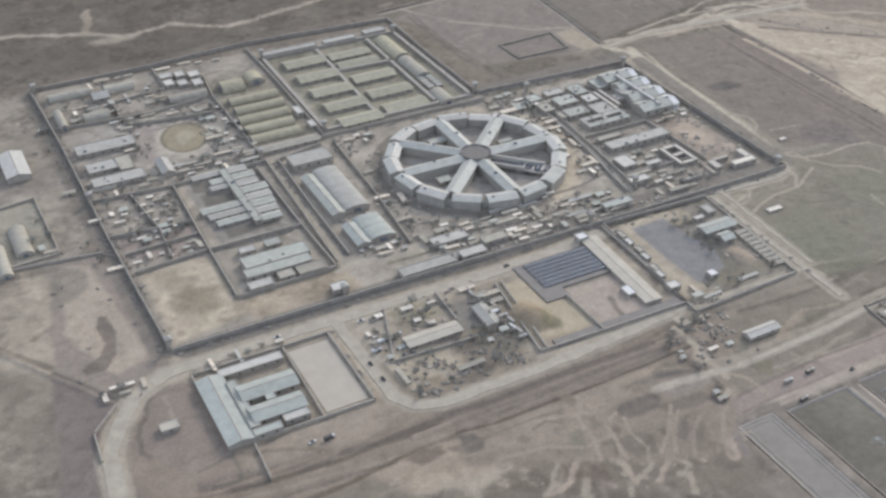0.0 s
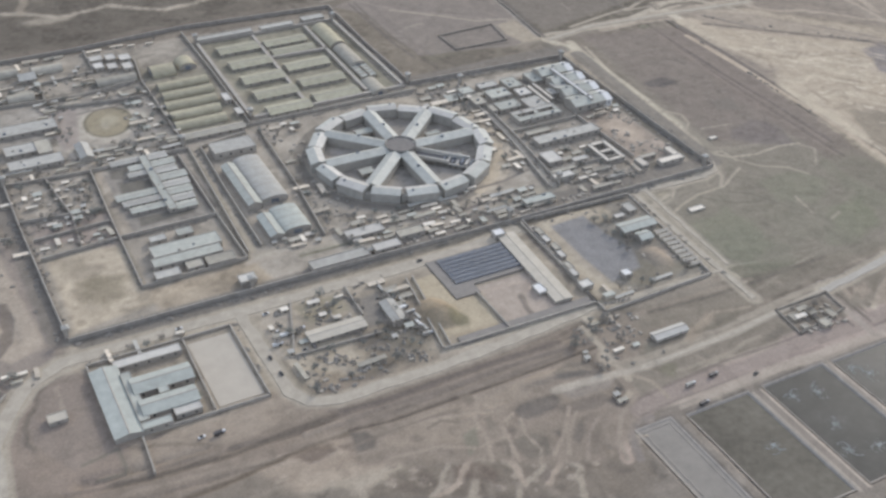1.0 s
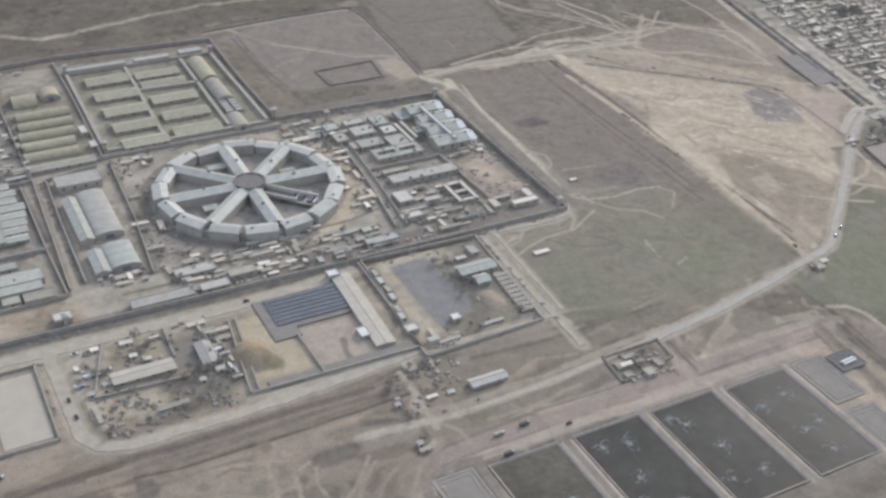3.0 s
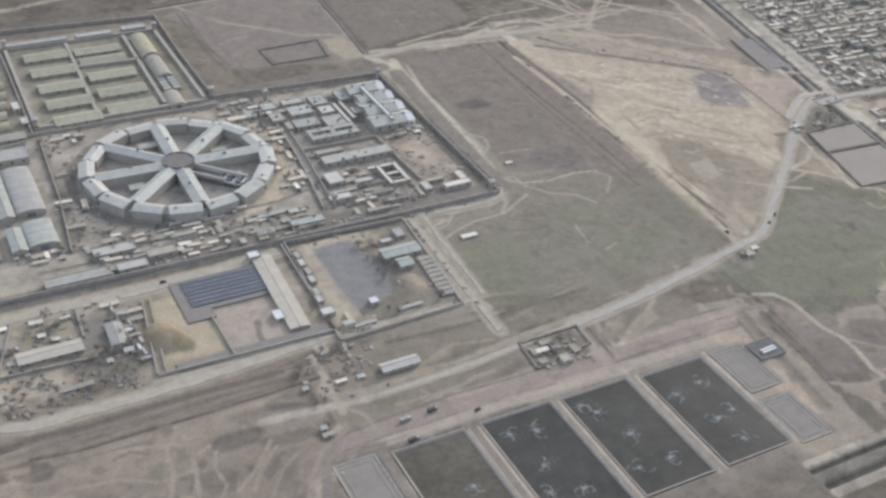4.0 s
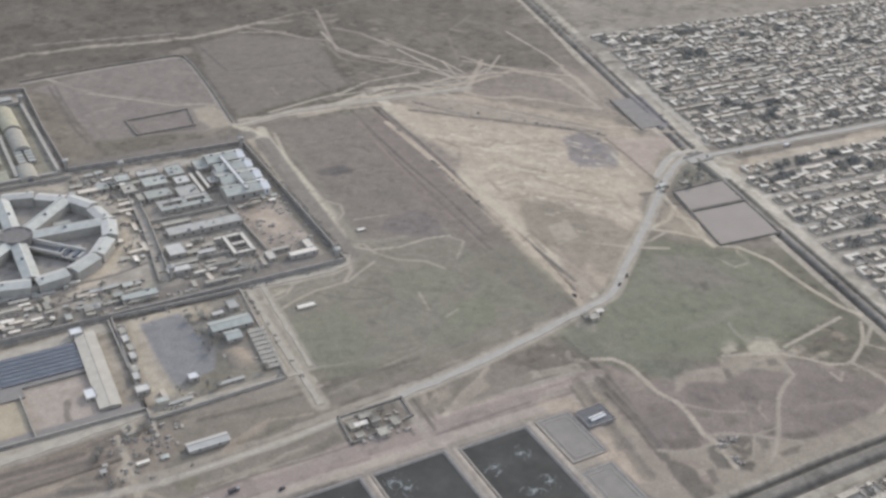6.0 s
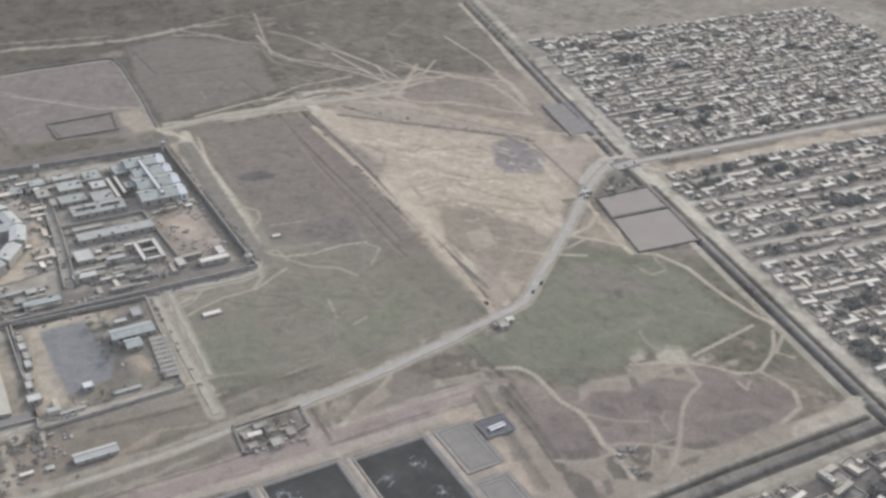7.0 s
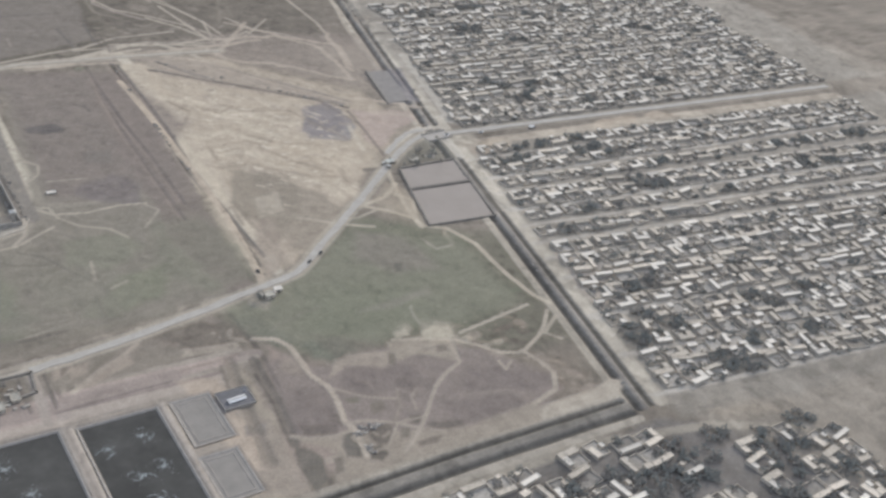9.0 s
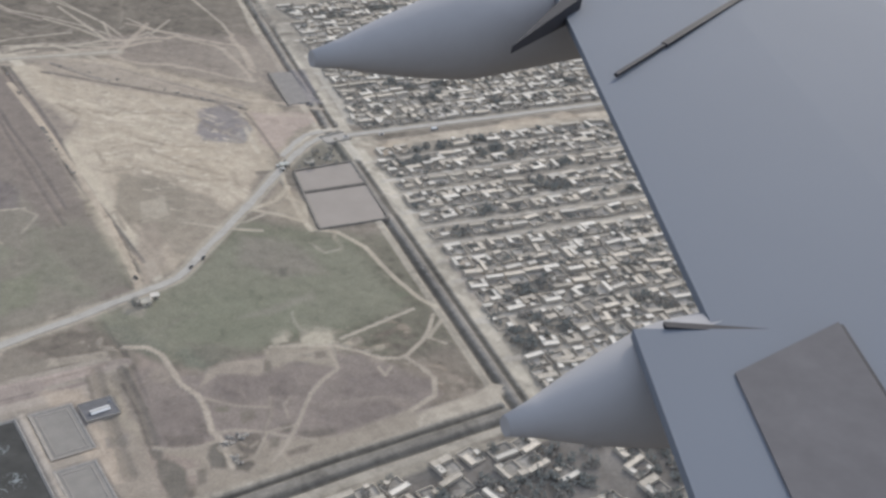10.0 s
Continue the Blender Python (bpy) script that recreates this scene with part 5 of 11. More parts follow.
# crossroads, lay-by and canal banks
earth.area([(679.3, 416.5), (693.7, 415.9), (690.1, 383.3), (658.4, 388), (648.4, 387.6)], (0.181, 0.171, 0.138), 0.8, 2, True, 0.3)
earth.track([(652.6, 406.9), (669.2, 419), (683.7, 427.5), (700.1, 426.5)], 4.2, (0.468, 0.423, 0.352), 0.9, 0.8, False, 0, 0.3)
earth.track([(646.9, 401.1), (657.2, 410.1), (684.4, 432.4), (699.6, 432.7)], 1.4, (0.262, 0.223, 0.181), 0.6, 0.7, False, 0, 0.3)
earth.track([(697, 416.5), (694.9, 400.7), (692.9, 387)], 5.5, (0.479, 0.44, 0.371), 0.9, 0.8, False, 0, 0.3)
earth.track([(625.7, 391.8), (639.2, 388.6), (645.2, 391)], 3, (0.156, 0.138, 0.117), 0.7, 1.2, True, 0, 0.3)
earth.track([(605.2, 353.6), (617.5, 343.1), (625.8, 332.2), (626.8, 322.8), (637.8, 315.5), (644, 296.3), (642.8, 267), (644.7, 243.9), (648.5, 234.3)], 2.1, (0.445, 0.392, 0.309), 0.8, 0.8, False, 0, 0.3)
earth.track([(640.1, 386.8), (633, 364), (626.1, 332.7), (625.3, 322.1)], 2.1, (0.445, 0.392, 0.309), 0.8, 0.8, False, 0, 0.3)
earth.track([(607.6, 354.7), (622, 357.6), (636.4, 369.9)], 2.1, (0.445, 0.392, 0.309), 0.8, 0.8, False, 0, 0.3)
earth.track([(629.7, 358.2), (635.8, 349.2), (626.1, 329.5)], 2.1, (0.445, 0.392, 0.309), 0.8, 0.8, False, 0, 0.3)
earth.track([(634.8, 316.6), (631.4, 302.3), (629.8, 296.8)], 1.4, (0.376, 0.328, 0.254), 0.6, 0.8, True, 0, 0.3)
earth.area([(631.7, 375.1), (640.8, 357.7), (627.6, 328.9), (617.2, 342.6), (614.3, 357)], (0.352, 0.301, 0.231), 0.55, 2, True, 0.3)
# green field east of the road, and the scrub between it and the lower canal
earth.area([(536.4, 300), (570, 320.6), (589.6, 331.1), (611, 315.3), (633.3, 308.8), (635.8, 291.7), (634.9, 261.7), (632, 240.2), (595.6, 240.5), (564, 244.6), (556.1, 238.3), (531.3, 244.8), (521.7, 239.7), (514.4, 247.9), (506.8, 261), (496.3, 280.8), (496.9, 293.4), (523.4, 294.8)], (0.191, 0.188, 0.141), 0.85, 3, True, 0.3)
earth.area([(536.4, 288.9), (560.4, 289.3), (584.3, 272.9), (585.9, 255.6), (561.5, 245.8), (533.8, 248.6), (523.8, 258.1)], (0.175, 0.178, 0.13), 0.75, 6, True, 0.3)
earth.area([(518.6, 252.2), (533.8, 248.6), (539.1, 237.3), (524.9, 232.6), (519.3, 240.9)], (0.153, 0.156, 0.122), 0.85, 2, True, 0.3)
earth.area([(588.2, 331.7), (611, 315.3), (613.7, 283), (588.2, 288.4), (575, 306.1)], (0.205, 0.184, 0.153), 0.8, 4, True, 0.3)
earth.area([(554.9, 265.4), (578, 269), (596.7, 270.1), (594.9, 265.3), (568.7, 260.8)], (0.227, 0.212, 0.171), 0.7, 2, True, 0.3)
earth.area([(496.3, 280.8), (508.1, 279.5), (516.5, 256.5), (506.5, 255.4), (498.1, 267.5)], (0.156, 0.156, 0.122), 0.7, 2, True, 0.3)
earth.area([(511.7, 300), (520.7, 298.7), (526, 293.6), (516, 282.1), (509.5, 290.3)], (0.305, 0.27, 0.22), 0.7, 1.5, True, 0.3)
earth.area([(592.4, 295.4), (597, 294.6), (592.7, 287.6), (588.7, 288.2)], (0.114, 0.107, 0.089), 0.8, 1, False, 0.3)
earth.track([(619.7, 311.5), (621.3, 298.1), (630, 299.3)], 1.2, (0.321, 0.289, 0.234), 0.7, 0.8, True, 0, 0.3)
earth.track([(510.2, 266.9), (526.2, 272.2), (538.9, 276.9)], 1, (0.216, 0.202, 0.162), 0.5, 1, True, 0, 0.3)
earth.track([(580.6, 258), (577.4, 248.9), (576.8, 238.8)], 0.9, (0.293, 0.271, 0.218), 0.6, 0.8, True, 0, 0.3)
earth.area([(492.4, 245.5), (506, 248.5), (518.6, 234.2), (542.1, 235.3), (569.5, 230.6), (592, 216.3), (609.6, 194.8), (609.6, 177), (589.6, 166.8), (561.5, 169.4), (541.8, 174.4), (507.3, 190.1), (484.8, 196.6), (485.1, 219.6)], (0.209, 0.178, 0.156), 0.9, 3, True, 0.3)
earth.area([(523, 255), (529.7, 233.8), (542.7, 236.4), (554.8, 236.8), (537.4, 248.9)], (0.165, 0.153, 0.122), 0.7, 2, True, 0.3)
earth.area([(526.2, 235.3), (531.2, 236.8), (541.9, 234.9), (552.3, 232.3), (549.8, 225.2), (544.4, 220.8), (537.2, 226.2), (529.4, 230.4), (521.7, 226.3), (518.5, 225.6)], (0.301, 0.258, 0.209), 0.9, 1, False, 0.4)
earth.area([(555.2, 237.6), (572.6, 235.9), (586.7, 228), (578.7, 212.7), (569.5, 220.3), (563.1, 224.9), (553.3, 223.6), (551.8, 228.8)], (0.301, 0.262, 0.209), 0.9, 1.2, False, 0.4)
earth.area([(574, 238.2), (581.8, 240.8), (589, 236.8), (587.7, 229.6), (580.3, 227.9), (572.3, 232.7)], (0.392, 0.352, 0.275), 0.95, 0.8, False, 0.4)
earth.area([(561.5, 243.5), (568.3, 243.5), (568.1, 238.8), (560.6, 239.1)], (0.381, 0.342, 0.27), 0.95, 0.8, False, 0.4)
earth.area([(505.1, 246.6), (512.6, 244.8), (512.9, 236.7), (508.3, 230), (502.9, 235.8), (502.2, 241.3)], (0.258, 0.22, 0.181), 0.85, 1.2, True, 0.3)
earth.area([(526.9, 228.4), (536.8, 225.4), (545.6, 220.3), (559.5, 218.7), (550.3, 203.1), (538.8, 208.1), (527.9, 208.8), (520.6, 216.1), (519.9, 222.8)], (0.181, 0.153, 0.136), 0.85, 1.5, True, 0.4)
earth.area([(576.5, 206.9), (596, 198.4), (612, 189.2), (609.6, 181.3), (599.9, 181.2), (585, 186.9), (568.9, 194.9)], (0.181, 0.153, 0.136), 0.85, 1.5, True, 0.4)
earth.area([(554.5, 190.7), (572.8, 186.8), (588, 182.2), (589.3, 175.2), (570, 173.5), (553.2, 179.1)], (0.181, 0.153, 0.136), 0.85, 1.5, True, 0.4)
earth.area([(498.3, 226), (513.9, 219.1), (512.2, 207.5), (508.9, 193.2), (493.9, 194.3), (487.7, 202.8)], (0.181, 0.153, 0.136), 0.85, 1.5, True, 0.4)
earth.area([(484.8, 196.6), (507.3, 190.1), (536.7, 179.9), (557.8, 172.7), (598.1, 174.3), (589.5, 161.6), (543.8, 164), (504.1, 164.2), (489.1, 164.3), (499.5, 182.5)], (0.279, 0.242, 0.195), 0.95, 1.2, False, 0.25)
earth.area([(479.3, 218.2), (482.8, 208.9), (482.4, 194), (480.6, 176.9), (480, 162.9), (459.7, 172.5)], (0.283, 0.242, 0.198), 0.9, 1.2, False, 0.3)
earth.area([(492.6, 202.5), (506.5, 196.3), (505.2, 191.1), (491.8, 195.3)], (0.147, 0.125, 0.109), 0.95, 0.7, False, 0.2)
earth.area([(506.4, 204.1), (510.8, 202.2), (509.7, 194.8), (505.1, 198.8)], (0.147, 0.125, 0.109), 0.95, 0.7, False, 0.2)
earth.area([(485.2, 192), (490.2, 186.8), (492.6, 181.3), (489.2, 169.4), (481.9, 164.4), (481.3, 173.2), (481.6, 181.7)], (0.138, 0.125, 0.105), 0.95, 0.7, False, 0.2)
earth.area([(496.3, 178.5), (499.8, 178), (497.4, 170.9), (493.7, 170.9)], (0.168, 0.147, 0.122), 0.95, 0.7, False, 0.2)
earth.area([(507.3, 190.1), (511.3, 190.2), (511.7, 182.5), (507, 174.6), (501.9, 177), (503.3, 184.4)], (0.133, 0.12, 0.102), 0.95, 0.7, False, 0.2)
earth.area([(518.8, 190.7), (527.5, 187.9), (527.5, 182.9), (523, 177.3), (516.8, 178.2), (515.9, 184.3)], (0.147, 0.127, 0.107), 0.95, 0.7, False, 0.2)
earth.area([(512.8, 178.2), (517.9, 177.8), (518.6, 171.9), (514, 169.2), (509.9, 172.2)], (0.12, 0.107, 0.091), 0.95, 0.7, False, 0.2)
earth.area([(532.6, 172.9), (539.8, 173.4), (544.8, 172.3), (540.2, 169.4), (532.5, 170.3)], (0.159, 0.136, 0.114), 0.95, 0.7, False, 0.2)
earth.area([(537.8, 188.9), (542.8, 187.8), (540.7, 182.8), (536.3, 183.9)], (0.144, 0.125, 0.105), 0.95, 0.7, False, 0.2)
earth.area([(517.5, 210), (523.6, 208.6), (522.7, 205.3), (518.4, 206.4)], (0.159, 0.144, 0.112), 0.95, 0.7, False, 0.2)
earth.area([(526.3, 203.3), (532.4, 201.8), (529.7, 195.7), (524.4, 196.1)], (0.184, 0.159, 0.13), 0.95, 0.7, False, 0.2)
earth.area([(542.2, 182.1), (557.7, 177.1), (556.7, 173.2), (543.3, 176.9)], (0.153, 0.133, 0.114), 0.95, 0.7, False, 0.2)
earth.area([(544.6, 213.3), (550.5, 212.5), (548.2, 206.5), (542.6, 207.3)], (0.162, 0.138, 0.122), 0.95, 0.7, False, 0.2)
earth.area([(530.5, 183.4), (534.8, 182.3), (531.4, 177.3), (527, 177.3)], (0.181, 0.159, 0.13), 0.95, 0.7, False, 0.2)
earth.area([(551.6, 231.2), (553.9, 228.9), (549.8, 221.6), (548, 223.7)], (0.162, 0.144, 0.117), 0.95, 0.7, False, 0.2)
earth.area([(574.5, 226.1), (580.1, 225.1), (578.6, 221.1), (573, 222.1)], (0.195, 0.168, 0.138), 0.95, 0.7, False, 0.2)
earth.track([(518.7, 185.7), (519.8, 183.7)], 0.9, (0.293, 0.254, 0.206), 0.8, 0.7, False, 0, 0.3)
earth.track([(521.4, 181.8), (524.8, 183)], 0.9, (0.293, 0.254, 0.206), 0.8, 0.7, False, 0, 0.3)
earth.track([(514.8, 175.5), (518.4, 175.3)], 0.9, (0.293, 0.254, 0.206), 0.8, 0.7, False, 0, 0.3)
earth.track([(509.7, 187.1), (509.6, 184.5)], 0.9, (0.293, 0.254, 0.206), 0.8, 0.7, False, 0, 0.3)
earth.track([(492.9, 249.7), (492.2, 232.8), (490, 213.5), (485.5, 192.6)], 3.8, (0.15, 0.133, 0.114), 0.9, 1, False, 0, 0.3)
earth.bank([(492.9, 249.7), (492.2, 232.8), (490, 213.5), (485.5, 192.6)], 3.8, -0.5)
earth.track([(489.6, 240.3), (488.7, 222), (485.2, 200.2)], 1, (0.122, 0.107, 0.093), 0.85, 0.6, False, 0, 0.3)
earth.track([(499.1, 264.2), (508.5, 260.2), (512.1, 252.7), (512.3, 241.3), (511.4, 230.8), (514.8, 220.8), (514.5, 210.6), (511.3, 198), (512.4, 189.7), (510.9, 181), (509.4, 174.3)], 2, (0.394, 0.342, 0.276), 0.9, 0.7, False, 0, 0.45)
earth.track([(516.1, 218.1), (527, 207.1), (540, 200.1)], 0.9, (0.302, 0.263, 0.214), 0.9, 0.7, False, 0, 0.45)
earth.track([(510.2, 195.7), (519.8, 193.7), (530.1, 187.5), (537.4, 181.1), (547.2, 173.9)], 1.1, (0.317, 0.276, 0.226), 0.9, 0.7, False, 0, 0.45)
earth.track([(530.1, 187.5), (537.7, 196.1), (542.2, 206.6)], 0.8, (0.254, 0.22, 0.181), 0.9, 0.7, False, 0, 0.45)
earth.track([(577.5, 210.9), (569.4, 207.7), (559.4, 201.2), (552.1, 193.9), (544.1, 185.2), (535.3, 177.4), (525.8, 170.4)], 1.4, (0.332, 0.289, 0.237), 0.9, 0.7, False, 0, 0.45)
earth.track([(583.8, 227.4), (579, 211.7)], 1.3, (0.332, 0.289, 0.234), 0.9, 0.7, False, 0, 0.45)
earth.track([(558.7, 238.5), (571.3, 233.6), (586.2, 227.3), (593.9, 219.3), (600.8, 210.2), (608.3, 206.9), (613.4, 207.1), (626.5, 213.7), (634.7, 220.2), (643.2, 229.6)], 1.4, (0.383, 0.337, 0.271), 0.9, 0.7, False, 0, 0.45)
earth.track([(591.7, 230.8), (613.6, 234.1), (636.6, 237.6)], 1.3, (0.383, 0.342, 0.276), 0.9, 0.7, False, 0, 0.45)
earth.track([(612.1, 205.3), (614.6, 197.2), (615.8, 187.6), (609.1, 177.2), (594.1, 173.1)], 1.8, (0.352, 0.308, 0.250), 0.9, 0.7, False, 0, 0.45)
earth.track([(510.2, 190.7), (503.3, 190), (493.1, 192.8), (486.6, 197.7)], 1.6, (0.302, 0.263, 0.214), 0.9, 0.7, False, 0, 0.45)
earth.track([(521.1, 176.3), (531.2, 187.1), (543, 185.7)], 0.8, (0.302, 0.263, 0.214), 0.9, 0.7, False, 0, 0.45)
earth.track([(550.3, 203.1), (545.1, 199.1), (543.5, 191.5)], 0.8, (0.293, 0.254, 0.211), 0.9, 0.7, False, 0, 0.45)
earth.track([(602.1, 202.6), (596, 198.4), (596.6, 205)], 1, (0.332, 0.289, 0.237), 0.9, 0.7, False, 0, 0.45)
earth.track([(566.8, 191.5), (587.9, 186.5), (597.5, 177.9)], 0.9, (0.231, 0.198, 0.168), 0.9, 0.7, False, 0, 0.45)
earth.track([(635.6, 207.4), (630.5, 214.5), (644.4, 223.9)], 1.4, (0.342, 0.302, 0.242), 0.9, 0.7, False, 0, 0.45)
# roads, banks and yards of the pond country
earth.track([(363, 259.7), (402.4, 256.5), (426.8, 256.7), (463.1, 255.2), (483.6, 254.4)], 6, (0.356, 0.292, 0.254), 0.85, 1, False, 0, 0.3)
earth.track([(358.8, 248.5), (404.9, 244.7), (445.5, 244.4), (474, 243.5)], 5, (0.352, 0.305, 0.258), 0.85, 1, False, 0, 0.3)
earth.track([(361, 254.2), (404.6, 249.7), (436.3, 248.2), (477.7, 247.2)], 1.3, (0.223, 0.181, 0.162), 0.8, 0.7, False, 0, 0.3)
earth.track([(411.7, 253.6), (439.4, 254), (487.8, 256.2)], 1.2, (0.246, 0.202, 0.168), 0.7, 0.7, False, 0, 0.3)
earth.track([(261.5, 253.4), (276.7, 255.2), (298.9, 254.8), (337.5, 253.6), (377.7, 250.3), (406.5, 249.1)], 8, (0.352, 0.287, 0.25), 0.85, 1.2, False, 0, 0.3)
earth.track([(262.2, 242.9), (268.6, 250.1), (277.1, 250.4), (296.1, 248.8), (318.2, 247.1), (360.7, 245.8), (405.5, 243.2)], 4, (0.381, 0.328, 0.275), 0.8, 1, False, 0, 0.3)
earth.track([(276, 253.7), (300.4, 252.7), (333.7, 251.4), (373.4, 248.1)], 1.2, (0.231, 0.188, 0.168), 0.75, 0.7, False, 0, 0.3)
earth.track([(297.6, 257.6), (310.6, 258.1), (324, 258.5)], 2, (0.195, 0.168, 0.144), 0.75, 1, True, 0, 0.3)
earth.track([(281.7, 244.1), (293.8, 243.8), (305.5, 242)], 1.6, (0.195, 0.168, 0.144), 0.7, 0.8, True, 0, 0.3)
earth.track([(253.7, 230), (259.2, 244.3), (265.6, 251.5), (275.4, 252.2)], 4.5, (0.376, 0.305, 0.254), 0.8, 1, False, 0, 0.3)
earth.track([(258.5, 227.8), (263.2, 240.8), (269.2, 245.8), (276.3, 245.6)], 2.5, (0.223, 0.198, 0.181), 0.75, 1, False, 0, 0.3)
earth.track([(407.8, 284.3), (406.8, 272.3), (406.1, 256.4), (408.3, 246.3)], 5, (0.314, 0.27, 0.235), 0.9, 0.8, False, 0, 0.3)
earth.track([(403.3, 282.8), (403, 269.8), (402.6, 255.7)], 1.2, (0.202, 0.168, 0.144), 0.8, 0.6, False, 0, 0.3)
earth.track([(411.4, 278.9), (410, 265), (410.3, 255.1), (413.4, 250.3)], 1.2, (0.202, 0.168, 0.144), 0.8, 0.6, False, 0, 0.3)
earth.track([(454.3, 288), (448.7, 277.2), (438.7, 273.6), (422.1, 262.9), (415.9, 259.1)], 1.8, (0.413, 0.361, 0.287), 0.8, 0.8, False, 0, 0.3)
earth.area([(412.8, 278.2), (418.7, 278), (416.9, 268.1), (409.6, 266.5)], (0.402, 0.352, 0.27), 0.75, 1, True, 0.3)
earth.area([(420.1, 277.3), (424.7, 274.1), (421.4, 262.4), (417.1, 262.8)], (0.402, 0.352, 0.27), 0.75, 1, True, 0.3)
earth.area([(436.2, 281.4), (454.2, 282.2), (467.4, 273.3), (448.2, 270.8), (433.9, 270.9)], (0.305, 0.25, 0.209), 0.6, 2, True, 0.3)
earth.area([(457.2, 247.4), (473.4, 246.5), (476, 232.4), (468.6, 185.8), (457.1, 187.1), (463.2, 215.6)], (0.392, 0.323, 0.254), 0.85, 1.5, True, 0.3)
earth.area([(467.5, 231.9), (483.7, 234.3), (482.6, 226.1), (466.7, 221.3)], (0.117, 0.117, 0.122), 0.85, 0.8, False, 0.3)
earth.area([(471.5, 211.5), (480.5, 209.4), (478.1, 204.1), (469.7, 205.2)], (0.209, 0.188, 0.168), 0.8, 0.8, False, 0.3)
earth.track([(483.2, 253.7), (478.9, 232.3), (475.4, 208.7), (472.6, 186.7)], 4.5, (0.202, 0.175, 0.144), 0.8, 1.4, False, 0, 0.3)
earth.bank([(483.2, 253.7), (478.9, 232.3), (475.4, 208.7), (472.6, 186.7)], 4.5, -0.5)
earth.track([(478.2, 251.5), (474.5, 230.1)], 1.2, (0.15, 0.13, 0.109), 0.7, 0.7, False, 0, 0.3)
earth.track([(324.6, 176), (324.6, 238)], 1.2, (0.392, 0.347, 0.292), 0.85, 0.7, False, 0, 0.2)
earth.track([(327, 176), (327, 238)], 1.4, (0.262, 0.227, 0.195), 0.85, 0.7, False, 0, 0.2)
earth.track([(329.4, 176), (329.4, 238)], 1.2, (0.402, 0.356, 0.301), 0.85, 0.7, False, 0, 0.2)
earth.track([(366.1, 176), (366.1, 238)], 1.2, (0.392, 0.347, 0.292), 0.85, 0.7, False, 0, 0.2)
earth.track([(367.35, 176), (367.35, 238)], 1.4, (0.262, 0.227, 0.195), 0.85, 0.7, False, 0, 0.2)
earth.track([(368.6, 176), (368.6, 238)], 1.2, (0.402, 0.356, 0.301), 0.85, 0.7, False, 0, 0.2)
earth.track([(405.1, 176), (405.1, 238)], 1.2, (0.392, 0.347, 0.292), 0.85, 0.7, False, 0, 0.2)
earth.track([(407, 176), (407, 238)], 1.4, (0.262, 0.227, 0.195), 0.85, 0.7, False, 0, 0.2)
earth.track([(408.9, 176), (408.9, 238)], 1.2, (0.402, 0.356, 0.301), 0.85, 0.7, False, 0, 0.2)
earth.track([(445.4, 176), (445.4, 238)], 1.2, (0.392, 0.347, 0.292), 0.85, 0.7, False, 0, 0.2)
earth.track([(446.1, 176), (446.1, 238)], 1.4, (0.262, 0.227, 0.195), 0.85, 0.7, False, 0, 0.2)
earth.track([(446.8, 176), (446.8, 238)], 1.2, (0.402, 0.356, 0.301), 0.85, 0.7, False, 0, 0.2)
# camp yards, lanes and the waste by the road
earth.area([(281.4, 305.1), (294.3, 307.8), (292.3, 283.9), (285.7, 277.1), (277.8, 282.6)], (0.413, 0.352, 0.279), 0.8, 1.5, True, 0.3)
earth.area([(294.4, 295.1), (303.7, 301.4), (309.3, 292.6), (302.9, 275.1), (294.2, 273.2), (290.9, 280.5)], (0.181, 0.168, 0.133), 0.8, 1.5, True, 0.3)
earth.track([(300, 311.8), (298.1, 297.6), (294.2, 279.1), (293.3, 270.9)], 2.2, (0.479, 0.429, 0.352), 0.8, 0.8, False, 0, 0.3)
earth.track([(282.5, 278.5), (305, 274.2), (326.6, 274.5), (357.7, 275.2)], 3, (0.445, 0.392, 0.314), 0.8, 1, False, 0, 0.3)
earth.track([(310.6, 304.9), (335.8, 304.8), (364.3, 303.7), (379, 302.9)], 1.6, (0.262, 0.223, 0.181), 0.6, 1, False, 0, 0.3)
earth.track([(329.6, 292.1), (346.1, 291.2), (365.5, 289.4), (380.5, 289.6)], 3, (0.209, 0.181, 0.144), 0.6, 1.2, True, 0, 0.3)
earth.track([(321.6, 275.5), (332.9, 265.6), (353, 266.8), (371.8, 264.6)], 2.4, (0.352, 0.296, 0.238), 0.6, 1.2, True, 0, 0.3)
# gullies, spoil and paths below the perimeter road
earth.area([(52.2, 325.2), (121, 322.1), (225.9, 317.3), (285.1, 314.6), (282.3, 297.4), (219, 291.3), (157.3, 290.5), (90, 288.6), (48.3, 310.1)], (0.231, 0.191, 0.156), 0.7, 3, True, 0.25)
earth.track([(52.3, 308.7), (79.5, 304.4), (113.3, 302), (158.7, 304.6), (206.6, 305), (247.7, 304.8)], 2.2, (0.127, 0.107, 0.089), 0.9, 0.9, False, 0, 0.25)
earth.bank([(52.3, 308.7), (79.5, 304.4), (113.3, 302), (158.7, 304.6), (206.6, 305), (247.7, 304.8)], 2.2, -0.8)
earth.track([(91.9, 287.6), (107.9, 288.1), (137.8, 291.5), (171.4, 293.2), (218.8, 291.4), (279.9, 296.3)], 1.6, (0.122, 0.098, 0.076), 0.9, 0.8, False, 0, 0.25)
earth.bank([(91.9, 287.6), (107.9, 288.1), (137.8, 291.5), (171.4, 293.2), (218.8, 291.4), (279.9, 296.3)], 1.6, -0.6)
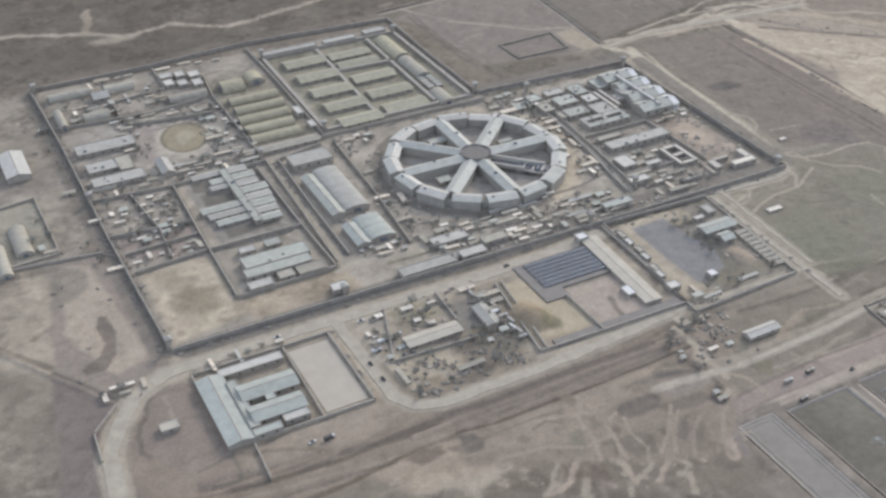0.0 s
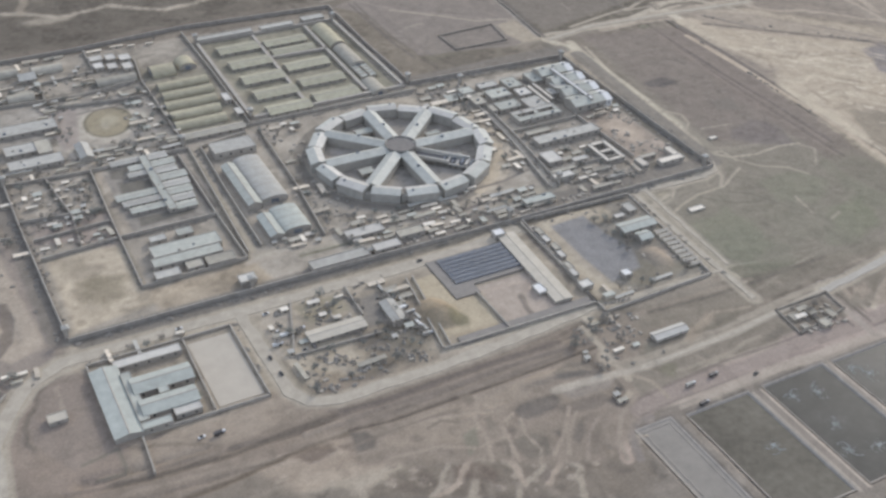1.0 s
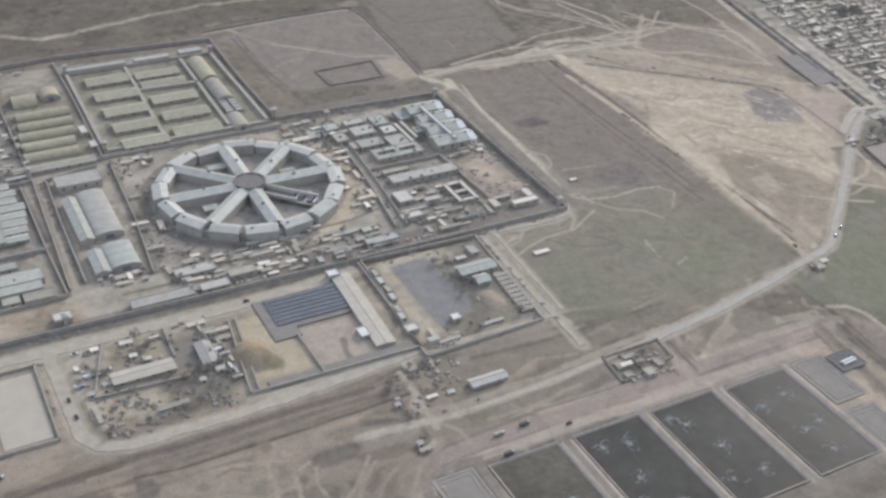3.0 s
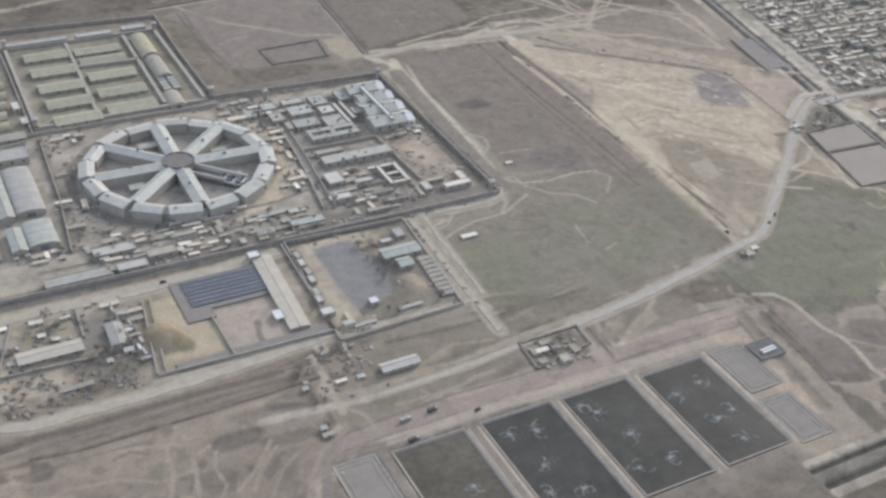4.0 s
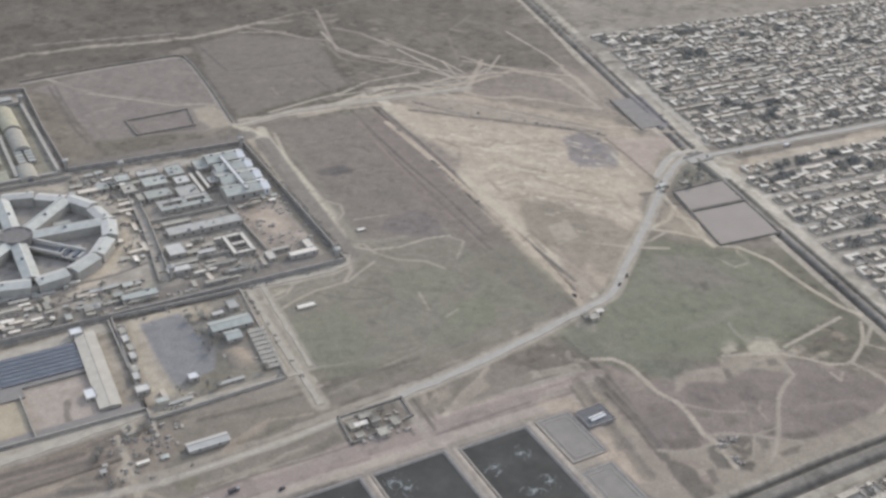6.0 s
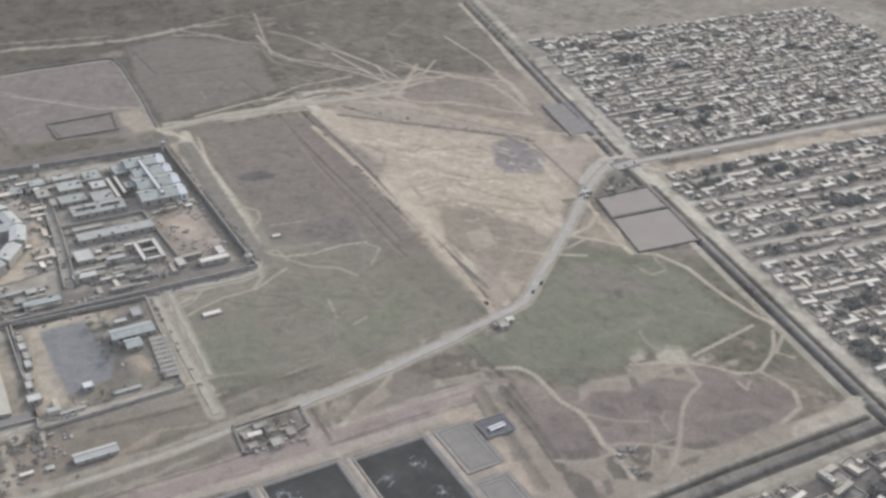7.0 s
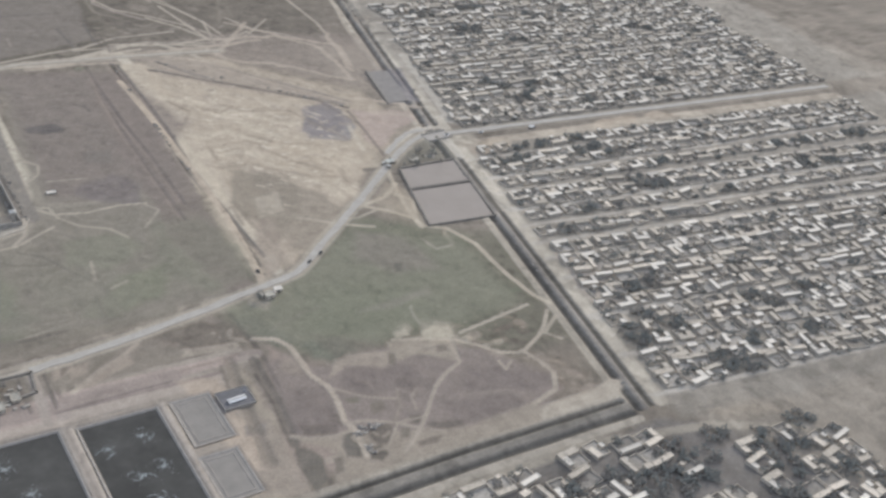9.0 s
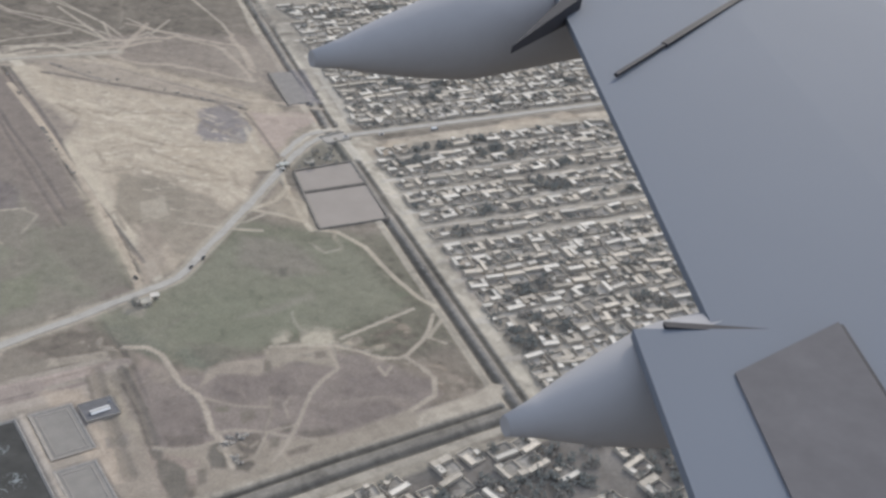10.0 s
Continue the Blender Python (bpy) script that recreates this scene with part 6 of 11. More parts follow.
earth.area([(121.8, 287.7), (152.8, 291.7), (179.8, 284.4), (216.2, 286.8), (232, 280.6), (215.2, 271.8), (181.7, 268.9), (161.5, 268.9), (133.1, 270.2)], (0.352, 0.292, 0.231), 0.7, 2, True, 0.25)
earth.area([(215.2, 271.8), (234, 283.6), (270.7, 285.7), (279.3, 272.7), (249.2, 263.9)], (0.342, 0.279, 0.223), 0.6, 2, True, 0.25)
earth.area([(229.1, 276.2), (239.4, 276.8), (248, 270.4), (244, 262.7), (232.4, 264.1), (225.8, 269)], (0.15, 0.12, 0.098), 0.85, 1, True, 0.25)
earth.area([(191.2, 256.4), (200.3, 254.2), (204.3, 246.9), (199.9, 243.1), (189.5, 249.1)], (0.15, 0.12, 0.098), 0.85, 1, True, 0.25)
earth.area([(205.6, 292.2), (211.1, 292.2), (219.1, 282.5), (212.7, 281.1)], (0.15, 0.12, 0.098), 0.85, 1, True, 0.25)
earth.area([(135.5, 288.5), (142.5, 290.9), (153.8, 288.6), (153.8, 283.3), (141, 282.2)], (0.15, 0.12, 0.098), 0.85, 1, True, 0.25)
earth.area([(155.2, 286.2), (165.5, 286.6), (169.1, 282.6), (159.8, 280.2)], (0.15, 0.12, 0.098), 0.85, 1, True, 0.25)
earth.area([(190, 279.1), (197.5, 278.3), (195.9, 273.2), (189.7, 273.8)], (0.15, 0.12, 0.098), 0.85, 1, True, 0.25)
earth.area([(219.2, 256.8), (226.8, 255.8), (222.7, 247.8), (216, 247.8)], (0.15, 0.12, 0.098), 0.85, 1, True, 0.25)
earth.area([(209.1, 262), (214.9, 260.5), (210.7, 254)], (0.15, 0.12, 0.098), 0.85, 1, True, 0.25)
earth.track([(213.4, 275.4), (204.2, 262.7), (189.4, 247.8)], 1.7, (0.366, 0.305, 0.246), 0.8, 0.8, True, 0, 0.25)
earth.track([(241.3, 264.5), (233.2, 245.3), (219, 232.6)], 1.7, (0.366, 0.305, 0.246), 0.8, 0.8, True, 0, 0.25)
earth.track([(239.9, 262.9), (223.7, 263.7), (212.7, 274.2)], 1.7, (0.366, 0.305, 0.246), 0.8, 0.8, True, 0, 0.25)
earth.track([(203.4, 261.4), (215.9, 262.1), (224.9, 261.2)], 1.7, (0.366, 0.305, 0.246), 0.8, 0.8, True, 0, 0.25)
earth.track([(233.2, 246), (237.8, 240.1), (247.7, 238.5)], 1.7, (0.366, 0.305, 0.246), 0.8, 0.8, True, 0, 0.25)
earth.track([(222.8, 262.3), (212, 249.8), (211.2, 236.6)], 1.7, (0.366, 0.305, 0.246), 0.8, 0.8, True, 0, 0.25)
earth.track([(189.4, 247.8), (179.1, 246.5)], 1.7, (0.366, 0.305, 0.246), 0.8, 0.8, True, 0, 0.25)
earth.track([(243.1, 259.4), (255.5, 260.7), (268.2, 262)], 1.7, (0.366, 0.305, 0.246), 0.8, 0.8, True, 0, 0.25)
# waste ground, gullies and roads between the camp and the ponds
# these soils are painted darker to take in the vignetting
earth.area([(164.4, 306.6), (208.4, 306.4), (268.4, 304.7), (285.8, 303.1), (308.4, 305.9), (312.7, 291.1), (283.7, 272.2), (273.6, 247.8), (248.9, 232.2), (158.8, 274)], (0.231, 0.195, 0.159), 0.92, 2, True, 0.3)
earth.area([(163.6, 301.8), (207.2, 301.4), (267.1, 301.2), (283.1, 296.1), (252.2, 294.1), (205.1, 293.2), (162.5, 295.5)], (0.198, 0.168, 0.141), 0.9, 1.2, False, 0.3)
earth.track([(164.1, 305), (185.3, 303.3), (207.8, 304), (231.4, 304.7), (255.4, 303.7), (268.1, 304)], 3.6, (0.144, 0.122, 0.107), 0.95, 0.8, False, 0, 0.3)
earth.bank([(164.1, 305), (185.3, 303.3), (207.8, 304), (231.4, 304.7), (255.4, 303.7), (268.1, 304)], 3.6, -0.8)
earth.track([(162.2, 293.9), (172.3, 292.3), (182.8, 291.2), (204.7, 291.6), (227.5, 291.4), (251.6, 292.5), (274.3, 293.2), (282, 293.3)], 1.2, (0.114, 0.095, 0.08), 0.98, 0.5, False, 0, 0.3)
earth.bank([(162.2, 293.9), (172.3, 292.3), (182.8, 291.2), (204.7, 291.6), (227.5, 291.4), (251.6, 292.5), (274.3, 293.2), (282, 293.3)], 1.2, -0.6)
earth.area([(171, 285), (192.9, 288.3), (226.2, 287.2), (262.8, 289.3), (265.3, 282.5), (242.6, 279.7), (222.6, 274.7), (198.3, 265.9), (171.7, 278.1)], (0.279, 0.235, 0.188), 0.85, 1.5, True, 0.3)
earth.area([(162, 292.4), (167.8, 290.4), (170, 285.4), (167.9, 279.9), (160, 281)], (0.138, 0.122, 0.105), 0.95, 0.6, False, 0.35)
earth.area([(226.6, 272.9), (231, 276.1), (239.3, 276.9), (248.2, 275.4), (249.2, 271.3), (244.4, 267.5), (236.1, 266.8), (229.4, 267.4)], (0.147, 0.13, 0.114), 0.95, 0.6, False, 0.35)
earth.area([(202.8, 283.8), (206.4, 284.9), (207.7, 281.5), (203.8, 279.2)], (0.178, 0.15, 0.122), 0.95, 0.6, False, 0.35)
earth.area([(181.2, 278.6), (184.7, 280.3), (188, 276.4), (184.5, 274.8)], (0.212, 0.178, 0.147), 0.95, 0.6, False, 0.35)
earth.area([(219, 266.2), (223, 268.4), (223.3, 263.5), (219.6, 260.9)], (0.162, 0.138, 0.117), 0.95, 0.6, False, 0.35)
earth.area([(218.2, 259.9), (226.9, 259.2), (232.3, 255.1), (228.1, 245.7), (218.9, 247.4), (216.6, 254.2)], (0.168, 0.147, 0.122), 0.95, 0.6, False, 0.35)
earth.area([(240.6, 249.6), (246, 255.4), (251.5, 258), (247.4, 249.7), (241.5, 245.9)], (0.162, 0.141, 0.12), 0.95, 0.6, False, 0.35)
earth.area([(235.2, 257), (239.4, 256.1), (236.7, 251.4)], (0.162, 0.141, 0.12), 0.95, 0.6, False, 0.35)
earth.area([(243.6, 268.6), (252.7, 267.9), (266.7, 266.9), (269.7, 262), (259.2, 259.7), (246.1, 262.2)], (0.175, 0.15, 0.127), 0.95, 0.6, False, 0.35)
earth.area([(251.5, 258), (256.6, 259.1), (255.4, 249.4), (248.2, 236.3), (242.5, 239), (247.4, 249.7)], (0.202, 0.171, 0.141), 0.95, 0.6, False, 0.35)
earth.area([(201.7, 270.8), (208.6, 272.6), (205, 262.8), (198.7, 259.3)], (0.212, 0.195, 0.153), 0.95, 0.6, False, 0.35)
earth.area([(253.1, 286.1), (262.8, 289.3), (272, 287.1), (276.5, 279.3), (257.4, 281.1)], (0.184, 0.162, 0.136), 0.95, 0.6, False, 0.35)
earth.area([(272.6, 288.8), (276.7, 292.9), (275.6, 283.5), (275.8, 277.7), (272, 280.6)], (0.144, 0.125, 0.107), 0.95, 0.6, False, 0.35)
earth.area([(265, 262.3), (272.3, 262.6), (276.2, 257.2), (269.3, 255)], (0.15, 0.13, 0.112), 0.95, 0.6, False, 0.35)
earth.area([(213.8, 275.3), (217.2, 275.5), (216.5, 269), (213.1, 268.9)], (0.195, 0.168, 0.138), 0.95, 0.6, False, 0.35)
earth.area([(211.6, 292.1), (216.2, 292.5), (216.4, 286.3), (211.9, 284.8)], (0.188, 0.159, 0.13), 0.95, 0.6, False, 0.35)
earth.area([(251.4, 277.6), (270, 275.4), (280.1, 275.7), (272.1, 268.1), (253.3, 269.5)], (0.262, 0.231, 0.198), 0.9, 1, False, 0.3)
earth.area([(278.6, 288), (283.9, 291.7), (286.9, 286.3), (283.1, 278.2), (277.1, 280.9)], (0.366, 0.319, 0.254), 0.9, 0.8, False, 0.3)
earth.area([(274.1, 261), (278.1, 263.6), (278.9, 260.6), (275.1, 258.4)], (0.366, 0.319, 0.254), 0.9, 0.7, False, 0.3)
earth.track([(277.8, 282.6), (277.3, 275.1), (276.3, 265.1)], 1.2, (0.144, 0.125, 0.107), 0.9, 0.7, False, 0, 0.3)
earth.track([(205.5, 253), (209.6, 263.9), (210.8, 276.7), (216.3, 284.6)], 1.3, (0.305, 0.258, 0.209), 0.95, 0.6, False, 0, 0.4)
earth.track([(214.9, 248.6), (217.3, 260.3), (218.9, 269.6), (226.6, 272.9)], 1.3, (0.305, 0.258, 0.209), 0.95, 0.6, False, 0, 0.4)
earth.track([(229.1, 245.2), (238.1, 252.4), (245.5, 260.7), (249.6, 265.8)], 1.2, (0.305, 0.258, 0.209), 0.95, 0.6, False, 0, 0.4)
earth.track([(194.1, 284.3), (208.7, 281.1), (223, 276.2)], 1.3, (0.305, 0.258, 0.209), 0.95, 0.6, False, 0, 0.4)
earth.track([(215.5, 283.2), (218.1, 289.1), (219.2, 282.5)], 0.9, (0.305, 0.258, 0.209), 0.95, 0.6, False, 0, 0.4)
earth.area([(286.3, 278.7), (322.9, 278.2), (380, 278.4), (413, 282.2), (451, 290.1), (468.2, 267.6), (462.6, 260.4), (415.7, 262.6), (369.8, 261.3), (329.1, 263.3), (297.9, 258.3), (277.3, 256.7)], (0.209, 0.184, 0.15), 0.9, 1.5, True, 0.3)
earth.area([(300.7, 276.1), (326.2, 285), (370.2, 287.3), (417.9, 289.7), (448.6, 296.3), (426.7, 303.3), (376.4, 298.4), (333.1, 299.3), (306.8, 302.2)], (0.205, 0.181, 0.147), 0.7, 2, True, 0.3)
earth.track([(303.1, 319.3), (328.4, 319.6), (359.1, 316.5), (371, 316.1)], 1.3, (0.144, 0.127, 0.107), 0.95, 0.6, False, 0, 0.35)
earth.track([(318.3, 303.6), (350.8, 300.4), (377.5, 300.3), (409, 301), (425.4, 301.3)], 1.8, (0.15, 0.133, 0.112), 0.95, 0.6, False, 0, 0.35)
earth.track([(302, 316.6), (324.1, 316.4), (341.1, 315.8), (358.5, 315.3)], 1.5, (0.349, 0.310, 0.249), 0.95, 0.6, False, 0, 0.35)
earth.track([(285.7, 277.1), (296.1, 277.4), (322.9, 278.2), (351.7, 280), (372.9, 281.6), (389, 283.5), (415, 285.2)], 3, (0.305, 0.27, 0.22), 0.95, 0.6, False, 0, 0.35)
earth.track([(320.7, 279.2), (328.5, 284), (338.8, 288), (345.6, 290.2), (355.5, 287.1), (363.5, 285.8)], 1.3, (0.292, 0.25, 0.198), 0.95, 0.6, False, 0, 0.35)
earth.track([(300.7, 264.5), (315.8, 263.4), (331.3, 262.3), (344.4, 266.5), (353, 266.8)], 1.4, (0.292, 0.258, 0.209), 0.95, 0.6, False, 0, 0.35)
earth.track([(318.1, 268.2), (320.9, 263), (332.1, 263.9)], 1, (0.283, 0.246, 0.198), 0.95, 0.6, False, 0, 0.35)
earth.area([(321.5, 280.9), (332.5, 286.5), (341.7, 291), (344.3, 287.7), (332.2, 280.3), (322.1, 276.5)], (0.279, 0.235, 0.184), 0.85, 1, False, 0.3)
earth.area([(297.1, 268), (303.6, 270.9), (307.2, 267.3), (300.3, 260.9)], (0.178, 0.165, 0.122), 0.9, 0.9, False, 0.25)
earth.area([(324.6, 281.6), (342.5, 284.1), (353.6, 283.5), (351.7, 280), (337.6, 280)], (0.171, 0.153, 0.122), 0.9, 0.9, False, 0.25)
earth.area([(355.3, 265.7), (368.2, 268.4), (368.5, 264), (358.8, 262)], (0.162, 0.144, 0.12), 0.9, 0.9, False, 0.25)
earth.area([(343.5, 275.2), (355.4, 276.3), (363.8, 275.9), (358.1, 270.8), (346.2, 269.8)], (0.184, 0.162, 0.13), 0.9, 0.9, False, 0.25)
earth.area([(305, 274.2), (318.8, 275.2), (319.7, 271.5), (305.7, 269.9)], (0.188, 0.165, 0.136), 0.9, 0.9, False, 0.25)
earth.area([(429, 275.2), (439.1, 277.9), (430.2, 269.9), (424.8, 267.6)], (0.181, 0.159, 0.127), 0.9, 0.9, False, 0.25)
earth.area([(368.9, 259.6), (383.3, 259.5), (398.8, 260.3), (392.6, 255.3), (374.7, 254.9)], (0.209, 0.178, 0.153), 0.9, 0.9, False, 0.25)
earth.area([(413.1, 279.8), (421.6, 280.8), (419.2, 272.4), (410.8, 269.2)], (0.309, 0.262, 0.212), 0.9, 0.9, False, 0.3)
earth.area([(419.2, 274.8), (426.6, 276.2), (425.3, 269.7), (416.8, 266.6)], (0.309, 0.262, 0.212), 0.9, 0.9, False, 0.3)
earth.area([(418.1, 261.5), (430.2, 269.9), (444.1, 275.7), (445.1, 268.1), (432.6, 264.2), (422.9, 259.4)], (0.309, 0.262, 0.212), 0.9, 0.9, False, 0.3)
earth.area([(416, 278.1), (419.9, 276.3), (414.6, 271.2)], (0.162, 0.138, 0.114), 0.9, 0.7, False, 0.3)
earth.track([(453.6, 289), (450.2, 280.4), (441.5, 274.4), (429, 268.1), (419.3, 261)], 1.5, (0.314, 0.27, 0.22), 0.9, 0.8, False, 0, 0.3)
earth.track([(274.8, 250.8), (295.8, 253.7), (310.8, 253.1), (337, 252.6), (366, 254.7), (393.8, 252.6), (425.3, 253.8), (457.1, 253.3)], 7.5, (0.275, 0.231, 0.202), 0.92, 1, False, 0, 0.3)
earth.track([(291.8, 244.7), (319.3, 244.1), (346.2, 244.6), (367.6, 243.1)], 1.8, (0.339, 0.297, 0.249), 0.9, 0.8, False, 0, 0.3)
earth.track([(277.3, 256.7), (300.7, 258.8), (327.5, 260.1), (354.4, 259.1), (374.4, 259.2)], 0.9, (0.178, 0.15, 0.133), 0.85, 0.6, False, 0, 0.3)
earth.track([(273.6, 247.8), (293.8, 249.2), (308.8, 248.8), (324.5, 249.1)], 0.9, (0.188, 0.159, 0.138), 0.8, 0.6, False, 0, 0.3)
earth.track([(406.5, 249.1), (438.5, 250.2), (454.5, 249.9)], 0.9, (0.175, 0.147, 0.133), 0.85, 0.6, False, 0, 0.3)
earth.track([(403.3, 282.7), (403.3, 267.2), (401.9, 251.2), (401.4, 243.8)], 3.4, (0.323, 0.283, 0.242), 0.95, 0.7, False, 0, 0.3)
earth.track([(408.6, 282.7), (408, 268.2), (407.1, 252.2)], 0.9, (0.133, 0.117, 0.102), 0.9, 0.6, False, 0, 0.3)
earth.track([(398.4, 280.3), (397.4, 268.5), (397.2, 253.2)], 0.9, (0.144, 0.127, 0.112), 0.9, 0.6, False, 0, 0.3)
earth.track([(170.6, 272.3), (190.7, 269.4), (203.6, 261.8), (219.1, 262.8)], 1, (0.296, 0.25, 0.202), 0.95, 0.6, False, 0, 0.4)
earth.track([(227.6, 268.9), (224.9, 260.1), (226.1, 249.8), (222.3, 244.6)], 1, (0.287, 0.246, 0.198), 0.95, 0.6, False, 0, 0.4)
earth.track([(250.6, 261.9), (240.6, 252.9), (234.8, 242.6)], 1, (0.287, 0.246, 0.198), 0.95, 0.6, False, 0, 0.4)
earth.track([(257.5, 255.2), (248.4, 249.3), (239.6, 237.2)], 1, (0.262, 0.223, 0.184), 0.95, 0.6, False, 0, 0.4)
earth.track([(283.7, 272.2), (290.1, 263.6), (290.3, 252.6)], 1.4, (0.305, 0.262, 0.209), 0.95, 0.6, False, 0, 0.4)
earth.track([(283.9, 308.2), (284.4, 299.6), (283.6, 291), (283.1, 280.1), (282.4, 269)], 2.6, (0.369, 0.325, 0.261), 0.95, 0.6, False, 0, 0.4)
earth.track([(282, 280.6), (296.4, 278.1)], 1.4, (0.305, 0.266, 0.216), 0.95, 0.6, False, 0, 0.4)
earth.track([(160.7, 284.8), (173.2, 285.6), (190.2, 286.1), (207.5, 285.1)], 0.8, (0.188, 0.159, 0.133), 0.95, 0.6, False, 0, 0.4)
earth.track([(251.7, 278.5), (270.5, 276.7), (284.7, 274.8)], 1.3, (0.345, 0.301, 0.249), 0.95, 0.6, False, 0, 0.4)
earth.track([(191.1, 280.6), (198.1, 282.5), (203.6, 278.3)], 0.8, (0.181, 0.156, 0.127), 0.95, 0.6, False, 0, 0.4)
earth.track([(211.6, 259.7), (215.9, 259.3), (212.9, 252.7)], 0.9, (0.175, 0.15, 0.125), 0.95, 0.6, False, 0, 0.4)
earth.track([(277.9, 258.2), (265.6, 251.5), (256.1, 239.1), (253.7, 230)], 1.4, (0.287, 0.246, 0.202), 0.95, 0.6, False, 0, 0.4)
# soils west of the prison
earth.area([(23.3, 403.9), (41, 377), (31.7, 346.1), (30.8, 319.1), (10.6, 329.5)], (0.181, 0.153, 0.13), 0.85, 1.5, True, 0.25)
earth.area([(50.2, 373.9), (77.2, 376.3), (83.8, 356.7), (80.2, 321.2), (63.5, 302.3), (35.1, 316.9), (39, 349.5)], (0.262, 0.212, 0.175), 0.7, 2.5, True, 0.25)
earth.area([(36.6, 481.6), (68.2, 465.5), (72.2, 404.9), (62.1, 384.1), (48.9, 378.6), (24.7, 411.7)], (0.342, 0.283, 0.227), 0.7, 3, True, 0.25)
earth.area([(49.6, 443.6), (55.4, 424), (47.8, 403.7), (37.2, 399.8), (37.8, 412.7), (47.6, 423.8)], (0.188, 0.159, 0.13), 0.85, 1.2, True, 0.25)
earth.area([(63.9, 524.8), (71.7, 520.8), (74.2, 413), (71.5, 387.7), (65, 391), (63.7, 457.4)], (0.223, 0.188, 0.156), 0.75, 2, True, 0.25)
earth.track([(24.1, 408.2), (36.9, 388.8), (48.7, 371.5)], 2, (0.138, 0.117, 0.098), 0.85, 0.8, False, 0, 0.25)
earth.bank([(24.1, 408.2), (36.9, 388.8), (48.7, 371.5)], 2, 0.6)
earth.track([(61.7, 448.2), (64.2, 413.5), (60.8, 388.9)], 2.4, (0.254, 0.209, 0.168), 0.6, 1.2, True, 0, 0.25)
earth.track([(34.9, 442.4), (46.7, 450.9), (58.4, 444.9)], 2.2, (0.446, 0.380, 0.301), 0.6, 1.2, True, 0, 0.25)
# corner of the plain west of the walled plant
earth.area([(40, 501.2), (67.4, 487.2), (66.8, 435.7), (66.1, 390.5), (55.6, 387.4), (38.2, 372.2), (25.7, 321.7), (10.6, 329.5)], (0.242, 0.209, 0.181), 0.9, 1.5, True, 0.3)
earth.area([(44.1, 494), (58.5, 483.9), (61.3, 458.6), (62.5, 428.3), (63.6, 400.4), (50, 394.5), (44.3, 401.6), (36.4, 436.9), (39.8, 469.6)], (0.361, 0.309, 0.25), 0.95, 1.2, True, 0.3)
earth.area([(39.2, 496.6), (53.1, 484), (53.9, 467.6), (40.5, 459.1), (32.6, 458.1)], (0.209, 0.188, 0.156), 0.8, 2, True, 0.3)
earth.area([(51.2, 441.3), (54.8, 440.4), (55.8, 427), (52.3, 410.6), (45.4, 401.1), (37, 401.1), (35.6, 406.1), (45.2, 412), (49.5, 421), (48.3, 433.2)], (0.165, 0.141, 0.12), 0.95, 0.7, False, 0.3)
earth.area([(24, 407.8), (45.2, 372.6), (33.4, 348.8), (26.6, 321.2), (10.6, 329.5)], (0.178, 0.15, 0.136), 0.9, 1.5, True, 0.3)
earth.track([(24.3, 409.7), (35.5, 393.6), (47.7, 373.2)], 1.5, (0.127, 0.112, 0.1), 0.9, 0.6, False, 0, 0.3)
earth.area([(53.9, 380), (64.2, 383), (72.9, 378.5), (75.6, 353.1), (77.2, 326.3), (59.9, 321.2), (48.5, 337.5), (43, 347.4), (50.7, 365.9)], (0.227, 0.191, 0.162), 0.9, 1.5, True, 0.3)
earth.track([(64.6, 379.5), (54.4, 371.8), (45.5, 353.4), (47.5, 338)], 1.8, (0.15, 0.13, 0.109), 0.9, 0.7, True, 0, 0.3)
earth.track([(62.3, 321.7), (76.7, 324.7), (77, 310.7), (65.1, 311.9)], 0.9, (0.168, 0.153, 0.125), 0.9, 0.6, False, 0, 0.3)
earth.area([(81.2, 324.2), (116.3, 322.6), (138.7, 328.5), (148.5, 327.5), (155.6, 319.8), (130.8, 309.6), (104, 308.9), (78.5, 308.3)], (0.292, 0.246, 0.198), 0.85, 1.5, True, 0.3)
earth.track([(80.2, 321.2), (95.6, 318.6), (109.1, 309.8)], 1.2, (0.188, 0.159, 0.127), 0.8, 0.7, True, 0, 0.3)
earth.track([(63.7, 371), (64.1, 358.9), (59.5, 349.9)], 1.2, (0.287, 0.246, 0.202), 0.85, 0.7, True, 0, 0.3)
# field between the prison and the diagonal ditch
earth.area([(464.3, 574.6), (510.3, 564.7), (502.2, 454.2), (499.4, 354.6), (518.1, 303.3), (480.2, 298.8), (447.2, 298.7), (391.8, 310), (377.5, 316.8), (377.1, 369.7), (400.5, 394.3), (432.6, 398.5), (440.7, 415), (449.1, 462.3), (455.4, 526.3)], (0.216, 0.195, 0.159), 0.85, 2, True, 0.3)
earth.area([(464, 583.3), (538.8, 563.7), (551.4, 479.5), (491.3, 406.5), (453.5, 416.7), (455, 470.7)], (0.195, 0.165, 0.144), 0.75, 4, True, 0.4)
flecks([(464, 583.3), (538.8, 563.7), (551.4, 479.5), (491.3, 406.5), (453.5, 416.7), (455, 470.7)], 170, ((0.15, 0.13, 0.115), (0.24, 0.21, 0.18), (0.16, 0.14, 0.125)), 0.9, 10, 0.6, 2.2, 40)
earth.area([(459.8, 503), (477.9, 503.8), (481.5, 493.1), (468.5, 490.2)], (0.122, 0.109, 0.102), 0.85, 1, True, 0.3)
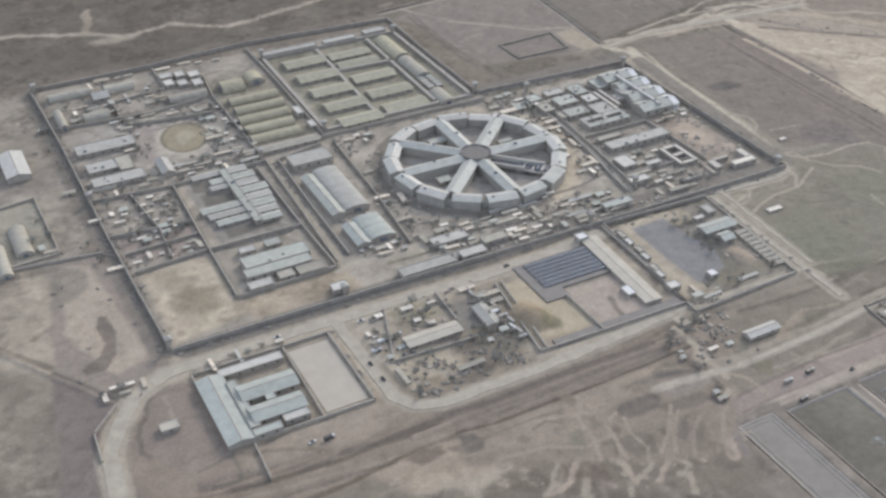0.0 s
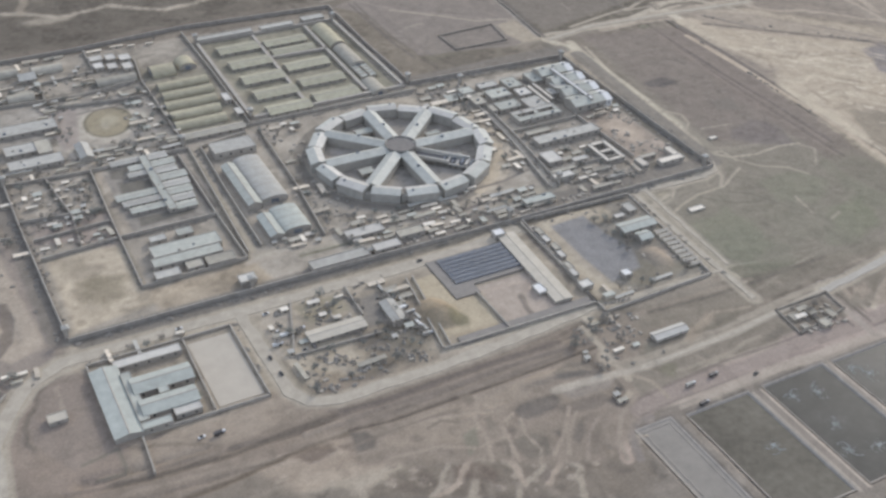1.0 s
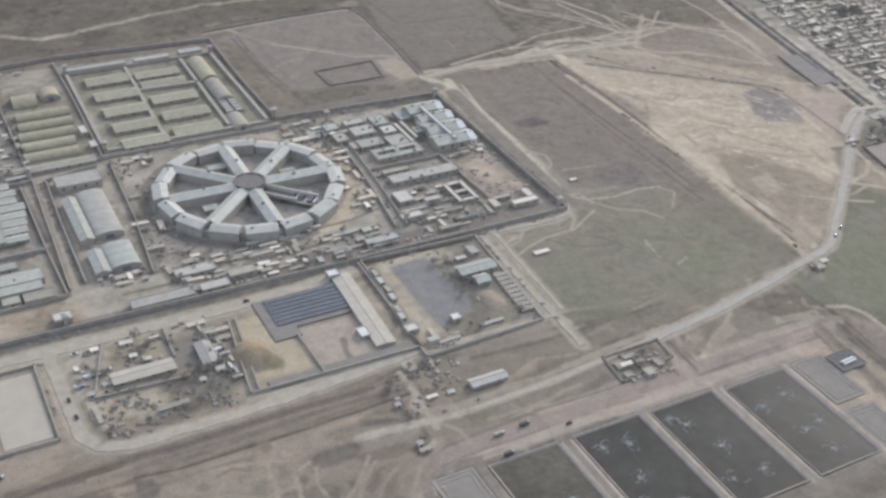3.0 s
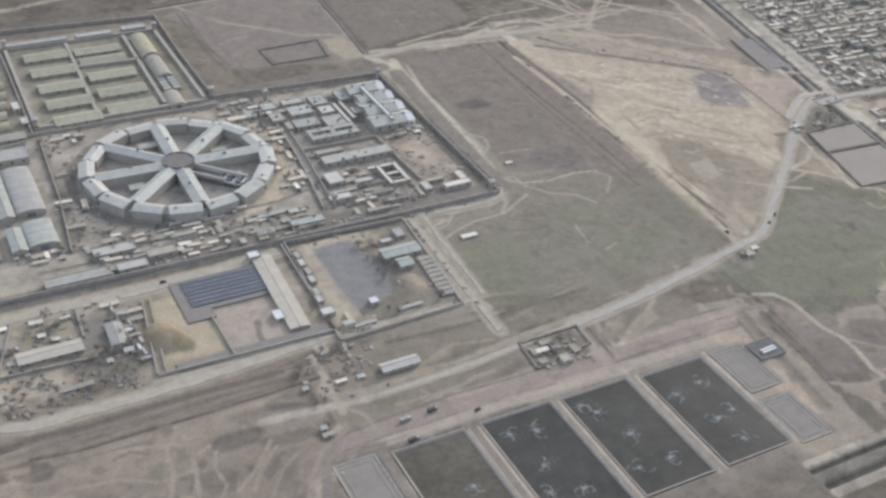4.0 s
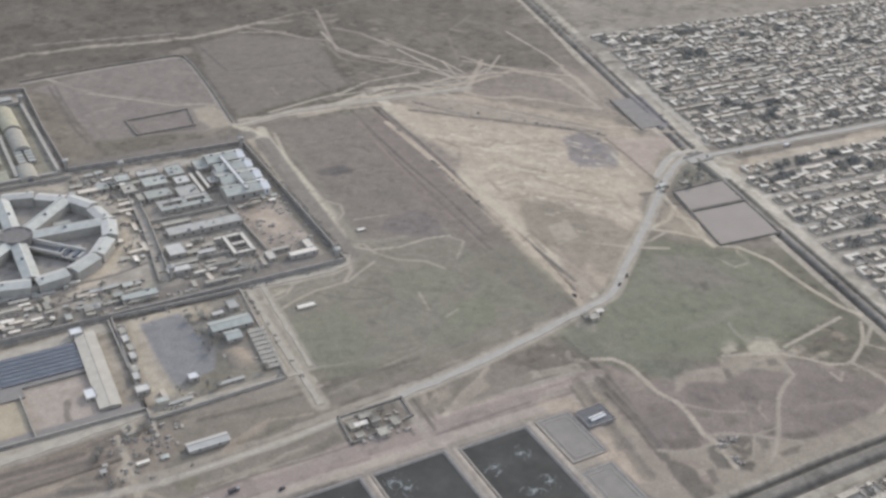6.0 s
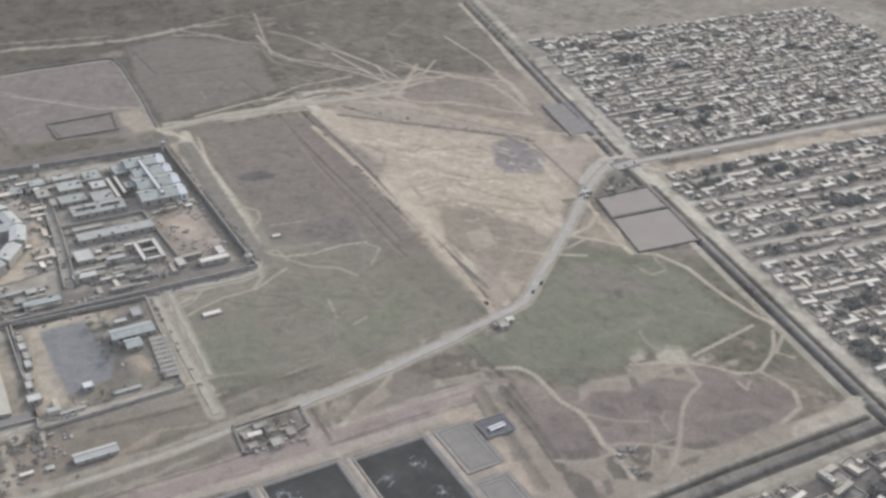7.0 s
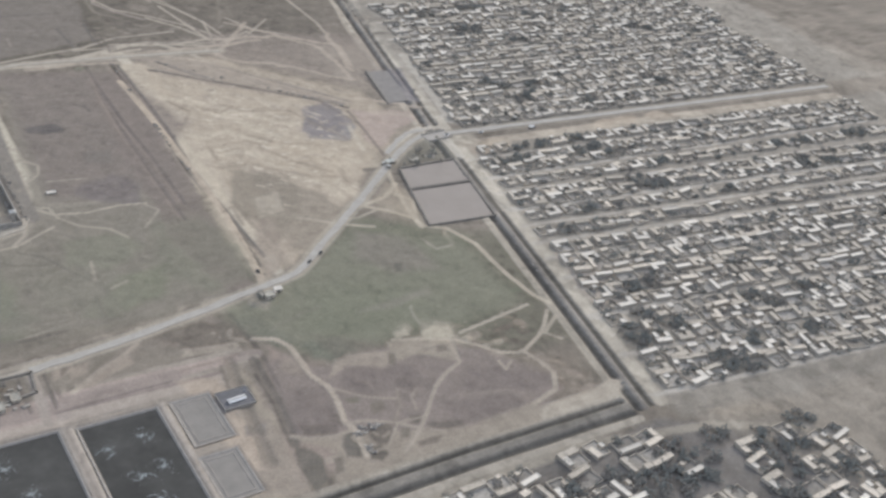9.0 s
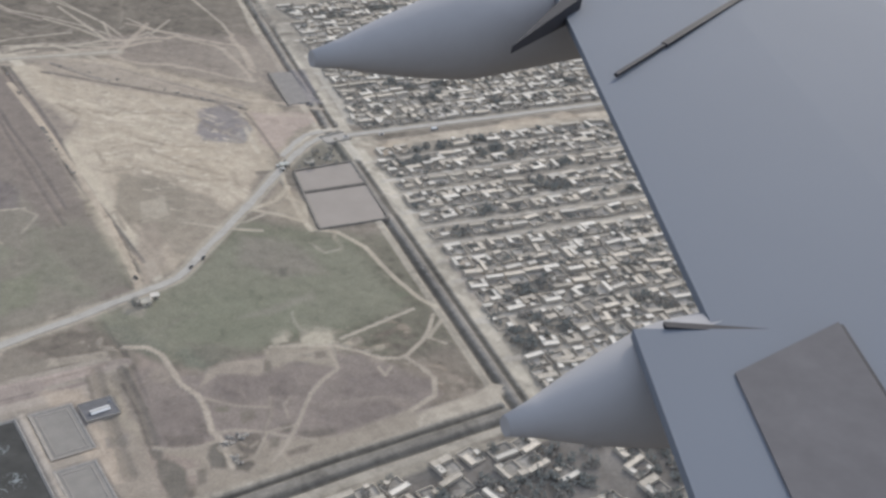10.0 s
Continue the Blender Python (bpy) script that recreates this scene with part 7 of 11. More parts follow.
earth.area([(515.9, 567.4), (536, 563.9), (518.1, 303.3), (502.9, 301.9), (496.6, 355.9), (500.9, 431.1)], (0.202, 0.171, 0.147), 0.8, 1.2, True, 0.3)
earth.area([(383.2, 355.6), (410.2, 359.8), (413.7, 341.2), (409.8, 321.6), (387, 312.3), (376.5, 327.3)], (0.188, 0.191, 0.138), 0.6, 2.5, True, 0.6)
earth.area([(443.9, 374.1), (474.5, 372.6), (482.4, 356.1), (460.1, 342.2), (438.9, 352.1)], (0.191, 0.191, 0.141), 0.6, 2.5, True, 0.6)
earth.area([(462.7, 335.1), (484.4, 336.8), (475.4, 312.1), (454.7, 305.6), (449.6, 318.8)], (0.181, 0.191, 0.13), 0.6, 2.5, True, 0.6)
earth.area([(444.5, 321.2), (465.1, 317), (449.6, 302.7), (434.7, 309.8)], (0.184, 0.181, 0.136), 0.6, 2.5, True, 0.6)
earth.area([(473, 428.7), (490, 432.2), (500, 416.4), (493, 397.9), (475.4, 406), (463.9, 418.4)], (0.171, 0.15, 0.141), 0.75, 1.5, True, 0.6)
earth.area([(483.3, 462.7), (497.7, 460.3), (493.8, 446), (479.7, 448.5)], (0.178, 0.159, 0.138), 0.8, 1.2, True, 0.5)
earth.area([(459.2, 500.1), (468.3, 503), (480.5, 495.8), (479.4, 489.4), (460.4, 494.5)], (0.136, 0.122, 0.112), 0.9, 0.8, False, 0.3)
earth.track([(494.7, 524.5), (500.7, 520), (501.7, 512.2)], 0.9, (0.122, 0.109, 0.098), 0.9, 0.6, False, 0, 0.4)
earth.track([(533, 549.7), (533.3, 510.3), (533.5, 473.8), (532.3, 424.6), (530.6, 373.6), (526.9, 335.4), (522.4, 304.2)], 3.4, (0.433, 0.366, 0.286), 0.9, 0.6, False, 0, 0.4)
earth.track([(448.8, 557), (442.5, 514.5), (442.9, 473), (441.9, 432), (439.3, 412.2)], 3.2, (0.394, 0.344, 0.277), 0.9, 0.6, False, 0, 0.4)
earth.track([(374.8, 394), (386.4, 391.6), (412.5, 391.8), (432.6, 398.5), (440.7, 411.5)], 2.6, (0.394, 0.350, 0.286), 0.9, 0.6, False, 0, 0.4)
earth.track([(439.3, 412.2), (447.9, 401.4), (463.6, 397.6), (482.6, 399.2), (495.9, 396.6)], 1.1, (0.383, 0.340, 0.272), 0.9, 0.6, False, 0, 0.4)
earth.track([(439.3, 412.2), (447.9, 408.2), (449.3, 397.4), (457.2, 385.8), (470.4, 377.8), (476.3, 366.6)], 0.9, (0.350, 0.314, 0.251), 0.9, 0.6, False, 0, 0.4)
earth.track([(423.7, 377.3), (435.6, 384.2), (445.2, 389.4)], 1, (0.350, 0.310, 0.251), 0.9, 0.6, False, 0, 0.4)
earth.track([(423.7, 377.3), (405.4, 376.7), (390.5, 371.9), (378.6, 366.1)], 1.1, (0.361, 0.319, 0.254), 0.9, 0.6, False, 0, 0.4)
earth.track([(435.2, 403.9), (430.1, 386.8), (422.4, 377.9)], 1.4, (0.361, 0.319, 0.259), 0.9, 0.6, False, 0, 0.4)
earth.track([(391.1, 380.4), (397.1, 386.7), (404.7, 389.2)], 0.9, (0.344, 0.305, 0.246), 0.9, 0.6, False, 0, 0.4)
earth.track([(449.1, 462.3), (455.2, 455.7), (452.8, 445.4), (444.8, 437.9)], 0.9, (0.344, 0.305, 0.246), 0.9, 0.6, False, 0, 0.4)
earth.track([(493, 397.9), (499.9, 387.7), (487.4, 373.2)], 0.9, (0.310, 0.277, 0.226), 0.9, 0.6, False, 0, 0.4)
earth.track([(422.6, 371.7), (432.1, 364.3), (438.9, 352.1), (446.9, 336.8)], 0.8, (0.153, 0.141, 0.117), 0.9, 0.6, False, 0, 0.4)
earth.track([(404.3, 374.3), (417.3, 361.1), (434.1, 355.6)], 0.8, (0.162, 0.15, 0.12), 0.9, 0.6, False, 0, 0.4)
earth.track([(452.2, 351.9), (449.5, 335.6)], 0.9, (0.355, 0.314, 0.254), 0.9, 0.6, False, 0, 0.4)
earth.track([(454.2, 326.5), (462.6, 329.4)], 1.3, (0.324, 0.290, 0.234), 0.9, 0.6, False, 0, 0.4)
earth.track([(454.5, 435.7), (475.3, 432.9)], 0.8, (0.314, 0.282, 0.229), 0.9, 0.6, False, 0, 0.4)
earth.track([(445.7, 323.3), (444.6, 305.1)], 0.8, (0.162, 0.147, 0.12), 0.9, 0.6, False, 0, 0.4)
earth.track([(457.3, 558.1), (474.1, 541.1), (502.9, 540.9)], 0.8, (0.238, 0.212, 0.178), 0.9, 0.6, False, 0, 0.4)
# ridges and hollows of the pale waste land
earth.area([(593.3, 447.2), (616.8, 436.7), (627, 414.7), (599, 378.8), (588.9, 399), (577.4, 412.2)], (0.392, 0.332, 0.254), 0.7, 3, True, 0.6)
earth.area([(628.5, 478), (651, 482.9), (649.4, 449.6), (626.9, 432.2), (615, 446.4)], (0.216, 0.195, 0.188), 0.85, 1.5, True, 0.5)
earth.area([(552.7, 415.4), (574.2, 401.7), (582.6, 384.8), (567.5, 356.6), (543, 334.3), (540.9, 355.1), (537.9, 384.4)], (0.235, 0.205, 0.162), 0.8, 2, True, 0.4)
earth.area([(552.6, 382.8), (567.2, 383.5), (561.9, 364.1), (546.2, 361.5)], (0.352, 0.309, 0.246), 0.9, 0.8, False, 0.3)
earth.area([(541.6, 361.6), (553.3, 356.2), (539.5, 317.1), (526.7, 305.1), (529.1, 328.1)], (0.292, 0.246, 0.198), 0.8, 1.5, True, 0.3)
earth.track([(591.7, 534.5), (620.3, 506.5), (643.8, 486.1), (652.9, 448)], 1.3, (0.175, 0.15, 0.125), 0.5, 1.3, False, 0, 0.7)
earth.track([(551.4, 511.9), (558.5, 494.5), (551, 482.1)], 1.2, (0.181, 0.15, 0.12), 0.5, 1.3, False, 0, 0.7)
earth.track([(567.6, 495.2), (575.7, 486.9), (586.5, 493.5)], 0.9, (0.195, 0.162, 0.127), 0.5, 1.3, False, 0, 0.7)
earth.track([(588.4, 486), (618.8, 477.4), (626, 455.3), (637.1, 427.7)], 0.9, (0.209, 0.175, 0.138), 0.5, 1.3, False, 0, 0.7)
earth.track([(579.9, 453.1), (592, 439), (611.9, 430.1)], 0.9, (0.216, 0.181, 0.144), 0.5, 1.3, False, 0, 0.7)
earth.track([(580.8, 435.4), (591.4, 414), (607.1, 394.8)], 0.9, (0.223, 0.188, 0.147), 0.5, 1.3, False, 0, 0.7)
earth.track([(578.4, 407.7), (593, 393.2), (607.1, 389.2)], 0.8, (0.216, 0.181, 0.144), 0.5, 1.3, False, 0, 0.7)
earth.track([(530.6, 373.6), (537.2, 377.6), (535.1, 357.8)], 0.8, (0.175, 0.15, 0.122), 0.5, 1.3, False, 0, 0.7)
earth.track([(569.9, 513.5), (589.7, 495), (620.5, 486.4)], 1.4, (0.413, 0.352, 0.275), 0.5, 1.3, False, 0, 0.7)
earth.track([(555.7, 455.3), (574.3, 438.4), (585, 416.9)], 1.4, (0.413, 0.352, 0.275), 0.5, 1.3, False, 0, 0.7)
earth.track([(603.8, 425.1), (609.9, 409.8), (616.3, 401.1)], 1.4, (0.445, 0.381, 0.296), 0.5, 1.3, False, 0, 0.7)
earth.track([(559.4, 361.7), (569, 355.9), (574.7, 347.7)], 1, (0.314, 0.275, 0.22), 0.5, 1.3, False, 0, 0.7)
earth.track([(579, 471.5), (565.7, 425.6), (552.7, 415.4)], 1, (0.381, 0.323, 0.25), 0.5, 1.3, False, 0, 0.7)
flecks([(562.7, 550), (587.3, 522), (598.1, 476.9), (632.1, 478), (639.8, 439.8), (595.8, 385.5), (562.9, 353.8), (561.7, 398.9), (555.6, 454.7)], 260, ((0.54, 0.475, 0.38), (0.32, 0.278, 0.222), (0.50, 0.435, 0.345), (0.36, 0.31, 0.25)), 0.8, -35, 0.75, 4, 20)
flecks([(551.9, 573.6), (599.2, 547.3), (637.9, 504.2), (660.8, 467.7), (639.8, 439.8), (598.1, 476.9), (562.7, 550)], 90, ((0.48, 0.415, 0.33), (0.29, 0.25, 0.205)), 0.8, -45, 0.6, 4, 15)
# walled plots north of the prison
earth.area([(330, 701), (388.2, 720.3), (441, 721.3), (445, 694.6), (436.5, 592.6), (414.4, 587.1), (359.8, 596.2), (346.6, 601.9), (344.2, 678.6)], (0.227, 0.198, 0.175), 0.85, 1.5, True, 0.3)
earth.area([(461, 739.5), (498.8, 752), (552.5, 716.5), (535.9, 621.2), (504.1, 611.7), (447, 598.3), (445.1, 647.5)], (0.202, 0.178, 0.153), 0.8, 2, True, 0.3)
earth.area([(421.3, 622.7), (436.2, 623.8), (438.1, 607.2), (436.6, 587.6), (422.8, 588.4), (419, 605.1)], (0.352, 0.305, 0.238), 0.9, 1, False, 0.3)
earth.track([(324.9, 713.3), (387.9, 719.2), (438.6, 721), (444.9, 717.2), (445, 697.1), (441.4, 642.3), (436.5, 592.6)], 1.5, (0.323, 0.292, 0.25), 0.9, 0.8, False, 0, 0.35)
earth.track([(448.8, 720.7), (450, 696.2), (446.2, 641.5), (440.7, 590.8)], 1.8, (0.127, 0.117, 0.105), 0.9, 0.8, False, 0, 0.35)
earth.track([(363.9, 678), (379.9, 663.6), (395.7, 649.4), (411.1, 634.4), (429.7, 628.7), (437.9, 623.1)], 1.3, (0.361, 0.319, 0.258), 0.9, 0.8, False, 0, 0.35)
earth.track([(342.1, 701.6), (341.2, 674.4), (341.3, 623.2), (343.8, 598.4)], 1.2, (0.144, 0.127, 0.114), 0.9, 0.8, False, 0, 0.35)
earth.track([(346.2, 702.2), (345.1, 672.8), (345.3, 621.5)], 1, (0.15, 0.133, 0.117), 0.9, 0.8, False, 0, 0.35)
earth.track([(350.2, 788), (414.2, 778.7), (458, 771)], 1.4, (0.296, 0.258, 0.223), 0.9, 0.8, False, 0, 0.35)
earth.track([(506.2, 770.7), (526.7, 748), (545.2, 722.2), (559.9, 710.8)], 2.2, (0.287, 0.246, 0.209), 0.9, 0.8, False, 0, 0.35)
earth.track([(581.5, 779.2), (565.9, 718.2), (558.4, 686.9), (568.3, 667), (583.1, 648.1)], 1.8, (0.296, 0.254, 0.216), 0.9, 0.8, False, 0, 0.35)
earth.track([(576.7, 735.5), (592.3, 714.7), (600.4, 680.7)], 1.6, (0.296, 0.254, 0.216), 0.9, 0.8, False, 0, 0.35)
earth.track([(463.1, 745.4), (464.7, 711.7), (466.1, 679.8)], 1.6, (0.138, 0.125, 0.112), 0.9, 0.8, False, 0, 0.35)
earth.track([(470, 678.2), (496.4, 676), (523.8, 674.9)], 1.4, (0.138, 0.125, 0.112), 0.9, 0.8, False, 0, 0.35)
earth.track([(519.8, 645.6), (521.3, 610.1)], 1.3, (0.138, 0.125, 0.112), 0.9, 0.8, False, 0, 0.35)
earth.track([(540.3, 649.4), (537.3, 614.9)], 1.3, (0.138, 0.125, 0.112), 0.9, 0.8, False, 0, 0.35)
earth.track([(358.7, 644.9), (374.1, 646.8)], 1.2, (0.27, 0.242, 0.202), 0.9, 0.8, False, 0, 0.35)
earth.track([(376.4, 613.2), (377.2, 597.3), (412.5, 592.8)], 1.4, (0.133, 0.12, 0.107), 0.9, 0.8, False, 0, 0.35)
earth.track([(378.6, 620.2), (417.7, 624.2)], 1.2, (0.144, 0.13, 0.114), 0.9, 0.8, False, 0, 0.35)
earth.track([(460, 652.7), (485.9, 651.3), (510.7, 645.8)], 1, (0.216, 0.191, 0.165), 0.9, 0.8, False, 0, 0.35)
earth.track([(484.3, 636.9), (483.4, 622.6)], 1, (0.262, 0.231, 0.195), 0.9, 0.8, False, 0, 0.35)
# lines of the made roads
field = [rot2(math.cos(a / 16 * math.pi) * 13.5, math.sin(a / 16 * math.pi) * 18.5, -14) for a in range(33)]
earth.track([(140 + x * 1.13, 595.5 + y * 1.1) for x, y in field], 2.6, (0.41, 0.375, 0.315), 0.9)
earth.area([(140 + x, 595.5 + y) for x, y in field[:-1]], (0.27, 0.235, 0.165), 0.95, 0.8, False)
earth.track([(140 + x, 595.5 + y) for x, y in field], 1.2, (0.15, 0.135, 0.10), 0.8, 0.7)
earth.spot(141, 596, 6, 8, (0.36, 0.325, 0.245), 0.8)
earth.spot(137, 590, 3, 4, (0.38, 0.345, 0.27), 0.8)
MAIN = [(31, 318), (33, 346), (40, 361), (52, 378), (68, 386), (100, 387), (144, 387), (207, 385.5), (265, 386), (300, 391)]
PERIMETER = [(148, 384), (149, 326), (154, 317), (165, 312.5), (213, 312.5), (250, 314), (275, 316.5), (293, 318)]
CAMP_LANE = [(290, 318), (321, 316), (344, 316.5), (371, 315)]
EAST = [(374, 392), (371.5, 340), (370.5, 312), (370, 290)]
BYROAD = [(382, 393), (379, 350), (377, 318)]
CORNER = [(435, 402), (430, 394), (420, 391), (400, 392), (376, 394.5)]
HIGH = [(404, 280.1), (411, 280.7), (440, 284.5), (483, 292.6), (514.5, 299.9), (531, 303.3), (541.4, 306.1), (550, 312), (562.2, 322.9), (585, 341.7), (609.8, 362), (638.5, 387.3), (656.8, 402.4), (673, 414), (684, 418.5), (690, 419)]
NORTH = [(441, 585), (479, 592), (550, 587), (614, 580)]
earth.track([(250, 277), (284, 273.5), (300, 272.6), (346, 274), (380, 278), (406, 280.3)], 2.6, (0.40, 0.36, 0.30), 0.8, 1.4)
earth.spot(349, 339, 6, 10, (0.31, 0.26, 0.205), 0.8, 2.2)
earth.track([town(15, 20), town(19, 50), town(27, 130)], 4.5, (0.43, 0.395, 0.335), 0.8, 1.5)
for line, width in ((MAIN, 10), (PERIMETER, 7), (CAMP_LANE, 3), (EAST, 6), (BYROAD, 4), (CORNER, 7), (HIGH, 6.6), (NORTH, 6)):
    earth.track(line, width, (0.36, 0.322, 0.26), 0.85, 1.8, dip=0.12)
# shade in the gaps and courts is painted as dark ground
for outline in ([(127, 524), (144, 521), (143, 508), (126, 511)], [(126, 538), (136, 537), (132, 526), (125, 529)], [(128, 485), (158, 485), (156, 478), (127, 476)], [(130, 502), (143, 501), (143, 500), (130, 500)], [(360, 494.5), (386, 494.5), (386, 490), (360, 490)],
                [(356, 533), (372, 533), (372, 530), (356, 531)], [(354, 518), (372, 518), (372, 513), (354, 514)], [(386, 541), (392, 541), (398, 500), (390, 500)], [(381, 443), (389, 443), (389, 427), (381, 427)], [(398, 416), (410, 416), (410, 409), (398, 409)]):
    earth.area(outline, (0.13, 0.122, 0.105), 0.85, 1.0, False, 0.2)
# court shade between the blue wings goes into a dark green ground
for outline in ([(90, 351), (100, 351), (100, 355), (90, 355)], [(105, 351), (116, 351), (116, 355), (105, 355)], [(90, 336), (104, 336), (116, 340), (116, 343), (90, 341)]):
    earth.area(outline, (0.12, 0.128, 0.10), 0.85, 0.8, False, 0.2)
earth.area([(312, 392), (342, 392), (346, 384), (310, 380), (312, 332), (322, 322), (318, 316), (305, 318)], (0.42, 0.37, 0.29), 0.8, 1.5, True)
earth.area([(316, 385.5), (337, 386.5), (338.5, 366), (342, 350), (336.5, 335), (317, 331), (315.5, 354)], (0.215, 0.212, 0.212), 0.95, 0.8, False, 0.1)
earth.area([(228.5, 373), (242.5, 375), (243, 350), (255.5, 350), (252.5, 328), (222.5, 328.5)], (0.41, 0.355, 0.262), 0.85, 1.0, False)
earth.spot(229.0, 346.4, 8, 12, (0.262, 0.208, 0.142), 0.85, 5.0, 5)
earth.spot(235.2, 338.8, 4.5, 7, (0.165, 0.153, 0.102), 0.85, 0.6, 15)
earth.area([(256, 356), (286, 356), (284, 325), (254, 327)], (0.37, 0.315, 0.268), 0.8, 1.0, False)
earth.spot(270, 333, 1.6, 8, (0.16, 0.14, 0.12), 0.8, 0.3)
earth.track([(340.5, 515), (338.5, 488), (334.5, 470), (327, 456.4), (314.7, 442), (300, 431.6)], 4.5, (0.46, 0.395, 0.305), 0.9, 1.2)
earth.track([(349, 545), (392, 546), (420, 550)], 3.5, (0.40, 0.37, 0.32), 0.85, 1)
# lines of the walls between prison yards, with shade painted dark along each
INNER_WALLS = ([(73, 545), (115, 541), (171, 543)], [(114, 424), (115, 480), (117, 541)], [(76, 467), (114, 470), (166, 470)], [(166, 425.5), (165, 470), (165, 538)], [(114, 424), (166, 425.5)],
            [(168, 430), (170, 480), (172.5, 545)], [(176, 433), (177, 490), (179, 541)], [(179, 541), (208, 547)], [(208, 428), (213, 480), (216, 546)], [(174, 551), (218, 555), (323, 554)],
            [(172, 552), (172, 640), (176, 672)], [(214, 556), (216, 640), (216, 700)], [(336, 418), (343, 470), (349, 548)], [(342, 417), (348, 470), (354, 548)], [(349, 480), (395, 480)], [(395, 480), (397, 425)],
            [(346, 432), (392, 430)], [(73, 640), (130, 634), (168, 640)], [(112, 634), (113, 660), (148, 664), (149, 698)], [(110, 625), (165, 617)], [(93, 545), (98, 500), (96, 470)], [(73, 505), (114, 500)], [(76, 485), (114, 487)])
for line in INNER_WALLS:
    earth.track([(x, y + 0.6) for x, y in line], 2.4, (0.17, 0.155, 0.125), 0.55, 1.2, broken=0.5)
# the outer walls' shade is painted as broad dark bands
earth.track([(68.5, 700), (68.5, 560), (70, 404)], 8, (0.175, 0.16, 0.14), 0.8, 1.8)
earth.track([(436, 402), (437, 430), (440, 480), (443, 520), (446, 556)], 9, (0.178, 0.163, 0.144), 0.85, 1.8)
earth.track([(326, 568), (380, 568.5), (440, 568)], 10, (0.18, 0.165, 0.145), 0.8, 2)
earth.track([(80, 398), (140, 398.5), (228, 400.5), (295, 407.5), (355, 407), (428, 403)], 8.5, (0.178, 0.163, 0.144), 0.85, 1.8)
earth.track([(339, 420), (345.5, 470), (351.5, 546)], 4, (0.40, 0.37, 0.32), 0.85, 1)
earth.track([town(2, 4), town(345, 24)], 8, (0.30, 0.27, 0.22), 0.8, 1.5, dip=0.12)
# lanes, hedges and beaten yards inside the prison
earth.track([(164.2, 422), (198.7, 422.6), (228, 421.6), (234.3, 423.1)], 1.6, (0.361, 0.319, 0.266), 0.9, 0.7, False, 0, 0.4)
earth.track([(262.5, 427.1), (284.2, 430.7), (304.3, 436.4)], 1.8, (0.342, 0.305, 0.258), 0.9, 0.7, False, 0, 0.4)
earth.track([(267.5, 412.9), (295.3, 416.8), (326.3, 421.9)], 1.4, (0.332, 0.296, 0.254), 0.9, 0.7, False, 0, 0.4)
earth.track([(230.3, 422.8), (243.9, 422.5), (267.5, 422.7)], 1.3, (0.323, 0.287, 0.246), 0.9, 0.7, False, 0, 0.4)
earth.track([(190.3, 416.9), (222.5, 416.3)], 1.3, (0.162, 0.156, 0.112), 0.9, 0.7, False, 0, 0.4)
earth.track([(205.1, 429.2), (223.9, 428.4), (245.7, 432.5)], 1.6, (0.175, 0.156, 0.136), 0.9, 0.7, False, 0, 0.4)
earth.track([(251.2, 417.6), (285.8, 418.5), (309.5, 422.5)], 2, (0.175, 0.153, 0.138), 0.9, 0.7, False, 0, 0.4)
earth.track([(287.6, 433.6), (317.4, 435.2), (335.4, 439.9)], 1.5, (0.181, 0.162, 0.144), 0.9, 0.7, False, 0, 0.4)
earth.track([(194.6, 549.9), (179.9, 550.5), (167.9, 538.8), (165.9, 519.3), (169.5, 498)], 2.2, (0.323, 0.287, 0.246), 0.9, 0.7, False, 0, 0.4)
earth.track([(163.9, 551.1), (164.9, 513.7), (165.4, 478.8)], 3.4, (0.15, 0.136, 0.122), 0.9, 0.7, False, 0, 0.4)
earth.track([(99.3, 528.3), (110.5, 543.9)], 1.4, (0.352, 0.309, 0.262), 0.9, 0.7, False, 0, 0.4)
earth.track([(116.7, 468.4), (136.8, 466.8), (158.3, 467.7)], 1.2, (0.162, 0.147, 0.127), 0.9, 0.7, False, 0, 0.4)
earth.track([(91.2, 556.4), (109.7, 554), (116.3, 561.3)], 1, (0.162, 0.147, 0.13), 0.9, 0.7, False, 0, 0.4)
earth.track([(90.8, 611.5), (110.7, 611.7), (134.8, 613.3), (159.3, 613.5)], 1.4, (0.181, 0.162, 0.147), 0.9, 0.7, False, 0, 0.4)
earth.track([(90.4, 617.2), (112, 617.4), (136.4, 619.1)], 0.9, (0.314, 0.283, 0.246), 0.9, 0.7, False, 0, 0.4)
earth.track([(74.6, 507.2), (97.3, 504.8), (123.2, 500.9)], 0.9, (0.175, 0.156, 0.138), 0.9, 0.7, False, 0, 0.4)
earth.area([(106.7, 625), (127.1, 622.1), (118.3, 574.1), (109.8, 571.1), (106.8, 598)], (0.309, 0.27, 0.242), 0.85, 1, False, 0.3)
earth.area([(78.9, 502.1), (115.7, 497.9), (114.7, 464.8), (76.1, 483.3)], (0.287, 0.242, 0.212), 0.8, 1.2, True, 0.3)
earth.area([(85.3, 441.2), (96.2, 446), (104.5, 436.5), (105.4, 420.9), (96.5, 418.1), (87.8, 425)], (0.202, 0.175, 0.127), 0.75, 2.5, True, 0.5)
earth.area([(81.5, 464.1), (95.1, 462.6), (95, 451.9), (81.6, 453.4)], (0.216, 0.188, 0.144), 0.6, 2, True, 0.5)
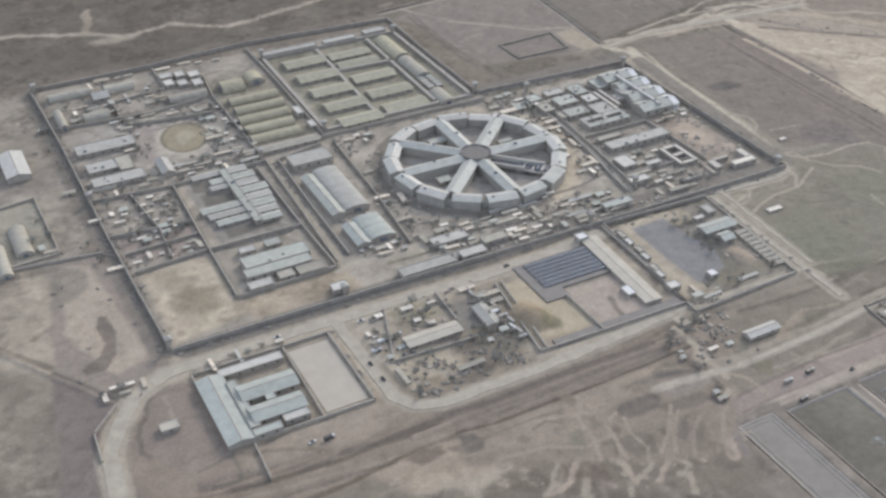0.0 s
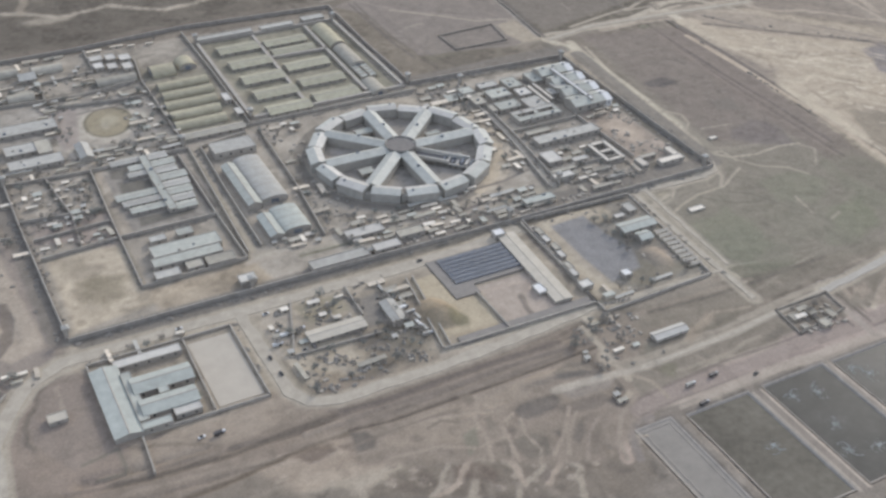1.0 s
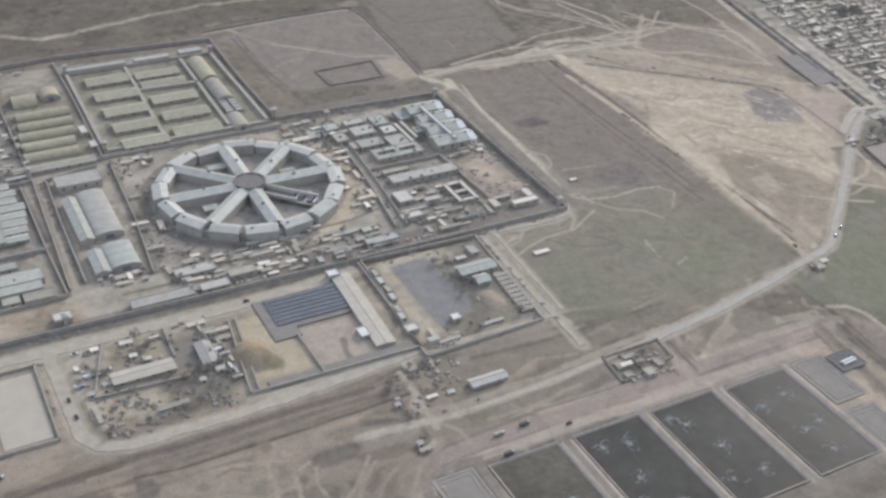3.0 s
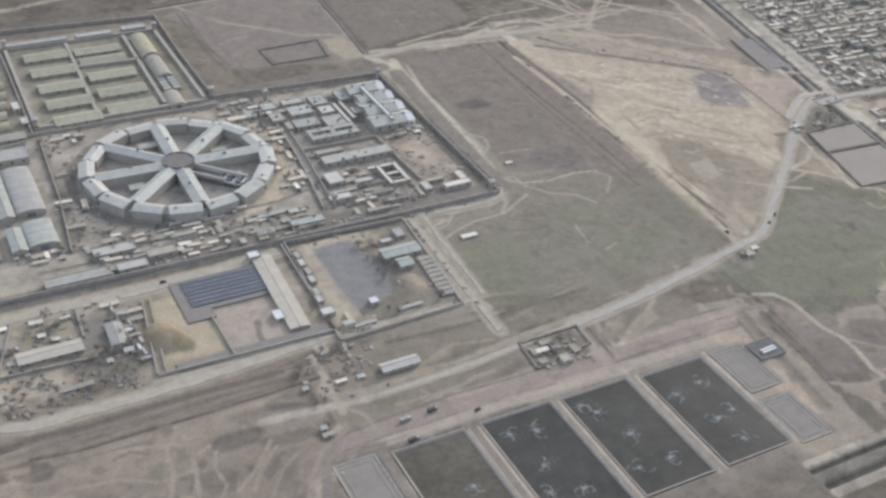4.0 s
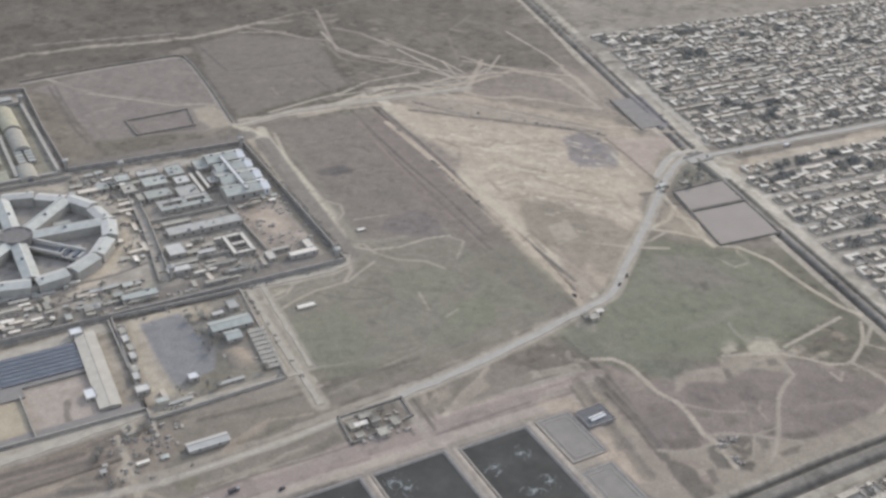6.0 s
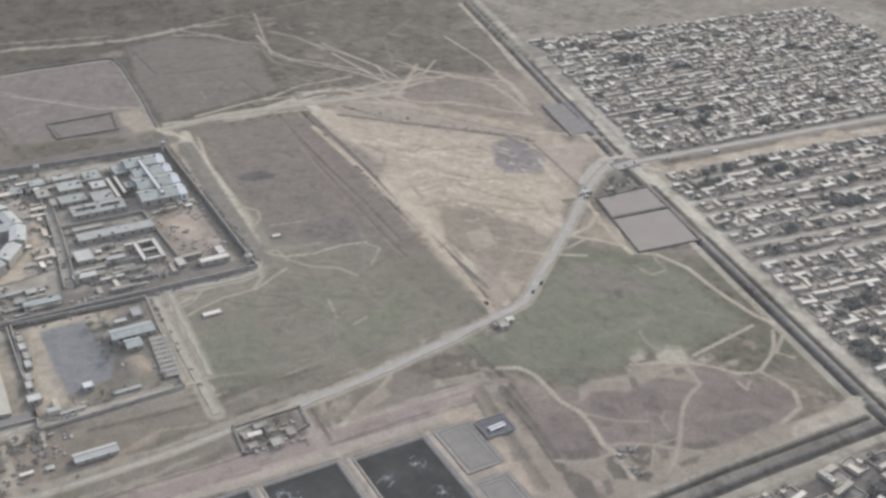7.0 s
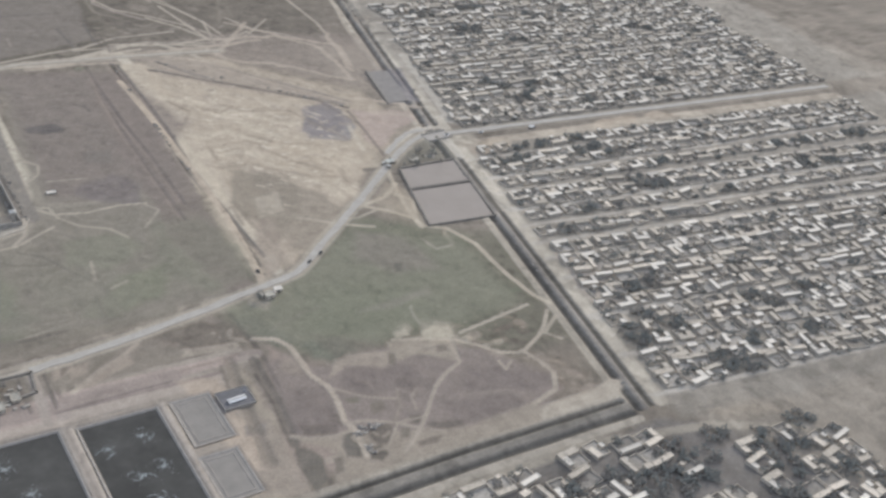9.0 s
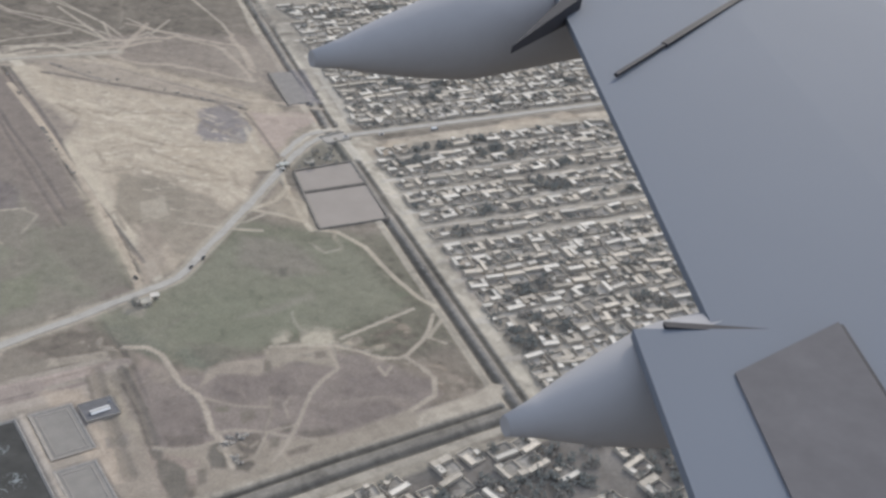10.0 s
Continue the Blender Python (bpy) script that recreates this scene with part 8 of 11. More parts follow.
# green patches of the field by the prison
earth.area([(491.7, 373.7), (518.4, 376.1), (526.5, 336.3), (520.5, 310.4), (493.7, 305.2), (481, 331.6)], (0.168, 0.175, 0.125), 0.35, 4, True, 0.6)
earth.area([(378.3, 342.3), (406, 340.8), (419.6, 315.6), (402.1, 299.9), (372.7, 307.9)], (0.178, 0.181, 0.138), 0.35, 4, True, 0.6)
earth.area([(425.8, 353.5), (457.4, 346.4), (468.7, 315.3), (443, 306), (422.2, 324.2)], (0.188, 0.181, 0.141), 0.35, 4, True, 0.6)
# grit, tufts and wheel ruts over all soils
tuft = np.clip((layered(earth.X, earth.Y, 7, 131, 4) - 0.52) / 0.12, 0, 1) * np.clip((lattice(earth.X, earth.Y, 2.1, 141) - 0.3) / 0.4, 0, 1)
grit = layered(earth.wx, earth.wy, 5, 151, 3)
earth.C *= (1.02 - 0.13 * tuft + 0.24 * (grit - 0.5))[..., None] * np.array((1.015, 1.0, 0.985))
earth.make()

# ---- roads, walls and buildings: tools ----


def road(pts, width, material, label, z=0.07, name="road", worn=1.0):
    """A made road: a slab that follows its line, with mitred corners."""
    b = Build()
    fine = [pts[0]]
    for (ax, ay), (bx, by) in zip(pts[:-1], pts[1:]):
        k = max(1, int(math.hypot(bx - ax, by - ay) / 3.0))
        fine += [(ax + (bx - ax) * i / k, ay + (by - ay) * i / k) for i in range(1, k + 1)]
    pts = fine
    left, right = [], []
    for i, (x, y) in enumerate(pts):
        ax, ay = pts[max(0, i - 2)]
        bx, by = pts[min(len(pts) - 1, i + 2)]
        d = math.hypot(bx - ax, by - ay)
        nx, ny = -(by - ay) / d, (bx - ax) / d
        e, f = (width / 2 + worn * noise.noise((x * 0.11, y * 0.11, side)) for side in (0.0, 7.0))
        left.append((x + nx * e, y + ny * e))
        right.append((x - nx * f, y - ny * f))
    n = len(pts)
    b.add([(*p, z) for p in left] + [(*p, z) for p in right] + [(*p, -0.6) for p in left] + [(*p, -0.6) for p in right],
          [(i, n + i, n + i + 1, i + 1) for i in range(n - 1)] + [(i + 1, 2 * n + i + 1, 2 * n + i, i) for i in range(n - 1)] + [(n + i, 3 * n + i, 3 * n + i + 1, n + i + 1) for i in range(n - 1)] + [(0, 2 * n, 3 * n, n), (n - 1, 2 * n - 1, 4 * n - 1, 3 * n - 1)])
    ob = new(name, b.mesh(name, material))
    return tagged(ob, label, "road", kind="structure")


def slab(x0, y0, x1, y1, z, material, label, category, name="paved_yard"):
    ob = new(name, Build().box(x0, y0, -2.5, x1, y1, z).mesh(name, material))
    return tagged(ob, label, category, kind="structure")


def wall_run(pts, height, thick, material, label, name="boundary_wall", coping=True):
    """A wall along a line, one mesh a stretch, with a coping."""
    for (ax, ay), (bx, by) in zip(pts[:-1], pts[1:]):
        length, a = math.hypot(bx - ax, by - ay), math.degrees(math.atan2(by - ay, bx - ax))
        w = thing(name, ax, ay, a, label, "wall")
        tagged(w, kind="structure")
        part("wall_body", Build().box(-thick / 2, -thick / 2, -1.2, length + thick / 2, thick / 2, height), material, w)
        if coping:
            part("coping", Build().box(-thick / 2 - 0.1, -thick / 2 - 0.12, height, length + thick / 2 + 0.1, thick / 2 + 0.12, height + 0.18), M_coping, w)


def flat_building(x, y, w, d, h, roof, walls, label, angle=0.0, name="flat_roofed_building", clutter=0, seed=0, group=""):
    """Walls, a roof slab behind a parapet, and vents or tanks on it."""
    r = random.Random(seed + int(x * 7 + y * 13))
    t = thing(name, x, y, angle, label, "building", group)
    body = part("wall", Build().box(-w / 2, -d / 2, -1.0, w / 2, d / 2, h), walls, t)
    b = Build().box(-w / 2 - 0.2, -d / 2 - 0.2, h, w / 2 + 0.2, d / 2 + 0.2, h + 0.22)
    top = part("roof", b, roof, t)
    p = Build()
    for x0, y0, x1, y1 in ((-w / 2 - 0.2, -d / 2 - 0.2, w / 2 + 0.2, -d / 2 + 0.05), (-w / 2 - 0.2, d / 2 - 0.05, w / 2 + 0.2, d / 2 + 0.2), (-w / 2 - 0.2, -d / 2 + 0.05, -w / 2 + 0.05, d / 2 - 0.05), (w / 2 - 0.05, -d / 2 + 0.05, w / 2 + 0.2, d / 2 - 0.05)):
        p.box(x0, y0, h + 0.22, x1, y1, h + 0.5)
    part("parapet", p, walls, top)
    n = max(1, int(w / 5))
    for k in range(n):
        cx = -w / 2 + (k + 0.5) * w / n
        part("window", Build().box(cx - 0.5, -d / 2 - 0.05, h * 0.4, cx + 0.5, -d / 2 + 0.06, h * 0.72), M_glass, body)
    for k in range(clutter):
        cx, cy, s = r.uniform(-w * 0.4, w * 0.4), r.uniform(-d * 0.35, d * 0.35), r.uniform(0.4, 0.9)
        part("roof_vent", Build().box(cx - s, cy - s * 0.7, h + 0.22, cx + s, cy + s * 0.7, h + 0.22 + s), M_concrete if k % 2 else M_darkblue, top)
    return t


def gable_building(x, y, w, d, h, rise, roof, walls, label, angle=0.0, name="gabled_building", vents=0, group=""):
    """A long building with its ridge along its length, two roof sheets, a ridge cap and gable ends."""
    t = thing(name, x, y, angle, label, "building", group)
    body = part("wall", Build().prism([(-d / 2, -1.0), (d / 2, -1.0), (d / 2, h), (0, h + rise), (-d / 2, h)], -w / 2, w / 2), walls, t)
    o, k = 0.4, 0.16
    e = rise / (d / 2) * o
    part("roof_sheet", Build().prism([(-d / 2 - o, h - e + 0.03), (0, h + rise + 0.03), (0, h + rise + k), (-d / 2 - o, h - e + k)], -w / 2 - o, w / 2 + o), roof, t)
    part("roof_sheet", Build().prism([(d / 2 + o, h - e + 0.03), (0, h + rise + 0.03), (0, h + rise + k), (d / 2 + o, h - e + k)], -w / 2 - o, w / 2 + o), roof, t)
    part("ridge_cap", Build().prism([(-0.35, h + rise + k - 0.05), (0, h + rise + k + 0.12), (0.35, h + rise + k - 0.05)], -w / 2 - o, w / 2 + o), M_concrete, t)
    n = max(1, int(w / 6))
    for i in range(n):
        cx = -w / 2 + (i + 0.5) * w / n
        part("window", Build().box(cx - 0.5, -d / 2 - 0.05, h * 0.4, cx + 0.5, -d / 2 + 0.06, h * 0.75), M_glass, body)
    for i in range(vents):
        cx = -w / 2 + (i + 0.5) * w / vents
        part("ridge_vent", Build().box(cx - 0.6, -0.5, h + rise, cx + 0.6, 0.5, h + rise + 0.7), M_darkblue, t)
    return t


def vaulted_building(x, y, w, d, h, roof, walls, label, angle=0.0, name="vaulted_hall", side=0.4, stripes=0, group=""):
    """A barrel-roofed hall along its length, with flat end walls and low side walls."""
    t = thing(name, x, y, angle, label, "building", group)
    arc = [(-d / 2 * math.cos(a), side + (h - side) * math.sin(a)) for a in [math.pi * i / 14 for i in range(15)]]
    part("end_wall", Build().prism([(y_ * 0.97, max(-1.0, z_ - 0.12)) for y_, z_ in arc] + [(d / 2 * 0.97, -1.0), (-d / 2 * 0.97, -1.0)], -w / 2 + 0.15, w / 2 - 0.15), walls, t)
    inner = [(y_ * 0.965, z_ - 0.14) for y_, z_ in arc]
    part("vault", Build().prism(arc + inner[::-1], -w / 2, w / 2), roof, t)
    for i in range(stripes):
        cx = -w / 2 + (i + 0.5) * w / stripes
        part("roof_rib", Build().prism([(y_ * 1.012, z_ + 0.06) for y_, z_ in arc] + inner[::-1], cx - 0.12, cx + 0.12), walls, t)
    part("door", Build().box(-w / 2 - 0.06, -d * 0.14, -0.2, -w / 2 + 0.1, d * 0.14, h * 0.55), M_darkblue, t)
    return t


def shed(x, y, w, d, h, roof, walls, label, angle=0.0, name="shed", group=""):
    """A lean-to with one sloping sheet."""
    t = thing(name, x, y, angle, label, "shed", group)
    part("wall", Build().prism([(-d / 2, -1.0), (d / 2, -1.0), (d / 2, h * 1.18), (-d / 2, h)], -w / 2, w / 2), walls, t)
    part("roof", Build().prism([(-d / 2 - 0.25, h - 0.02), (d / 2 + 0.25, h * 1.18 + 0.04), (d / 2 + 0.25, h * 1.18 + 0.2), (-d / 2 - 0.25, h + 0.14)], -w / 2 - 0.25, w / 2 + 0.25), roof, t)
    part("doorway", Build().box(-0.45, -d / 2 - 0.05, -0.2, 0.45, -d / 2 + 0.06, h * 0.8), M_glass, t)
    return t


def tree_meshes(seed, height, spread, leaf):
    """Trunk with limbs, and a crown of many small clumps with gaps."""
    r = random.Random(seed)
    tr = Build()

    def limb(p, q, a, b_):
        p, q = Vector(p), Vector(q)
        m = (q - p).to_track_quat("Z", "Y").to_matrix()
        ring = [Vector((math.cos(k * math.pi / 2.5), math.sin(k * math.pi / 2.5), 0)) for k in range(5)]
        tr.add([p + m @ (v * a) for v in ring] + [q + m @ (v * b_) for v in ring], [(k, (k + 1) % 5, 5 + (k + 1) % 5, 5 + k) for k in range(5)])

    limb((0, 0, -0.8), (0.05, 0.05, height * 0.45), 0.22, 0.13)
    cr = Build()
    for k in range(7):
        a, reach = k * 0.9 + r.uniform(-0.3, 0.3), spread * r.uniform(0.45, 0.95)
        tip = (reach * math.cos(a), reach * math.sin(a), height * r.uniform(0.55, 0.95))
        limb((0.05, 0.05, height * r.uniform(0.3, 0.45)), tip, 0.09, 0.03)
        for j in range(16):
            c = Vector(tip) * r.uniform(0.75, 1.05) + Vector((r.gauss(0, spread * 0.26), r.gauss(0, spread * 0.26), r.gauss(0, height * 0.1)))
            s = r.uniform(0.16, 0.36) * spread * 0.55
            v = [c + Vector(q) * s * r.uniform(0.6, 1.2) for q in ((1, 0, 0), (-1, 0, 0), (0, 1, 0), (0, -1, 0), (0, 0, 0.8), (0, 0, -0.7))]
            cr.add(v, [(0, 2, 4), (2, 1, 4), (1, 3, 4), (3, 0, 4), (2, 0, 5), (1, 2, 5), (3, 1, 5), (0, 3, 5)])
    return tr, cr, leaf


TREES = []
for i in range(6):
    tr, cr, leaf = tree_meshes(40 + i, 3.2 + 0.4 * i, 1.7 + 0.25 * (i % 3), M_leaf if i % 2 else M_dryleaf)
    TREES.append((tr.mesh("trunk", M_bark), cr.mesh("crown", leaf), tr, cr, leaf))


def tree(x, y, size=1.0, kind=0, z=0.0):
    trunk, crown, _, _, leaf = TREES[kind % len(TREES)]
    t = thing("tree", x, y, (x * 37 + y * 91) % 360, "dusty dark green tree with an open crown" if leaf is M_leaf else "leafless grey-brown tree with fine twigs", "tree", z=z)
    t.scale = (size, size, size)
    for name, me in (("trunk", trunk), ("crown", crown)):
        new(name, me).parent = t
    return t

# ---- buildings ----
# northern barracks: two columns of long gabled huts
gable_building(241.8, 658.2, 27.0, 12.5, 2.0, 1.2, M_oliveroof, M_block, "long barrack with a dusty olive gabled roof", group='barracks', name='barrack')
gable_building(241.8, 633.9, 27.0, 12.5, 2.0, 1.2, M_oliveroof, M_block, "long barrack with a dusty olive gabled roof", group='barracks', name='barrack')
gable_building(241.8, 610.1, 27.0, 12.5, 2.0, 1.2, M_oliveroof, M_block, "long barrack with a dusty olive gabled roof", group='barracks', name='barrack')
gable_building(241.8, 587.3, 27.0, 12.5, 2.0, 1.2, M_oliveroof, M_block, "long barrack with a dusty olive gabled roof", group='barracks', name='barrack')
gable_building(241.8, 564.7, 27.0, 12.0, 2.0, 1.2, M_oliveroof, M_block, "long barrack with a dusty olive gabled roof", group='barracks', name='barrack')
gable_building(274.5, 656.4, 29.0, 10.0, 2.0, 1.2, M_oliveroof, M_block, "long barrack with a dusty olive gabled roof", group='barracks', name='barrack')
gable_building(274.5, 641.1, 29.0, 9.0, 2.0, 1.2, M_oliveroof, M_block, "long barrack with a dusty olive gabled roof", group='barracks', name='barrack')
gable_building(274.5, 616.8, 29.0, 12.0, 2.0, 1.2, M_oliveroof, M_block, "long barrack with a dusty olive gabled roof", group='barracks', name='barrack')
gable_building(274.5, 592.0, 29.0, 12.0, 2.0, 1.2, M_oliveroof, M_block, "long barrack with a dusty olive gabled roof", group='barracks', name='barrack')
gable_building(274.5, 569.2, 29.0, 12.0, 2.0, 1.2, M_oliveroof, M_block, "long barrack with a dusty olive gabled roof", group='barracks', name='barrack')
vaulted_building(304.4, 650.6, 34.0, 12.0, 5, M_yellowroof, M_block, "long vaulted hall with a pale ochre roof", name='vaulted_hall', angle=90)
vaulted_building(304.2, 615.6, 30.0, 11.0, 4.5, M_tanroof, M_block, "long vaulted hall with a dusty tan roof", name='vaulted_hall', angle=90)
vaulted_building(300.5, 568.1, 19.0, 11.0, 4, M_tanroof, M_block, "short vaulted hall with a tan roof", name='vaulted_hall', angle=90)
flat_building(300.9, 584.8, 4.5, 3.6, 1.6, M_greenroof, M_block, "small grey-green roofed cabin in a block of eight", group='cabins', name='cabin')
flat_building(300.9, 589.3, 4.5, 3.6, 1.6, M_greenroof, M_block, "small grey-green roofed cabin in a block of eight", group='cabins', name='cabin')
flat_building(300.9, 593.9, 4.5, 3.6, 1.6, M_greenroof, M_block, "small grey-green roofed cabin in a block of eight", group='cabins', name='cabin')
flat_building(300.9, 598.5, 4.5, 3.6, 1.6, M_greenroof, M_block, "small grey-green roofed cabin in a block of eight", group='cabins', name='cabin')
flat_building(306.9, 584.8, 4.5, 3.6, 1.6, M_greenroof, M_block, "small grey-green roofed cabin in a block of eight", group='cabins', name='cabin')
flat_building(306.9, 589.3, 4.5, 3.6, 1.6, M_greenroof, M_block, "small grey-green roofed cabin in a block of eight", group='cabins', name='cabin')
flat_building(306.9, 593.9, 4.5, 3.6, 1.6, M_greenroof, M_block, "small grey-green roofed cabin in a block of eight", group='cabins', name='cabin')
flat_building(306.9, 598.5, 4.5, 3.6, 1.6, M_greenroof, M_block, "small grey-green roofed cabin in a block of eight", group='cabins', name='cabin')
flat_building(240.3, 681.2, 40.0, 6.0, 2.6, M_greyroof, M_block, "long low grey-roofed building along the outer wall")
flat_building(278.0, 681.2, 24.0, 6.0, 2.6, M_greyroof, M_block, "long low grey-roofed building along the outer wall")
flat_building(305.4, 682.8, 16.0, 7.0, 3, M_greyroof, M_block, "grey flat-roofed guard building")
# ochre vaulted rows
vaulted_building(193.9, 624.3, 32.0, 8.6, 3.6, M_yellowroof, M_block, "long vaulted hall with a pale ochre roof", group='ochre halls')
vaulted_building(192.9, 610.4, 32.0, 8.6, 3.6, M_yellowroof, M_block, "long vaulted hall with a pale ochre roof", group='ochre halls')
vaulted_building(190.9, 597.0, 32.0, 8.6, 3.6, M_yellowroof, M_block, "long vaulted hall with a pale ochre roof", group='ochre halls')
vaulted_building(189.4, 583.6, 31.0, 8.6, 3.6, M_yellowroof, M_block, "long vaulted hall with a pale ochre roof", group='ochre halls')
vaulted_building(188.5, 570.2, 31.0, 8.6, 3.6, M_yellowroof, M_block, "long vaulted hall with a pale ochre roof", group='ochre halls')
gable_building(190.7, 554.6, 38.0, 7.0, 2.2, 1.0, M_tanroof, M_block, "very long narrow tan-roofed shed")
vaulted_building(187.1, 646.2, 15.0, 15.0, 5, M_yellowroof, M_block, "ochre vaulted hall with a tall round end")
vaulted_building(203.6, 650.8, 13.0, 12.0, 4.5, M_yellowroof, M_block, "ochre vaulted hall with a tall round end", angle=90)
flat_building(211.3, 591.2, 4.0, 10.0, 3, M_whiteroof, M_block, "small white-roofed hut with block walls")
flat_building(212.7, 571.5, 4.0, 8.0, 2.4, M_whiteroof, M_block, "small white-roofed hut with block walls")
# north-western quarter
flat_building(94.6, 603.3, 34.0, 12.0, 2.4, M_greyroof, M_block, "wide grey flat-roofed block", clutter=3)
flat_building(87.1, 579.0, 17.0, 11.0, 2.4, M_greyroof, M_block, "grey flat-roofed block with block walls", clutter=2)
flat_building(99.4, 576.7, 8.0, 16.0, 2.8, M_tanroof, M_block, "tan flat-roofed block with block walls")
flat_building(92.1, 561.6, 29.0, 10.0, 2.4, M_greyroof, M_block, "wide grey flat-roofed block", clutter=3)
gable_building(118.5, 561.7, 17.0, 7.0, 3, 1.4, M_greyroof, M_block, "grey gabled building with block walls", angle=90)
vaulted_building(78.7, 648.9, 24.0, 6.0, 4, M_tanroof, M_block, "pale vaulted hut with block walls", angle=90)
vaulted_building(99.5, 645.5, 16.0, 9.0, 4, M_tanroof, M_block, "tan vaulted hut with block walls")
vaulted_building(91.1, 682.7, 27.0, 8.0, 4, M_tanroof, M_block, "long tan vaulted hut")
vaulted_building(121.8, 679.2, 19.0, 9.0, 4, M_tanroof, M_block, "tan vaulted hut with block walls")
gable_building(108.0, 670.7, 10.0, 10.0, 3, 2.5, M_greyroof, M_block, "grey steep-roofed hut with block walls")
vaulted_building(157.6, 645.5, 25.0, 9.0, 4, M_tanroof, M_block, "tan vaulted hut with block walls")
flat_building(153.1, 680.2, 8.0, 7.0, 2.4, M_whiteroof, M_block, "small white-roofed house in a row", name='small_house')
flat_building(162.0, 678.7, 6.0, 8.0, 2.4, M_whiteroof, M_block, "small white-roofed house in a row", name='small_house')
flat_building(170.5, 674.7, 7.0, 8.0, 2.4, M_whiteroof, M_block, "small white-roofed house in a row", name='small_house')
flat_building(152.1, 668.8, 6.0, 8.0, 2.4, M_whiteroof, M_block, "small white-roofed house in a row", name='small_house')
flat_building(160.1, 664.8, 6.0, 8.0, 2.4, M_whiteroof, M_block, "small white-roofed house in a row", name='small_house')
flat_building(169.0, 661.3, 6.0, 9.0, 2.4, M_whiteroof, M_block, "small white-roofed house in a row", name='small_house')
# grey cell blocks west of the halls
gable_building(136.0, 541.8, 16.0, 5.0, 1.8, 0.35, M_greyroof, M_block, "narrow grey cell block", name='cell_block', group='cell blocks')
gable_building(140.0, 532.8, 8.0, 5.0, 1.8, 0.35, M_greenroof, M_block, "narrow grey cell block", name='cell_block', group='cell blocks')
gable_building(139.0, 526.0, 10.0, 4.3, 1.8, 0.35, M_greyroof, M_block, "narrow grey cell block", name='cell_block', group='cell blocks')
gable_building(133.0, 505.0, 22.0, 5.7, 1.8, 0.35, M_greenroof, M_block, "narrow grey cell block", name='cell_block', group='cell blocks')
gable_building(134.0, 497.8, 20.0, 5.0, 1.8, 0.35, M_greyroof, M_block, "narrow grey cell block", name='cell_block', group='cell blocks')
gable_building(135.0, 490.2, 18.0, 5.0, 1.8, 0.35, M_greenroof, M_block, "narrow grey cell block", name='cell_block', group='cell blocks')
gable_building(153.5, 541.2, 11.0, 6.4, 1.8, 0.35, M_greyroof, M_block, "narrow grey cell block", name='cell_block', group='cell blocks')
gable_building(154.5, 533.0, 13.0, 5.7, 1.8, 0.35, M_greenroof, M_block, "narrow grey cell block", name='cell_block', group='cell blocks')
gable_building(154.0, 525.2, 12.0, 6.4, 1.8, 0.35, M_greyroof, M_block, "narrow grey cell block", name='cell_block', group='cell blocks')
gable_building(155.5, 516.8, 15.0, 6.4, 1.8, 0.35, M_greenroof, M_block, "narrow grey cell block", name='cell_block', group='cell blocks')
gable_building(155.0, 508.5, 14.0, 5.7, 1.8, 0.35, M_greyroof, M_block, "narrow grey cell block", name='cell_block', group='cell blocks')
gable_building(154.5, 500.8, 13.0, 6.4, 1.8, 0.35, M_greenroof, M_block, "narrow grey cell block", name='cell_block', group='cell blocks')
gable_building(154.0, 493.0, 12.0, 5.7, 1.8, 0.35, M_greyroof, M_block, "narrow grey cell block", name='cell_block', group='cell blocks')
gable_building(153.5, 485.0, 11.0, 5.7, 1.8, 0.35, M_greenroof, M_block, "narrow grey cell block", name='cell_block', group='cell blocks')
flat_building(146.0, 512.5, 4.0, 61.0, 2.5, M_greenroof, M_block, "long grey linking corridor of the cell blocks", name='corridor_block', clutter=4, group='')
flat_building(141.6, 446.4, 34.0, 10.0, 3.2, M_greenroof, M_block, "wide grey block with a flat roof", clutter=2)
flat_building(139.6, 437.0, 34.0, 7.0, 3.2, M_greenroof, M_block, "wide grey block with a flat roof")
flat_building(153.6, 428.6, 14.0, 7.0, 2.8, M_tanroof, M_block, "tan flat-roofed house with block walls")
flat_building(127.0, 427.4, 12.0, 6.0, 2.6, M_greyroof, M_block, "grey flat-roofed house with block walls")
flat_building(140.9, 429.7, 8.0, 6.0, 2.4, M_tanroof, M_block, "tan flat-roofed house with block walls")
flat_building(144.7, 458.9, 8.0, 6.0, 2.8, M_greenroof, M_block, "grey-green flat-roofed house with block walls")
flat_building(130.9, 458.7, 8.0, 5.0, 2.6, M_greyroof, M_block, "grey flat-roofed house with block walls")
# workshops beside the wheel
vaulted_building(196.9, 492.3, 47.0, 15.0, 4.4, M_greyroof, M_block, "large vaulted workshop with a pale sheet roof", side=2.2, stripes=5, name='workshop_hall', angle=90)
gable_building(185.1, 489.0, 45.0, 7.0, 3.5, 1.2, M_greenroof, M_block, "long lean side aisle of the workshop", angle=90)
vaulted_building(197.0, 448.1, 23.0, 15.0, 4.0, M_blueroof, M_block, "vaulted workshop with a pale blue roof", side=2.0, stripes=3, name='workshop_hall', angle=90)
gable_building(185.4, 445.3, 21.0, 7.0, 3, 1.2, M_blueroof, M_block, "side aisle with a blue-grey roof", angle=90)
flat_building(194.5, 530.7, 24.0, 13.0, 4, M_greyroof, M_block, "broad grey flat-roofed store")
flat_building(205.3, 403.1, 30.0, 7.0, 2.6, M_greyroof, M_block, "long low grey-roofed range")
flat_building(231.2, 403.9, 14.0, 6.0, 2.4, M_whiteroof, M_block, "low white-roofed range with block walls")
